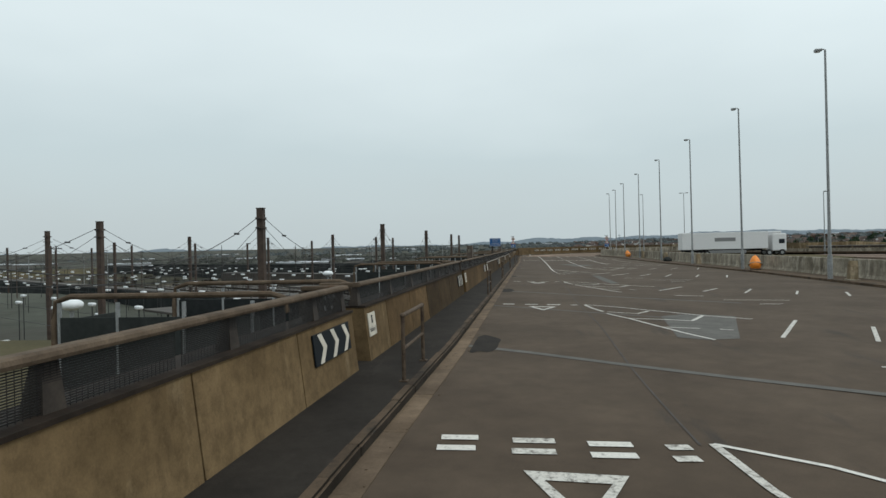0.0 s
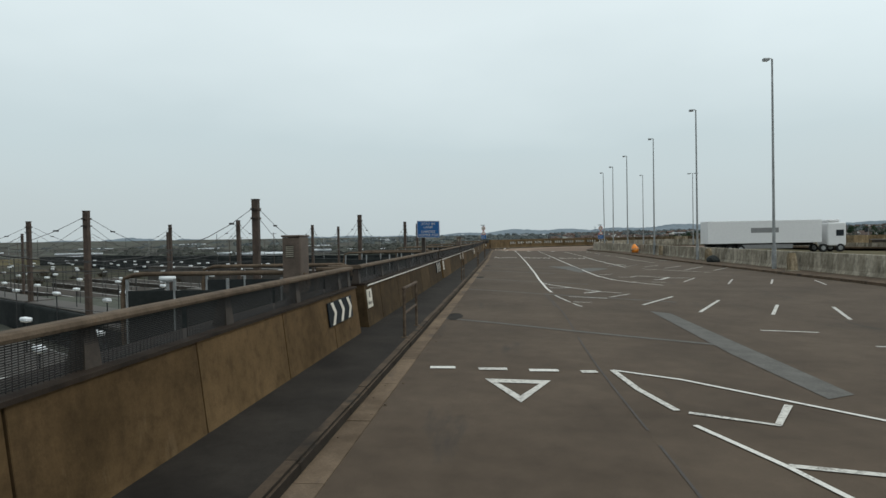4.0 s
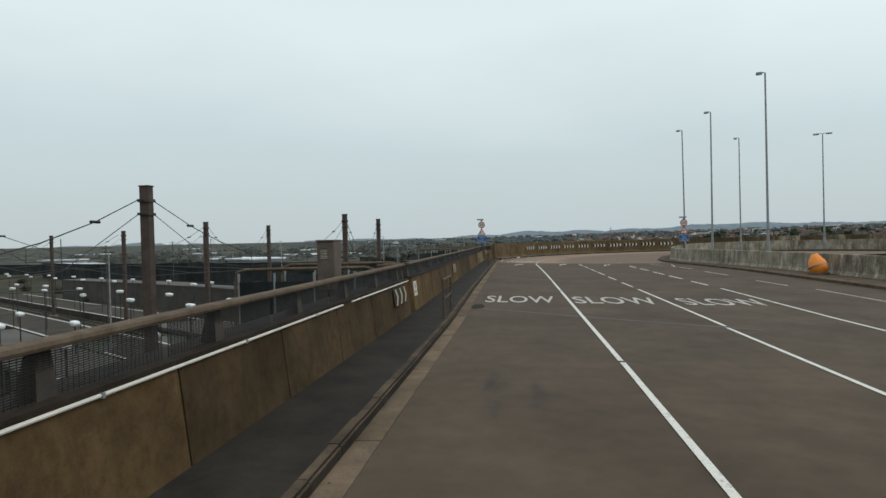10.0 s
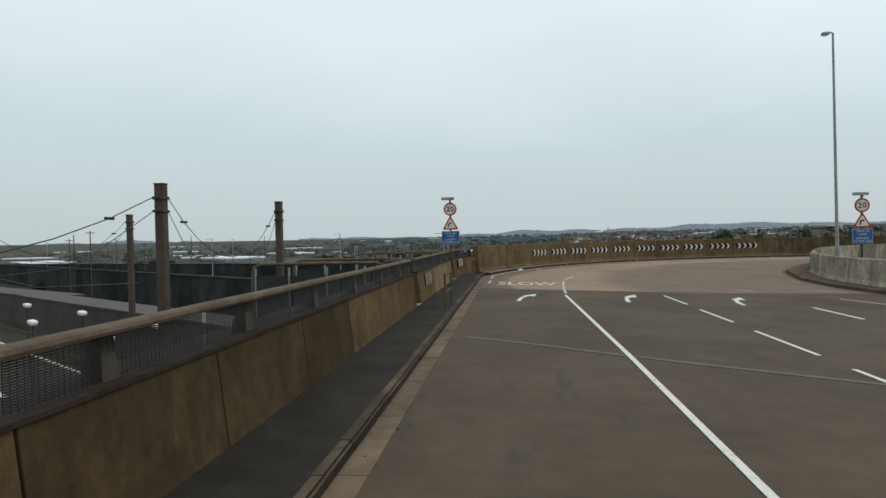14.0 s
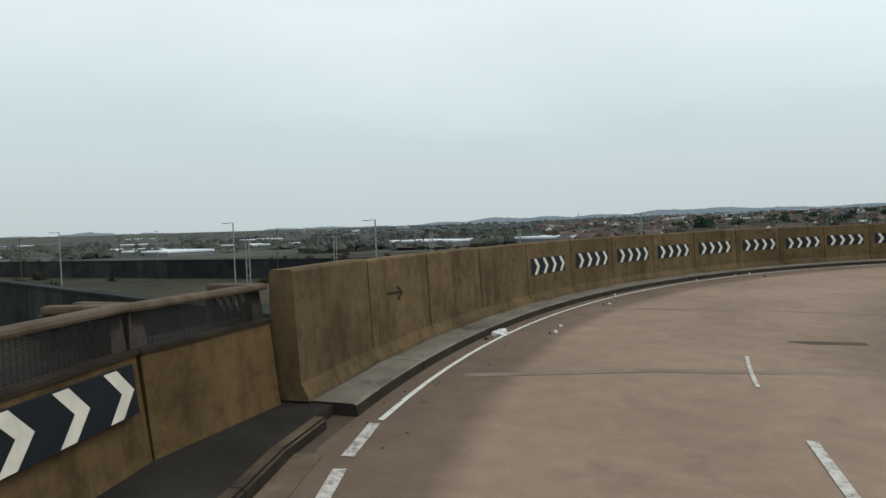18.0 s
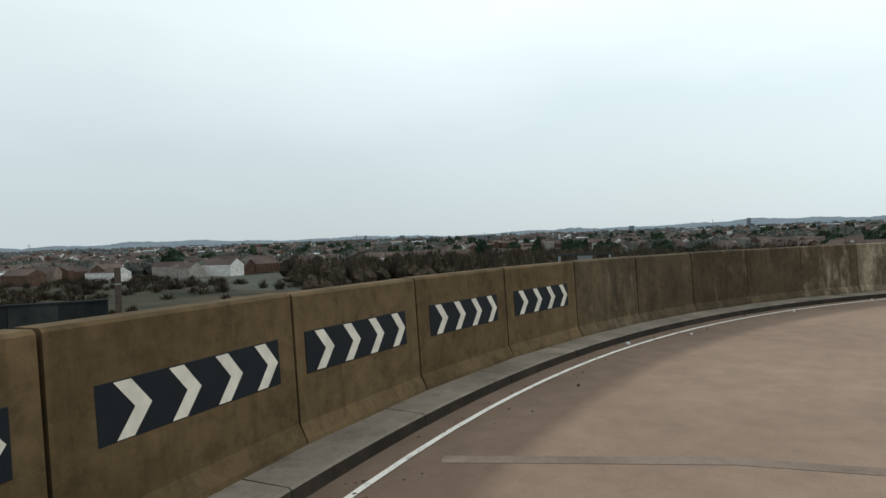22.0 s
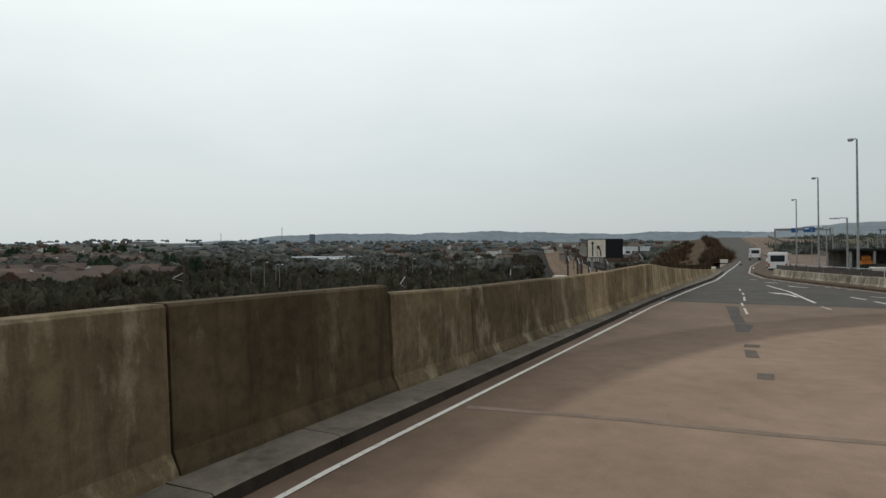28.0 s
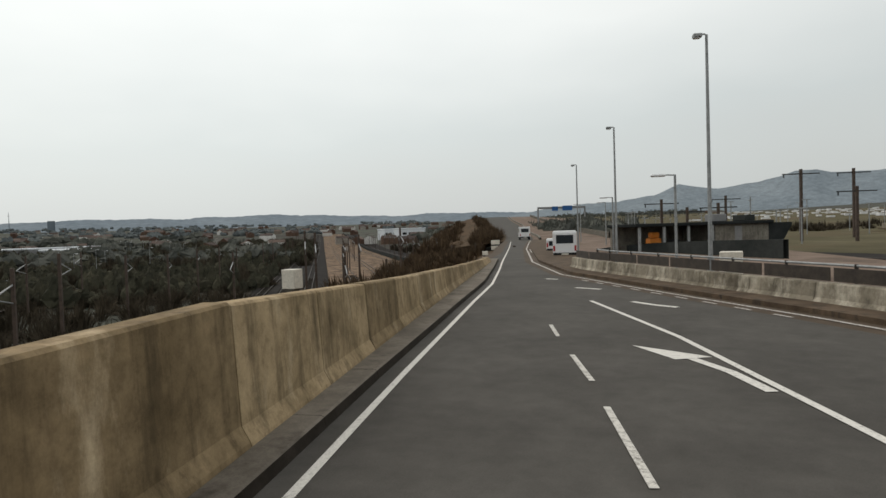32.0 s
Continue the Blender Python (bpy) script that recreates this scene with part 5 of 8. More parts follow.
for z in (2.31, 2.68):
    part("bracket", boxes((-3.35, -2.75, 52.62, 52.66, z - 0.03, z + 0.03), (-3.31, -3.23, 52.66, 53.03, z - 0.03, z + 0.03)), M_POST, lane_sign)


def speed_sign(x, y, z0, label):
    """A lit 20 limit with a bend warning and a blue lane plate on one pole."""
    s = empty("speed_limit_sign", label=label, category="traffic sign", group="speed limit signs")
    part("pole", post([(0, 0.06, z0), (0, 0.06, 4.36)], 0.055), M_POST, s)
    part("light_box", bevelled(-0.47, 0.24, -0.20, 0.02, 4.29, 4.44, 0.02, 2), M_GALV, s, "grey lamp box above the sign")
    part("light_bracket", boxes((-0.05, 0.05, -0.05, 0.08, 4.20, 4.30)), M_GALV, s)
    d = bmesh.new()
    bmesh.ops.create_cone(d, cap_ends=True, segments=48, radius1=0.365, radius2=0.365, depth=0.03, matrix=pose(0, 0, 3.78, 90, 0, 0))
    disc = part("limit_disc", d, M_SIGNR, s, "red-rimmed round 20 limit disc")
    d = bmesh.new()
    bmesh.ops.create_cone(d, cap_ends=True, segments=48, radius1=0.285, radius2=0.285, depth=0.004, matrix=pose(0, -0.018, 3.78, 90, 0, 0))
    part("white_face", d, M_SIGNW, disc)
    for digit, dx in (("2", -0.108), ("0", 0.108)):
        o = part("numeral", words(digit, 0.185, 0.28, M_SIGNK, "numeral", 0.02), M_SIGNK, disc)
        o.matrix_basis = pose(dx, -0.0215, 3.78, 90, 0, 0)

    def tri(r, y, dep, mat, nm, parent):
        bm = bmesh.new()
        pts = [(0, r), (r * 0.866, -r / 2), (-r * 0.866, -r / 2)]
        a = [bm.verts.new((px, y, 2.90 + pz)) for px, pz in pts]
        b = [bm.verts.new((px, y + dep, 2.90 + pz)) for px, pz in pts]
        bm.faces.new(a)
        bm.faces.new(b[::-1])
        for k in range(3):
            bm.faces.new((a[k], a[(k + 1) % 3], b[(k + 1) % 3], b[k]))
        bmesh.ops.bevel(bm, geom=[e for e in bm.edges if abs(e.verts[0].co.y - e.verts[1].co.y) > dep * 0.5], offset=0.05 * r / 0.49, segments=3, affect="EDGES")
        return part(nm, bm, mat, parent)

    t = tri(0.53, -0.015, 0.03, M_SIGNR, "warning_triangle", s)
    tri(0.38, -0.020, 0.003, M_SIGNW, "white_face", t)
    bm = bmesh.new()
    v = [bm.verts.new((px, -0.0225, 2.90 + pz)) for px, pz in ((-0.14, -0.13), (-0.07, -0.13), (-0.07, 0.0), (-0.03, 0.05), (0.10, 0.09), (0.09, 0.145), (-0.07, 0.115), (-0.14, 0.02))]
    for f in ((0, 1, 2, 7), (7, 2, 3, 6), (6, 3, 4, 5)):
        bm.faces.new([v[k] for k in f])
    part("bend_symbol", bm, M_SIGNK, t)
    blue_plate(s, 1.0, 0.74, 0, 0, 2.19, False)
    s.matrix_basis = pose(x, y, 0.18) @ Matrix.Diagonal((0.92, 0.92, 0.92, 1))
    return s


speed_sign(-3.62, 131.45, -0.06, "round 20 limit over a bend warning and blue plate")
speed_sign(16.0, 131.3, -0.06, "round 20 limit over a bend warning beside the concrete nose")

merge = empty("lane_merge_sign", label="black and white lane merge board on a post above the barrier", category="traffic sign")
part("plate", bevelled(-0.66, 0.66, -0.015, 0.015, 1.96, 2.70, 0.05, 3), M_SIGNK, merge)
part("white_field", boxes((-0.63, 0.02, -0.019, -0.0165, 1.99, 2.67)), M_SIGNW, merge)
bm = boxes((-0.475, -0.43, -0.023, -0.0205, 2.03, 2.52))
v = [bm.verts.new((x, -0.022, z)) for x, z in ((-0.52, 2.50), (-0.385, 2.50), (-0.452, 2.62))]
bm.faces.new(v)
part("straight_arrow", bm, M_SIGNK, merge)
bm = boxes((-0.175, -0.13, -0.023, -0.0205, 2.03, 2.22))
v = [bm.verts.new((x, -0.022, z)) for x, z in ((-0.175, 2.22), (-0.13, 2.22), (-0.22, 2.40), (-0.26, 2.37))]
bm.faces.new(v)
v = [bm.verts.new((x, -0.022, z)) for x, z in ((-0.29, 2.30), (-0.17, 2.40), (-0.30, 2.46))]
bm.faces.new(v)
part("merging_arrow", bm, M_SIGNK, merge)
part("lane_dash", boxes((-0.30, -0.275, -0.023, -0.0205, 2.03, 2.10), (-0.30, -0.275, -0.023, -0.0205, 2.14, 2.20)), M_SIGNK, merge)
part("sign_post", post([(-0.47, 0.06, 1.43), (-0.47, 0.06, 2.6)], 0.05), M_SIGNBK, merge)
merge.matrix_basis = pose(54.3, 125.0, -0.03, 0, 0, 180 + 38) @ Matrix.Diagonal((0.88, 1, 0.86, 1)) @ pose(0, 0, 0.36)

# ---- street lamps on the far verge ----
def street_lamp(h=13.4, label="tall grey tapered street lamp with a short arm", reach=1.0):
    l = empty("street_lamp", label=label, category="street lamp", group="street lamps")
    part("column", tube(bmesh.new(), [(0, 0, 0.1), (0, 0, h * 0.3), (0, 0, h)], 0.105, 12, 0.055), M_GALV, l)
    part("base", tube(bmesh.new(), [(0, 0, 0.1), (0, 0, 1.5)], 0.135, 12), M_GALV, l)
    part("door", boxes((-0.142, -0.132, -0.05, 0.05, 0.6, 1.2)), M_GALV, l)
    part("arm", tube(bmesh.new(), [(0, 0, h - 0.05), (-0.12 * reach, 0, h + 0.03), (-0.4 * reach, 0, h + 0.02)], 0.035, 8), M_GALV, l)
    bm = bevelled(-0.95 * reach, -0.32 * reach, -0.15, 0.15, h - 0.1, h + 0.06, 0.05, 2)
    head = part("lantern", bm, M_GALV, l)
    part("lens", boxes((-0.9 * reach, -0.45 * reach, -0.11, 0.11, h - 0.125, h - 0.102)), M_LAMPW, head)
    return l


lamp0 = street_lamp(reach=0.6)
lamp0.matrix_basis = pose(17.15, 37.9, 0)
for x, y in ((17.5, 7.4), (17.5, 22.6), (17.7, 53.1), (17.5, 67.9), (17.5, 83.4), (17.5, 99.2), (17.4, 114.0), (17.7, 127.1), (17.8, 136.5)):
    copy_thing(lamp0, pose(x - 0.35, y, 0, random.uniform(-0.3, 0.3), random.uniform(-0.4, 0.2), random.uniform(-4, 4)))

# lamps inside the loop, one with two arms
copy_thing(lamp0, pose(26.0, 145.2, 0, 0, 0, -8))
twin = street_lamp(13.4, "tall grey street lamp with two short arms inside the loop")
part("arm", tube(bmesh.new(), [(0, 0, 13.35), (0.12, 0, 13.43), (0.4, 0, 13.42)], 0.035, 8), M_GALV, twin)
part("lantern", bevelled(0.32, 0.95, -0.15, 0.15, 13.3, 13.46, 0.05, 2), M_GALV, twin)
twin.matrix_basis = pose(34.9, 144.6, 0, 0, 0, -20)

# orange covers, pale stubs and a boulder by the inner barrier
def hooded_cover():
    g = empty("grit_bin", label="orange hooded plastic cover slumped by the pale barrier", category="bin", group="grit bins")
    bm = bmesh.new()
    bmesh.ops.create_icosphere(bm, subdivisions=3, radius=1.0)
    for v in bm.verts:
        z = max(v.co.z, -0.75)
        lean = 0.18 * max(0.0, z)
        w = 1.0 - 0.28 * max(0.0, z)
        q = 1 + 0.12 * noise.noise(v.co * 2.3)
        v.co = Vector((v.co.x * 0.52 * w * q + lean, v.co.y * 0.42 * w * q, 0.66 + z * 0.62 * q))
    part("cover", bm, M_ORANGE, g, "creased orange cover", smooth=True)
    part("base", bevelled(-0.42, 0.42, -0.36, 0.36, 0.13, 0.26, 0.03, 1), M_GUTTER, g)
    part("band", tube(bmesh.new(), [(0.0, 0, 0.55), (0.02, 0, 0.60)], 0.515, 20), M_CREAM, g, "pale strap round the cover")
    return g


cover = hooded_cover()
cover.matrix_basis = pose(17.6, 51.0, 0, 0, 0, 80)
copy_thing(cover, pose(16.25, 105.3, 0, 0, 0, 110))
for x, y in ((17.1, 65.3), (16.9, 79.6), (16.9, 95.4), (17.6, 36.4)):
    g = empty("concrete_stub", label="pale sandy upright concrete stub leaning by the barrier", category="concrete block", group="concrete stubs")
    bm = bmesh.new()
    prof = [(-0.30, 0.13), (0.30, 0.13), (0.22, 0.95), (0.08, 1.22), (-0.12, 1.22), (-0.24, 0.9)]
    a = [bm.verts.new((-0.2, px, pz)) for px, pz in prof]
    b = [bm.verts.new((0.2, px, pz)) for px, pz in prof]
    for k in range(6):
        bm.faces.new((a[k], a[(k + 1) % 6], b[(k + 1) % 6], b[k]))
    bm.faces.new(a[::-1])
    bm.faces.new(b)
    bmesh.ops.bevel(bm, geom=bm.edges[:], offset=0.03, segments=2, affect="EDGES")
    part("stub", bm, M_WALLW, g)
    part("foot", bevelled(-0.28, 0.28, -0.38, 0.38, 0.12, 0.2, 0.02, 1), M_INNERW, g)
    g.matrix_basis = pose(x, y, 0, 0, random.uniform(-3, 3), random.uniform(-15, 25))
bm = bmesh.new()
bmesh.ops.create_icosphere(bm, subdivisions=2, radius=0.55)
for v in bm.verts:
    v.co = Vector((v.co.x, v.co.y * 0.8, max(v.co.z, -0.3) * 0.75)) * (1 + 0.3 * noise.noise(v.co * 2.1))
b = tagged(part("boulder", bm, M_DARKWALL), "dark grey boulder on the inner verge", "boulder")
b.matrix_basis = pose(16.8, 78.2, 0.3, 0, 0, 20)

# articulated lorry crossing inside the loop
lorry = empty("lorry", label="white box trailer and cab of a lorry beyond the pale barrier", category="lorry")
part("trailer_box", bevelled(-6.8, 6.8, -1.27, 1.27, 1.2, 4.0, 0.05, 2), M_VAN, lorry)
part("chassis", boxes((-6.6, 6.2, -0.45, 0.45, 0.85, 1.19)), M_TYRE, lorry)
for y0 in (-1.2, 1.16):
    part("side_guard", boxes((-2.6, 3.4, y0, y0 + 0.04, 0.55, 1.05)), M_SIGNBK, lorry)
part("trailer_lettering", boxes((-1.6, 1.7, -1.285, -1.274, 2.5, 3.1)), M_SIGNBK, lorry, "grey bars of lettering on the trailer side")
cab = part("cab", bevelled(7.5, 9.7, -1.22, 1.22, 0.75, 3.6, 0.18, 3), M_VAN, lorry, "white tractor cab")
part("windscreen", boxes((9.70, 9.72, -1.0, 1.0, 1.95, 2.85)), M_GLASS, cab)
for y0 in (-1.235, 1.222):
    part("side_window", boxes((8.5, 9.4, y0, y0 + 0.013, 1.95, 2.7)), M_GLASS, cab)
part("wind_deflector", bevelled(7.6, 9.0, -1.1, 1.1, 3.6, 4.0, 0.15, 2), M_VAN, cab)
for x in (-5.4, -4.1, -2.8, 7.0, 9.0):
    for y0 in (-1.24, 0.94):
        wheel = part("wheel", tube(bmesh.new(), [(x, y0, 0.5), (x, y0 + 0.3, 0.5)], 0.5, 20), M_TYRE, lorry)
        part("rim", tube(bmesh.new(), [(x, y0 - 0.01, 0.5), (x, y0 + 0.31, 0.5)], 0.27, 14), M_GALV, wheel)
lorry.matrix_basis = pose(31.8, 107.0, -0.35, 0, 0, 2)

# equipment cabinets behind the parapet
def cabinet(x, y, label, wide=1.0):
    c = empty("equipment_cabinet", label=label, category="cabinet", group="equipment cabinets")
    part("cabinet_body", bevelled(-0.48, 0.48, -0.42, 0.42, 1.25, 2.36, 0.02, 1), M_BROWNCAB, c)
    part("side_panel", bevelled(0.483, 0.50, -0.38, 0.38, 1.30, 2.32, 0.004, 1), M_BROWNCAB, c, "dull side door")
    v = part("vent", boxes((-0.30, 0.16, -0.432, -0.424, 1.95, 2.2)), M_POST, c)
    for k in range(6):
        part("vent_slat", boxes((-0.28, 0.14, -0.445, -0.434, 1.965 + 0.038 * k, 1.985 + 0.038 * k)), M_CREAM, v)
    part("roof_plate", bevelled(-0.52, 0.52, -0.46, 0.46, 2.363, 2.40, 0.01, 1), M_BROWNCAB, c)
    part("stand", boxes((-0.4, 0.4, -0.35, 0.35, 0.1, 1.25)), M_POST, c)
    c.matrix_basis = pose(x, y, -0.1, 0, 0, 0) @ Matrix.Diagonal((wide, wide * 1.7, 0.96, 1))


cabinet(-4.12, 83.35, "narrow brown steel equipment cabinet with a vent behind the parapet", 0.4)
cabinet(-3.85, 38.9, "narrow brown and cream equipment cabinet behind the parapet", 0.36)

# grit and bits gathered along the edge of the bend and in the gutter
bits = bmesh.new()
rb = random.Random(77)
for k in range(620):
    if k < 400:
        h0 = rb.uniform(8, 160)
        x, y = bend(h0, RL + rb.triangular(-0.7, 0.28, 0.2))
    else:
        y = rb.uniform(0, 134)
        x = lip(y) + rb.uniform(0.02, 0.45)
    r = rb.uniform(0.006, 0.018)
    z = 0.008
    a = rb.uniform(0, 6)
    box(bits, -r, r, -r * 0.6, r * 0.6, 0, r * 0.7, pose(x, y, z, 0, 0, math.degrees(a)))
tagged(part("road_grit", bits, M_GUTTER), "loose grit and small bits along the kerb", "grit", kind="stuff")

# litter
bag = bmesh.new()
bmesh.ops.create_icosphere(bag, subdivisions=3, radius=0.2)
for v in bag.verts:
    v.co = Vector((v.co.x * 1.5, v.co.y * 0.9, max(v.co.z, -0.05) * 0.6)) * (1 + 0.35 * noise.noise(v.co * 9))
b = tagged(part("litter_bag", bag, M_PAPER), "crumpled white plastic bag in the gutter", "litter")
x, y = bend(22.4, RL + 0.1)
b.matrix_basis = pose(x, y, 0.03, 0, 0, 40) @ Matrix.Diagonal((0.68, 0.68, 0.8, 1))
for k in range(26):
    bm = bmesh.new()
    bmesh.ops.create_icosphere(bm, subdivisions=1, radius=random.uniform(0.02, 0.05))
    for v in bm.verts:
        v.co *= random.uniform(0.7, 1.3)
    hh = random.uniform(20, 150)
    x, y = bend(hh, RL + random.choice((random.uniform(-0.9, -0.2), random.uniform(0.1, 0.28))))
    o = tagged(part("litter_scrap", bm, M_PAPER if k % 2 else M_POST), "small scrap of grit or litter by the edge line", "litter", "litter scraps")
    o.matrix_basis = pose(x, y, 0.02)
for x, y in ((53.2, 124.6), (55.1, 118.0)):
    bm = bevelled(-0.05, 0.05, -0.03, 0.03, 0, 0.012, 0.005, 1)
    o = tagged(part("litter_scrap", bm, M_PAPER), "flat pale scrap lying by the barrier foot", "litter", "litter scraps")
    o.matrix_basis = pose(x + 0.35, y + 0.1, 0.165 if x > 52 else 0.02, 0, 0, 30)

# a small arrow scratched in black on the bend barrier
scratch = empty("painted_arrow", label="small black arrow daubed on the barrier", category="graffiti")
part("shaft", boxes((-0.17, 0.12, -0.004, 0.0, -0.012, 0.012)), M_SIGNK, scratch)
for a in (1, -1):
    part("barb", boxes((-0.11, 0.0, -0.004, 0.0, -0.011, 0.011)), M_SIGNK, scratch).matrix_basis = pose(0.14, 0, 0, 0, 32 * a, 0)
x, y = bend(17.3, RL + 0.9 + 0.118)
scratch.matrix_basis = pose(x, y, 1.06, -2.4, 0, 90 - 17.3)

# ---- the rail yard under the approach ----
on_deck = {ob for ob in bpy.data.objects}
placed = set()

UX, UY = -0.82, 0.572       # the way the platforms run, away from the deck
SKEW = math.degrees(math.atan2(UY, UX))
PLAT_Y = [-38, -22, -5.5, 10.9, 27.1, 44.1, 59.1, 72.3, 88.9, 105.5, 121.5]

yard = [(20, -70), (20, 118), (-2, 150), (-190, 283), (-420, 400), (-420, 100), (-260, 60), (-120, -70)]
tagged(part("track_bed", slab(yard, -9.6, -9.42), M_BALLAST), "dark oily ballast between the platforms", "track bed", kind="structure")


def along_u(x0, y0, s, n=0.0):
    """A place s metres along the platforms from a start and n metres to their left."""
    return x0 + UX * s - UY * n, y0 + UY * s + UX * n


for k, py in enumerate(PLAT_Y):
    x0, y0 = -3.6, py + 0.2
    far = 300 if k < 9 else 150
    p = empty("platform", x0, y0, -9.42, SKEW, label="long low concrete platform with pale edges, stretching away below the road", category="platform", kind="structure")
    part("slab", bevelled(1, far, -3.4, 3.4, 0, 1.02, 0.03, 1), M_PLATFORM, p)
    part("edge_strip", boxes((1, far, -3.36, -3.0, 1.022, 1.03)), M_EDGE, p)
    part("edge_strip", boxes((1, far, 3.0, 3.36, 1.022, 1.03)), M_EDGE, p)
    # rails on each side
    t = empty("railway_track", x0, y0, -9.42, SKEW, label="pair of rusty running rails on dark ballast", category="railway track", group="railway tracks", kind="structure")
    for n in (4.6, 6.04, 8.6, 10.04):
        part("rail", boxes((-14, far + 60, n - 0.04, n + 0.04, 0.0, 0.16)), M_STEELRAIL, t)


def platform_lamp():
    l = empty("platform_lamp", label="white box lantern on a thin post along a platform", category="lamp", group="platform lamps")
    part("post", tube(bmesh.new(), [(0, 0, -8.4), (0, 0, -2.55)], 0.05, 6), M_DARKSTEEL, l)
    h = part("lantern", bevelled(-0.52, 0.52, -0.22, 0.22, -2.62, -2.36, 0.07, 1), M_LAMPW, l)
    part("lens", boxes((-0.44, 0.44, -0.17, 0.17, -2.66, -2.622)), M_SIGNW, h)
    return l


lamp_a = platform_lamp()
lamp_a.matrix_basis = pose(*along_u(-3.6, 11.1, 14, 1.2), 0, 0, 0, SKEW)
far_lamps = bmesh.new()
for k, py in enumerate(PLAT_Y):
    far = 300 if k < 9 else 150
    for n, s0 in ((1.9, 14 + (k * 5) % 11), (-1.9, 19 + (k * 7) % 11)):
        s = s0
        while s < far:
            x, y = along_u(-3.6, py + 0.2, s, n)
            if s < 120:
                copy_thing(lamp_a, pose(x, y, random.uniform(-0.12, 0.12), 0, 0, SKEW + random.uniform(-6, 6)))
            else:
                mm = pose(x, y, 0, 0, 0, SKEW)
                box(far_lamps, -0.55, 0.55, -0.24, 0.24, -2.62, -2.34, mm)
            s += 11.5
tagged(part("far_platform_lamps", far_lamps, M_LAMPW), "rows of distant white platform lanterns", "lamp", kind="stuff")
posts = bmesh.new()
for k, py in enumerate(PLAT_Y):
    for s in range(124, 300, 23):
        x, y = along_u(-3.6, py + 0.2, s, 1.9)
        box(posts, x - 0.05, x + 0.05, y - 0.05, y + 0.05, -8.4, -2.62)
tagged(part("far_lamp_posts", posts, M_DARKSTEEL), "thin posts of the distant platform lanterns", "post", kind="stuff")

SLAT = mesh_of(boxes((-0.09, 0.09, -2.5, 2.5, 0.003, 0.07)), "slat")
SLAT.materials.append(M_EDGE)
# low canopies and parked flat wagons between the platforms
for k, py in enumerate(PLAT_Y):
    if 2 <= k <= 9:
        c = empty("platform_canopy", *along_u(-3.6, py + 0.2, 14, 0), 0, SKEW, label="long flat brown canopy roof on steel posts, slatted at one end", category="canopy", group="platform canopies")
        L = 20 + 9 * (k % 3)
        part("roof", bevelled(0, L, -2.6, 2.6, -5.05, -4.75, 0.04, 1), M_ROOF, c)
        part("fascia", boxes((0, L, -2.66, -2.605, -5.35, -4.73)), M_EDGE if k % 2 else M_DARKWALL, c)
        for j in range(13):
            part("slat", SLAT, M_EDGE, c).matrix_basis = pose(0.5 + 0.75 * j, 0, -4.75)
        for s in range(2, int(L), 6):
            for n in (-1.9, 1.9):
                part("roof_post", boxes((s - 0.1, s + 0.1, n - 0.1, n + 0.1, -8.4, -5.05)), M_DARKSTEEL, c)
    if k in (1, 4, 7):
        w = empty("shuttle_wagons", *along_u(-3.6, py + 0.2, 30, 9.3), 0, SKEW, label="row of long dark closed wagons standing at a platform", category="train", group="trains")
        for j in range(7):
            part("wagon_body", bevelled(j * 26, j * 26 + 25.2, -1.9, 1.9, -8.9, -4.6, 0.25, 2), M_DARKWALL, w)
            part("wagon_roof", bevelled(j * 26 + 0.3, j * 26 + 24.9, -1.6, 1.6, -4.598, -4.4, 0.08, 1), M_ROOF, w)

# ---- catenary masts and head-span wires ----
def mast_mesh(ztop, base):
    bm = bmesh.new()
    box(bm, -0.21, -0.15, -0.19, 0.19, base, ztop)
    box(bm, 0.15, 0.21, -0.19, 0.19, base, ztop)
    box(bm, -0.15, 0.15, -0.02, 0.02, base, ztop)
    box(bm, -0.15, 0.15, -0.19, -0.15, base, ztop)
    box(bm, -0.15, 0.15, 0.15, 0.19, base, ztop)
    me = mesh_of(bm, "column")
    me.materials.append(M_MAST)
    return me


COL = mast_mesh(5.05, -9.42)
BANDS = []
for hw, hd, z0, z1 in ((0.27, 0.25, 4.30, 4.44), (0.27, 0.25, 3.72, 3.82), (0.24, 0.22, 5.0, 5.05)):
    me = mesh_of(boxes((-hw, hw, -hd, hd, z0, z1)), "head_band")
    me.materials.append(M_MAST)
    BANDS.append(("head_band", me))
LUG = mesh_of(boxes((-0.05, 0.05, 0.0, 0.37, -0.04, 0.04)), "bracket")
LUG.materials.append(M_DARKSTEEL)
FOOT = mesh_of(bevelled(-0.5, 0.5, -0.5, 0.5, -9.6, -9.1, 0.04, 1), "footing")
FOOT.materials.append(M_GREYWALL)


def mast(x, y, dz=0.0, rz=0.0):
    m = empty("catenary_mast", x, y, dz, rz, label="brown steel catenary mast standing in the rail yard", category="mast", group="catenary masts")
    for nm, me in [("column", COL), ("footing", FOOT)] + BANDS:
        part(nm, me, M_MAST, m)
    for bz in (4.37, 3.77):
        for turn in (0, 180):
            part("bracket", LUG, M_DARKSTEEL, m).matrix_basis = pose(0, 0, bz, 0, 0, turn) @ pose(0, 0.25, 0)
    return m


def sag(p, q, drop, n=10):
    p, q = Vector(p), Vector(q)
    return [p.lerp(q, k / n) - Vector((0, 0, drop * 4 * (k / n) * (1 - k / n))) for k in range(n + 1)]


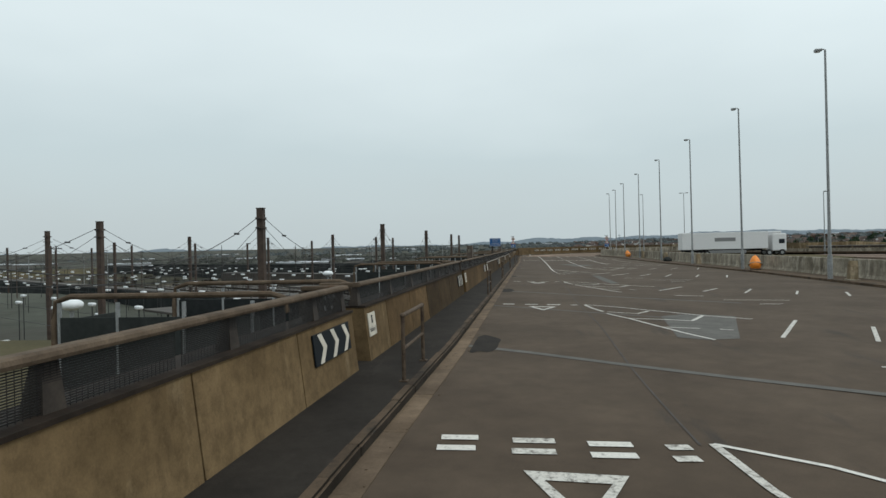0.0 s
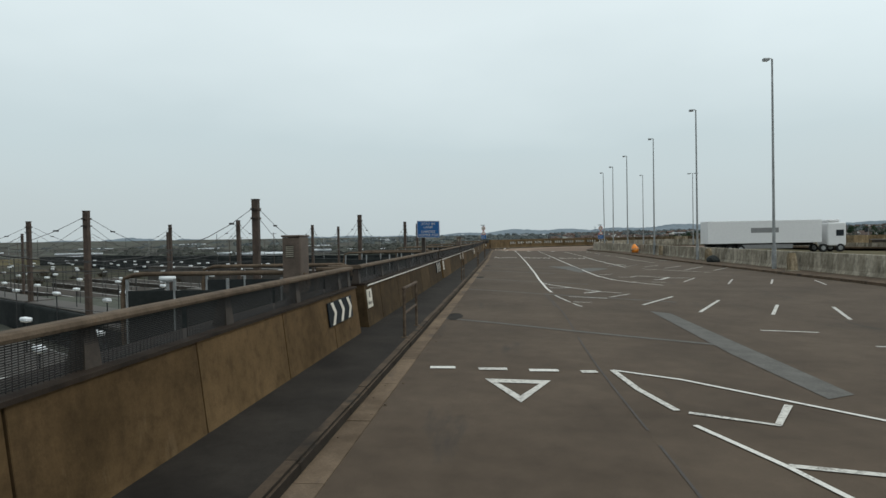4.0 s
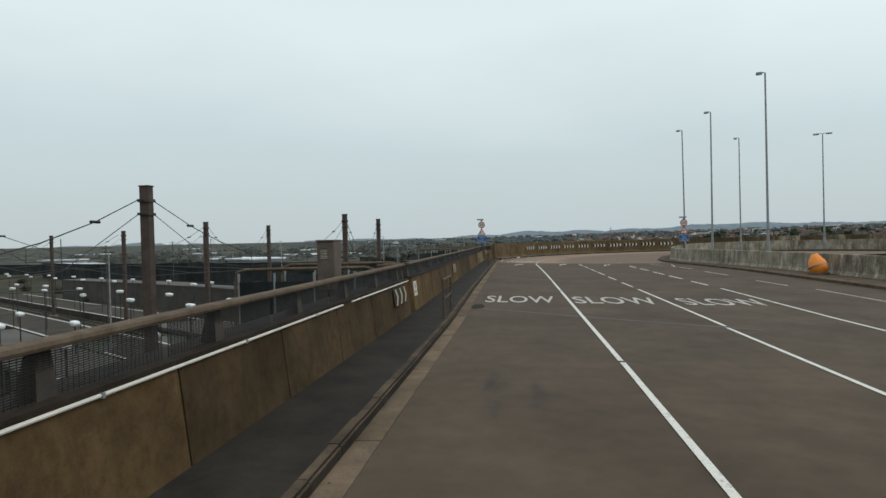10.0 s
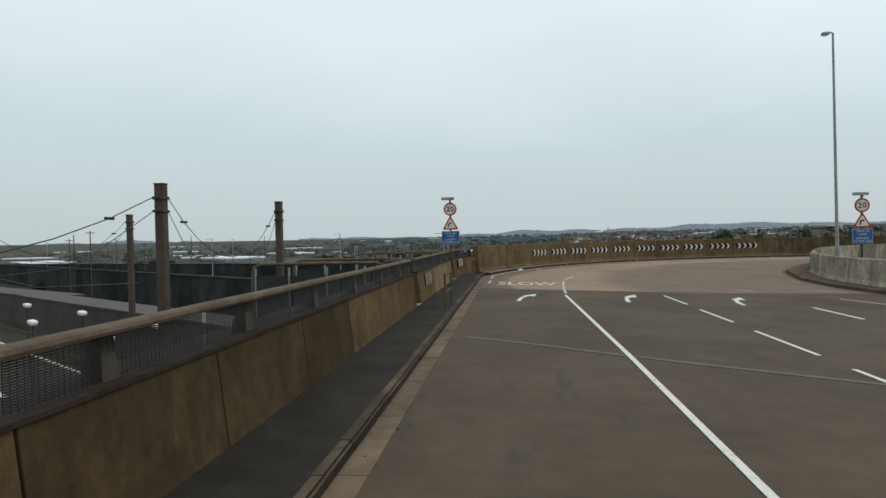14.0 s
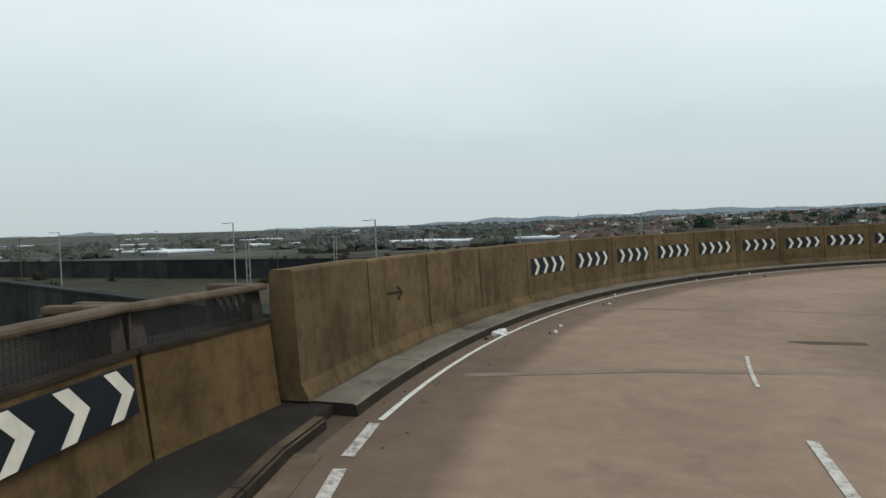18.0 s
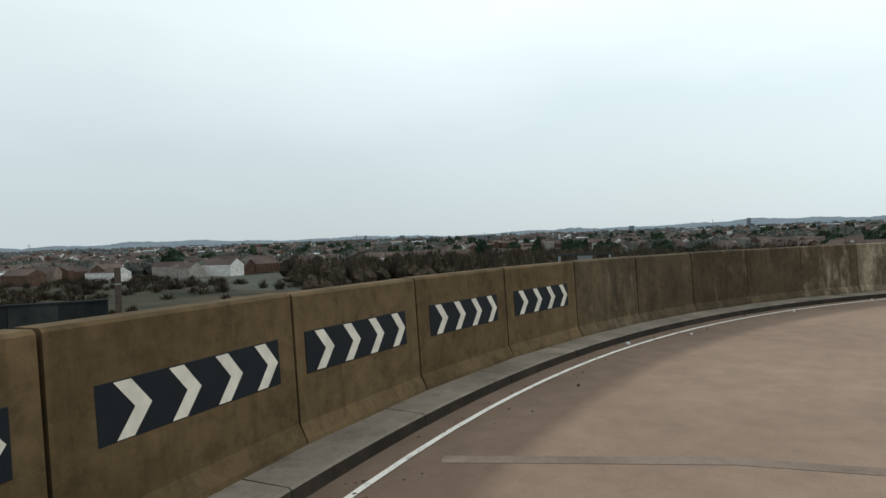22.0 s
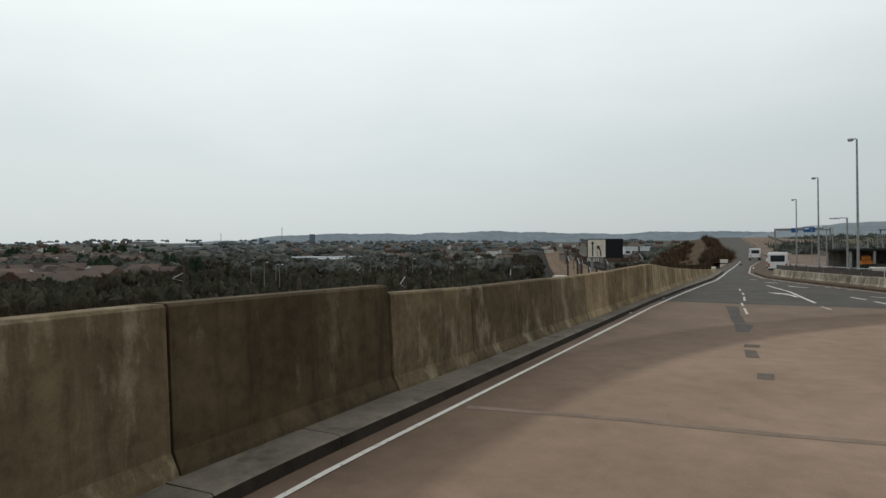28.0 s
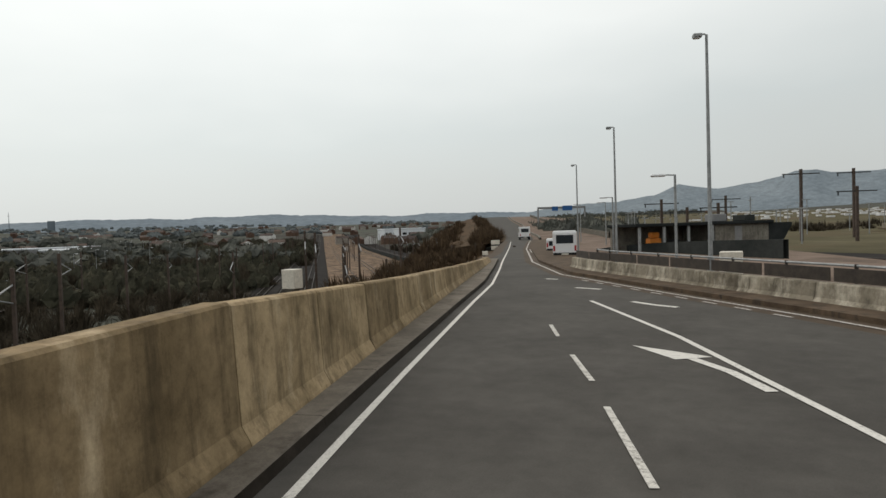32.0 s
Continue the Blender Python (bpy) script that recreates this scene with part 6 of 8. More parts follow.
def headspan(p, q, r=0.018, far=False):
    """Slack span wires between two masts, with droppers and insulators."""
    s = empty("headspan", label="sagging span wires between two catenary masts", category="overhead wires", group="headspan wires")
    a, b = Vector((p[0], p[1], 4.37)), Vector((q[0], q[1], 4.37))
    d = (b - a).normalized()
    up = sag(a + d * 0.6, b - d * 0.6, 2.9)
    part("span_wire", tube(bmesh.new(), up, r * 1.3, 4), M_WIRE, s)
    a2, b2 = a - Vector((0, 0, 0.6)), b - Vector((0, 0, 0.6))
    part("span_wire", tube(bmesh.new(), [a2 + d * 0.55, a2.lerp(b2, 0.18) - Vector((0, 0, 2.3)), a2.lerp(b2, 0.5) - Vector((0, 0, 2.7)), a2.lerp(b2, 0.82) - Vector((0, 0, 2.3)), b2 - d * 0.55], r * 1.1, 4), M_WIRE, s)
    if not far:
        for f in (0.18, 0.34, 0.5, 0.66, 0.82):
            t = a.lerp(b, f)
            z = 4.37 - 2.9 * 4 * f * (1 - f)
            part("dropper", tube(bmesh.new(), [(t.x, t.y, z), (t.x, t.y, 0.6)], r, 4), M_WIRE, s)
        for f in (0.06, 0.94):
            t = up[0].lerp(up[-1], f)
            k = 1 if f < 0.5 else 9
            part("insulator", tube(bmesh.new(), [up[k] - d * 0.25, up[k] + d * 0.25], 0.06, 8), M_DARKSTEEL, s)
    return s


ROWS = [(-16.4, [-22, 7.4, 36.7, 66.5, 95.4, 126.5, 140.4]), (-34.6, [-16, 14.4, 44.8, 74.7, 103.5, 134, 151]), (-56, [4, 34, 64, 94, 124, 150]), (-82, [20, 50, 80, 110, 140, 168]), (-112, [38, 68, 98, 128, 158]), (-150, [60, 92, 124, 156, 190]), (-195, [90, 124, 158, 192, 226])]
for k, (x, ys) in enumerate(ROWS):
    for y in ys:
        placed.add(mast(x + random.uniform(-0.3, 0.3) * (k > 1) - 0.6 * (y == 36.7), y, random.uniform(-0.25, 0.3) * (k > 1)))
    for y0, y1 in zip(ys, ys[1:]):
        placed.add(headspan((x - 0.6 * (y0 == 36.7), y0), (x - 0.6 * (y1 == 36.7), y1), 0.018 if k < 3 else 0.03, k > 2))
# contact lines over the tracks, along the platforms
for k, py in enumerate(PLAT_Y):
    c = empty("contact_line", label="contact wire strung over the tracks", category="overhead wires", group="contact lines")
    for n in (5.3, 9.3):
        a = along_u(-3.6, py + 0.2, 8, n)
        b = along_u(-3.6, py + 0.2, 260, n)
        part("catenary_wire", tube(bmesh.new(), [Vector((*a, 0.9)).lerp(Vector((*b, 0.9)), j / 24) - Vector((0, 0, 0.5 * (j % 2))) for j in range(25)], 0.02, 4), M_WIRE, c)
        part("contact_wire", tube(bmesh.new(), [(*a, -1.6), (*b, -1.6)], 0.018, 4), M_WIRE, c)

# signal and light poles farther out
for k in range(46):
    x, y = random.uniform(-260, -40), random.uniform(60, 330)
    p = empty("lighting_pole", x, y, 0, 0, label="thin grey pole in the distant yard", category="pole", group="yard poles")
    top = random.uniform(2.2, 4.6)
    part("pole", tube(bmesh.new(), [(0, 0, -9.5), (0, 0, top)], 0.11, 6, 0.07), M_MAST if k % 3 else M_GALV, p)
    part("cross_arm", boxes((-0.7, 0.7, -0.05, 0.05, top - 0.35, top - 0.25)), M_DARKSTEEL, p)

# ---- stair landings behind the parapet openings ----
def landing(y):
    s = empty("stair_landing", label="grey steel stair landing with curved handrails behind the parapet opening", category="staircase", group="stair landings")
    part("deck_plate", boxes((-7.2, -3.32, -0.6, 2.6, -0.12, 0.12)), M_FOOTWAY, s)
    for yy in (-0.62, 2.62):
        part("side_panel", boxes((-7.2, -3.9, yy - 0.02, yy + 0.02, 0.15, 1.25)), M_DARKWALL, s)
        rail = [(-3.45, yy, 1.30), (-3.5, yy, 1.52), (-3.7, yy, 1.58), (-7.0, yy, 1.58), (-7.25, yy, 1.5), (-7.3, yy, 1.2), (-7.3, yy, 0.0)]
        part("handrail", tube(bmesh.new(), rail, 0.045, 8), M_RAIL, s, "curved weathered handrail")
        for x in (-4.0, -5.1, -6.2, -7.2):
            part("rail_post", tube(bmesh.new(), [(x, yy, 0.0), (x, yy, 1.48)], 0.035, 6), M_GALV, s)
    part("back_panel", boxes((-7.24, -7.20, -0.6, 0.7, 0.15, 1.2)), M_DARKWALL, s)
    st = bmesh.new()
    for k in range(26):
        box(st, -7.5 - 0.3 * k, -7.2 - 0.3 * k, 0.8, 2.5, -0.35 - 0.32 * k, -0.05 - 0.32 * k)
    part("stair_flight", st, M_GREYWALL, s)
    part("support_column", boxes((-7.1, -6.7, 0.8, 1.2, -9.42, -0.12)), M_GREYWALL, s)
    return s


l0 = landing(0)
l0.matrix_basis = pose(-0.12, GAPS[0][0] - 0.6, 0)
on_deck.add(l0)
for g0, g1 in GAPS[1:]:
    on_deck.add(copy_thing(l0, pose(drift(g0) - 0.12, g0 - 0.6, 0)))
for x, y, z in ((-7.6, 29.4, 1.0), (-8.3, 12.2, 0.95), (-9.0, 46.5, 1.0)):
    o = empty("floodlight", x, y, 0, 30, label="white round floodlight on a bracket by a stair landing", category="lamp", group="floodlights")
    bm = bmesh.new()
    bmesh.ops.create_uvsphere(bm, u_segments=14, v_segments=8, radius=0.28, matrix=pose(0, 0, z) @ Matrix.Diagonal((1, 1, 0.55, 1)))
    part("lamp_bowl", bm, M_LAMPW, o, smooth=True)
    part("bracket", tube(bmesh.new(), [(0, 0, -9.4), (0, 0, z)], 0.05, 6), M_GALV, o)

# long dark retaining walls and concrete boxes at the far edge of the yard
def block(name, x, y, rz, l, w, z0, z1, mat, label, cat="wall"):
    b = empty(name, x, y, 0, rz, label=label, category=cat)
    n = max(1, int(l / 6))
    for k in range(n):
        part("wall_panel", boxes((k * l / n + 0.03, (k + 1) * l / n - 0.03, -w / 2, w / 2, z0, z1)), mat, b)
    part("coping", boxes((0, l, -w / 2 - 0.15, w / 2 + 0.15, z1 + 0.003, z1 + 0.25)), mat, b)
    return b


block("retaining_wall", -12, 168, 143, 250, 1.0, -9.6, -3.2, M_DARKWALL, "long dark retaining wall along the yard's far side")
block("retaining_wall", 30, 250, 160, 330, 1.0, -9.6, -4.6, M_DARKWALL, "long dark fence wall beyond the yard")
block("concrete_cutting", -22, 152, 146, 60, 4.0, -9.6, -4.9, M_ROOF, "grey concrete box wall at the yard's edge")
block("concrete_cutting", -64, 186, 150, 50, 5.0, -9.6, -5.0, M_ROOF, "grey concrete box wall at the yard's edge")

# lamps on thin poles outside the bend
def bent_lamp(x, y, top, rz, label):
    l = empty("street_lamp", x, y, 0, rz, label=label, category="street lamp", group="bend street lamps")
    part("column", tube(bmesh.new(), [(0, 0, -9.5), (0, 0, top)], 0.10, 8, 0.06), M_GALV, l)
    part("arm", tube(bmesh.new(), [(0, 0, top - 0.03), (-0.5, 0, top)], 0.035, 6), M_GALV, l)
    part("lantern", bevelled(-1.15, -0.45, -0.13, 0.13, top - 0.09, top + 0.06, 0.05, 1), M_LAMPW, l)
    return l


bent_lamp(-11.1, 185.4, 3.1, 10, "thin grey lamp with a level arm below the bend")
bent_lamp(-28.4, 197.7, 3.5, 10, "thin grey lamp with a level arm below the bend")
placed.add(bent_lamp(9.7, 169.2, 2.67, -18, "thin grey lamp with a level arm beyond the bend barrier"))
bent_lamp(-52, 205, 3.2, 14, "thin grey lamp with a level arm below the bend")
p = empty("timber_post", 36, 272, 0, 10, label="dark brown post standing in the field", category="post")
part("post", boxes((-0.45, 0.45, -0.3, 0.3, -9.6, -0.4)), M_MAST, p)
part("band", boxes((-0.5, 0.5, -0.35, 0.35, -3.4, -3.2)), M_GALV, p)
for x, y in ((-19, 203), (-9.7, 218.8), (-24, 190), (2, 214)):
    p = empty("catenary_portal", x, y, 0, random.uniform(0, 30), label="grey lattice catenary post beyond the bend", category="mast", group="portal posts")
    for dx in (-0.16, 0.16):
        part("leg", boxes((dx - 0.05, dx + 0.05, -0.08, 0.08, -9.5, 1.7)), M_GALV, p)
    for k in range(10):
        part("lacing", tube(bmesh.new(), [(-0.16, 0, -7.5 + k * 0.9), (0.16, 0, -7.0 + k * 0.9)], 0.025, 4), M_GALV, p)
    part("cross_beam", boxes((-0.9, 0.9, -0.07, 0.07, 1.703, 1.85)), M_DARKSTEEL, p)
g = empty("sign_gantry", 62, 190, 0, -35, label="dark top bar of a sign frame peeping over the bend barrier", category="gantry")
part("crossbar", boxes((-3, 3, -0.1, 0.1, 0.35, 0.6)), M_DARKSTEEL, g)
for x in (-2.8, 2.8):
    part("leg", boxes((x - 0.1, x + 0.1, -0.1, 0.1, -9.5, 0.35)), M_GALV, g)
part("sign_back", boxes((-0.8, 0.8, -0.06, 0.06, -1.2, 0.345)), M_SIGNBK, g)

# pale curved embankment far across the yard
emb = bmesh.new()
sweep(emb, [(-205 - 70 * math.cos(a), 330 + 190 * math.sin(a)) for a in (-1.5 + 0.15 * k for k in range(15))], [(0, -9.6), (14, -5.2), (22, -3.4), (30, -3.4), (60, -9.6)])
tagged(part("embankment", emb, M_GRASS), "pale grassy curved embankment beyond the yard", "bank", kind="structure")

# ---- beyond the return road: hut, parked vehicles, lamps, masts ----
def gz(x, y):
    return ground_z(x, y)


verge = [RETURN_WALL[1], RETURN_WALL[3], RETURN_WALL[4], RETURN_WALL[5], (63.6, 79.0), (67.6, 69.0), (81.5, 20.5), (104, -50), (125, -112), (120, -120), (80, -30), (52, 40), (42, 85)]
tagged(part("service_yard", slab(verge, -1.3, -0.30), M_YARD), "brown gravel service yard beside the return road", "ground", kind="structure")
tagged(part("grass_bank", slab([(50, 90), (62, 60), (66, 30), (62, 6), (10, 6), (22.5, 60), (23, 95)], -1.5, -0.9), M_GRASS), "rough winter grass bank inside the loop", "ground", kind="structure")
tagged(part("service_path", ribbon([(48, 79), (40, 62), (30, 48), (22, 40)], 2.4, -0.88), M_GUTTER), "pale concrete path across the grass", "path", kind="structure")

hut = empty("service_building", 58.3, 64.6, -0.55, 0, label="low flat-roofed concrete service building with an open canopy bay", category="building")
HUT = pose(55.6, 58.5, -0.75, 0, 0, -149)
hut.matrix_basis = HUT
# local x runs along the front, y to the back
part("block_wall", boxes((0, 5.2, 0, 6, 0, 2.75)), M_GREYWALL, hut, "grey concrete block")
part("roof_slab", bevelled(-7.6, 5.5, -0.4, 6.4, 2.753, 3.05, 0.05, 1), M_DARKWALL, hut)
part("back_wall", boxes((-7.4, -0.02, 5.6, 6, 0, 2.75)), M_GREYWALL, hut)
for x in (-7.2, -4.9, -2.6, -0.3):
    part("canopy_post", boxes((x - 0.1, x + 0.1, -0.2, 0.0, 0, 2.75)), M_GALV, hut)
part("doorway", boxes((0.5, 1.1, -0.03, -0.003, 0.3, 1.2)), M_SIGNW, hut)
part("wall_stain", boxes((1.9, 2.6, -0.02, -0.003, 0.4, 2.6)), M_SIGNBK, hut)
part("roof_unit", bevelled(1, 2.4, 2, 3.4, 3.053, 3.75, 0.05, 1), M_SIGNBK, hut)
part("roof_unit", bevelled(3.6, 4.6, 1, 3, 3.053, 3.6, 0.05, 1), M_DARKWALL, hut)
bm = bmesh.new()
pr = [(5.22, 0.6), (6.6, 0.8), (7.7, 2.6), (7.7, 2.8), (5.22, 2.8)]
a = [bm.verts.new((x, 0.2, z)) for x, z in pr]
b = [bm.verts.new((x, 5.2, z)) for x, z in pr]
bm.faces.new(a[::-1])
bm.faces.new(b)
for k in range(5):
    bm.faces.new((a[k], a[(k + 1) % 5], b[(k + 1) % 5], b[k]))
part("bunker_end", bm, M_DARKWALL, hut)
om = empty("road_machine", label="orange machine parked under the canopy bay", category="machine")
om.matrix_basis = HUT @ pose(-5.0, 1.9, 0.45) @ Matrix.Diagonal((0.72, 0.8, 1, 1))
part("machine_body", bevelled(-0.8, 0.8, -0.6, 0.6, 0.35, 1.25, 0.2, 2), M_ORANGE, om)
part("machine_hood", bevelled(-0.5, 0.6, -0.5, 0.5, 1.253, 1.8, 0.2, 2), M_ORANGE, om)
for x in (-0.55, 0.55):
    part("wheel", tube(bmesh.new(), [(x, -0.62, 0.3), (x, -0.42, 0.3)], 0.3, 14), M_TYRE, om)
dr = tagged(part("cable_drum", tube(bmesh.new(), [(0, -0.5, 0.55), (0, 0.5, 0.55)], 0.55, 16), M_DARKSTEEL), "dark cable drum standing under the canopy bay", "drum")
dr.matrix_basis = HUT @ pose(-3.2, 1.6, 0.45)
tagged(part("service_box", bevelled(52.6, 53.5, 90.9, 91.5, -0.30, 0.95, 0.03, 1), M_SIGNW), "white service box beside a lamp column", "cabinet")


def vehicle(name, x, y, rz, l, w, h, body, label, cat, dz=0.006):
    """A boxy van: body, cab windows, wheels, lights, bumper."""
    v = empty(name, x, y, dz, rz, label=label, category=cat)
    bm = bmesh.new()
    prof = [(-l / 2, 0.45), (-l / 2, h * 0.95), (-l / 2 + 0.1, h), (l * 0.22, h), (l * 0.36, h * 0.62), (l * 0.5, h * 0.5), (l / 2, 0.45)]
    a = [bm.verts.new((px, -w / 2, pz)) for px, pz in prof]
    b = [bm.verts.new((px, w / 2, pz)) for px, pz in prof]
    bm.faces.new(a[::-1])
    bm.faces.new(b)
    for k in range(len(prof)):
        bm.faces.new((a[k], a[(k + 1) % 7], b[(k + 1) % 7], b[k]))
    bmesh.ops.bevel(bm, geom=bm.edges[:], offset=0.06, segments=2, affect="EDGES")
    part("body", bm, body, v)
    part("rear_window", boxes((-l / 2 - 0.012, -l / 2 - 0.002, -w * 0.36, w * 0.36, h * 0.58, h * 0.86)), M_GLASS, v)
    part("windscreen", boxes((l * 0.23, l * 0.24, -w * 0.4, w * 0.4, h * 0.66, h * 0.9)), M_GLASS, v)
    for s in (-1, 1):
        part("side_window", boxes((-l * 0.05, l * 0.2, s * (w / 2 + 0.004) - 0.004, s * (w / 2 + 0.004) + 0.004, h * 0.6, h * 0.86)), M_GLASS, v)
        part("tail_light", boxes((-l / 2 - 0.02, -l / 2 - 0.002, s * w * 0.44 - 0.07, s * w * 0.44 + 0.07, 0.75, 1.15)), M_SIGNR, v)
        for px in (-l * 0.3, l * 0.32):
            wh = part("wheel", tube(bmesh.new(), [(px, s * (w / 2 - 0.2), 0.33), (px, s * (w / 2 + 0.01), 0.33)], 0.33, 18), M_TYRE, v)
            part("rim", tube(bmesh.new(), [(px, s * (w / 2 + 0.012), 0.33), (px, s * (w / 2 + 0.02), 0.33)], 0.19, 14), M_GALV, wh)
    part("bumper", boxes((-l / 2 - 0.06, -l / 2 - 0.022, -w * 0.48, w * 0.48, 0.42, 0.62)), M_TYRE, v)
    part("number_plate", boxes((-l / 2 - 0.068, -l / 2 - 0.0615, -0.26, 0.26, 0.47, 0.57)), M_SIGNW, v)
    return v


placed.add(vehicle("white_van", 63.2, 74.0, -77, 3.8, 1.75, 2.25, M_VAN, "white panel van standing beside the return road", "van", -0.295))
placed.add(vehicle("parked_car", 66.2, 64.5, -77, 3.8, 1.65, 1.5, M_VAN, "small white car standing ahead of the van", "car", -0.295))
placed.add(vehicle("white_van", 86.6, 6.0, -70, 5.2, 2.0, 2.5, M_VAN, "white van far along the return road", "van", 0.07))

gan = empty("road_gantry", 128, -118, 2.6, 27, label="distant blue sign gantry over the return road", category="gantry")
part("beam", boxes((-9, 9, -0.3, 0.3, 6.6, 7.4)), M_SIGNBK, gan)
part("blue_panel", boxes((-4.0, -0.3, 0.32, 0.42, 5.9, 7.7)), M_SIGNB, gan)
part("blue_panel", boxes((1.4, 3.6, 0.32, 0.42, 5.9, 7.5)), M_SIGNB, gan)
for x in (-8.8, 8.8):
    part("leg", boxes((x - 0.25, x + 0.25, -0.25, 0.25, -4.5, 6.6)), M_SIGNBK, gan)

rnd_m = random.Random(91)
small = street_lamp(10.35, "tall grey street lamp beside the return road", 0.55)
small.matrix_basis = pose(52.75, 93.95, -0.65, 0, 0, -165)
placed.add(small)
placed.add(copy_thing(small, pose(47.2, 105.9, -0.45, 0, 0, -165)))
for k in range(1, 3):
    placed.add(copy_thing(small, pose(52.75 + 6.08 * k, 93.95 - 16.7 * k, -0.65 - 0.7 * min(k, 2), 0, 0, -165)))
for x, y, t in ((55.6, 88.0, 4.6), (64, 62, 4.8), (71, 34, 5.4), (80, 14, 6)):
    bent_lamp(x, y, t, 200, "thin grey lamp with a level arm in the service yard")
for x, y, t in ((46.5, 14.8, 9.55), (38.3, 1.9, 10.1), (57.5, 22, 5.0), (62, 20, 4.6), (40, 20, 6.5), (58, -5, 7), (30, 10, 6), (66, 18, 6)):
    p = empty("catenary_mast", x, y, 0, 20, label="dark catenary mast with a cross-arm beyond the grass bank", category="mast", group="far masts")
    part("column", boxes((-0.17, 0.17, -0.17, 0.17, -2, t)), M_MAST, p)
    part("cross_arm", boxes((-2.6, 2.6, -0.08, 0.08, t - 0.75, t - 0.6)), M_DARKSTEEL, p)
    part("insulator", tube(bmesh.new(), [(2.4, 0, t - 0.75), (2.4, 0, t - 1.2)], 0.09, 8), M_DARKSTEEL, p)

for k in range(34):
    x, y, t = rnd_m.uniform(20, 84), rnd_m.uniform(-75, 28), rnd_m.uniform(3.0, 6.2)
    if x > 50 + (60 - y) * 0.42:
        continue
    p = empty("lighting_column", x, y, 0, rnd_m.uniform(0, 180), label="thin grey column with a crosspiece across the terminal", category="lamp post", group="terminal columns")
    part("column", tube(bmesh.new(), [(0, 0, -1.5), (0, 0, t)], 0.09, 6), M_GALV, p)
    part("crosspiece", boxes((-0.8, 0.8, -0.06, 0.06, t, t + 0.12)), M_GALV, p)
hedge = []
for k in range(240):
    x, y = rnd_m.uniform(-60, 78), rnd_m.uniform(-112, -40)
    if x < 45 + (60 - y) * 0.36:
        hedge.append((x, y, -0.9, rnd_m.uniform(1.2, 2.6), rnd_m.uniform(1.4, 3.4)))

# rails on top of the return road's inner barrier
rr = empty("barrier_railing", label="brown steel panel railing on the inner concrete barrier", category="railing")
rp = along(RETURN_WALL[1:], -0.27, 2.4)
part("rail_bar", tube(bmesh.new(), [(x, y, 1.06) for x, y in rp], 0.035, 6), M_GALV, rr, "thin pale top rail")
for (x, y), (x1, y1) in zip(rp, rp[1:]):
    d = math.hypot(x1 - x, y1 - y)
    part("infill_panel", boxes((0.06, d - 0.06, -0.012, 0.012, 0.66, 1.0)), M_POST, rr).matrix_basis = pose(x, y, 0, 0, 0, math.degrees(math.atan2(y1 - y, x1 - x)))
for x, y in rp:
    part("rail_post", boxes((x - 0.04, x + 0.04, y - 0.04, y + 0.04, 0.63, 1.1)), M_POST, rr)

# ---- railway, cutting and woods left of the return road ----
R143 = (math.sin(radians(143)), math.cos(radians(143)))
CUT = (math.sin(radians(144.6)), math.cos(radians(144.6)))


def cutting(s, off):
    """A place s metres along the cutting and off metres right of its middle line."""
    return 50.8 + CUT[0] * s + CUT[1] * off, 126.4 + CUT[1] * s - CUT[0] * off


def bed_z(x, y):
    return max(-9.2, ground_z(x, y) + 0.35)


def strip(o0, o1, lift, depth, s0=40, s1=900):
    """A bed or rail laid along the cutting, following the ground."""
    bm = bmesh.new()
    last = None
    for k in range(44):
        s = s0 + (s1 - s0) * (k / 43) ** 1.5
        mid = cutting(s, (o0 + o1) / 2)
        z = bed_z(*mid) + lift
        ring = [bm.verts.new((*cutting(s, o), z + d)) for o, d in ((o0, -depth), (o0, 0), (o1, 0), (o1, -depth))]
        if last:
            for a in range(3):
                bm.faces.new((last[a], last[a + 1], ring[a + 1], ring[a]))
        last = ring
    return bm


for o0, o1, mat, label in ((-13, 3.0, M_BALLAST, "dark ballast of the railway in the cutting"), (3.0, 31, M_BALLAST2, "brown sandy ballast of the sidings"), (31, 47, M_BALLAST, "dark ballast beyond the sidings")):
    placed.add(tagged(part("track_bed", strip(o0, o1, 0.0 if o0 != 3.0 else 0.3, 1.5), mat), label, "track bed", kind="structure"))
for o in (-10.5, -6.3, -1.5, 9.0, 16.5, 27.0, 34.5, 38.8):
    tr = empty("railway_track", label="rusty rails running away through the cutting", category="railway track", group="railway tracks", kind="structure")
    for d in (-0.72, 0.72):
        part("rail", strip(o + d - 0.06, o + d + 0.06, 0.16 if not 3 < o < 31 else 0.46, 0.2), M_STEELRAIL, tr)
    ties = bmesh.new()
    for k in range(90):
        s = 45 + 1.4 * k
        x, y = cutting(s, o)
        box(ties, -0.14, 0.14, -1.25, 1.25, -0.1, 0.06 if not 3 < o < 31 else 0.36, pose(x, y, bed_z(x, y), 0, 0, 90 - 144.6))
    part("sleepers", ties, M_WOOD, tr)
    placed.add(tr)
fence = strip(31.2, 31.6, 1.9, 2.2)
placed.add(tagged(part("cutting_fence", fence, M_DARKWALL), "long dark fence wall beside the sandy sidings", "fence", kind="structure"))
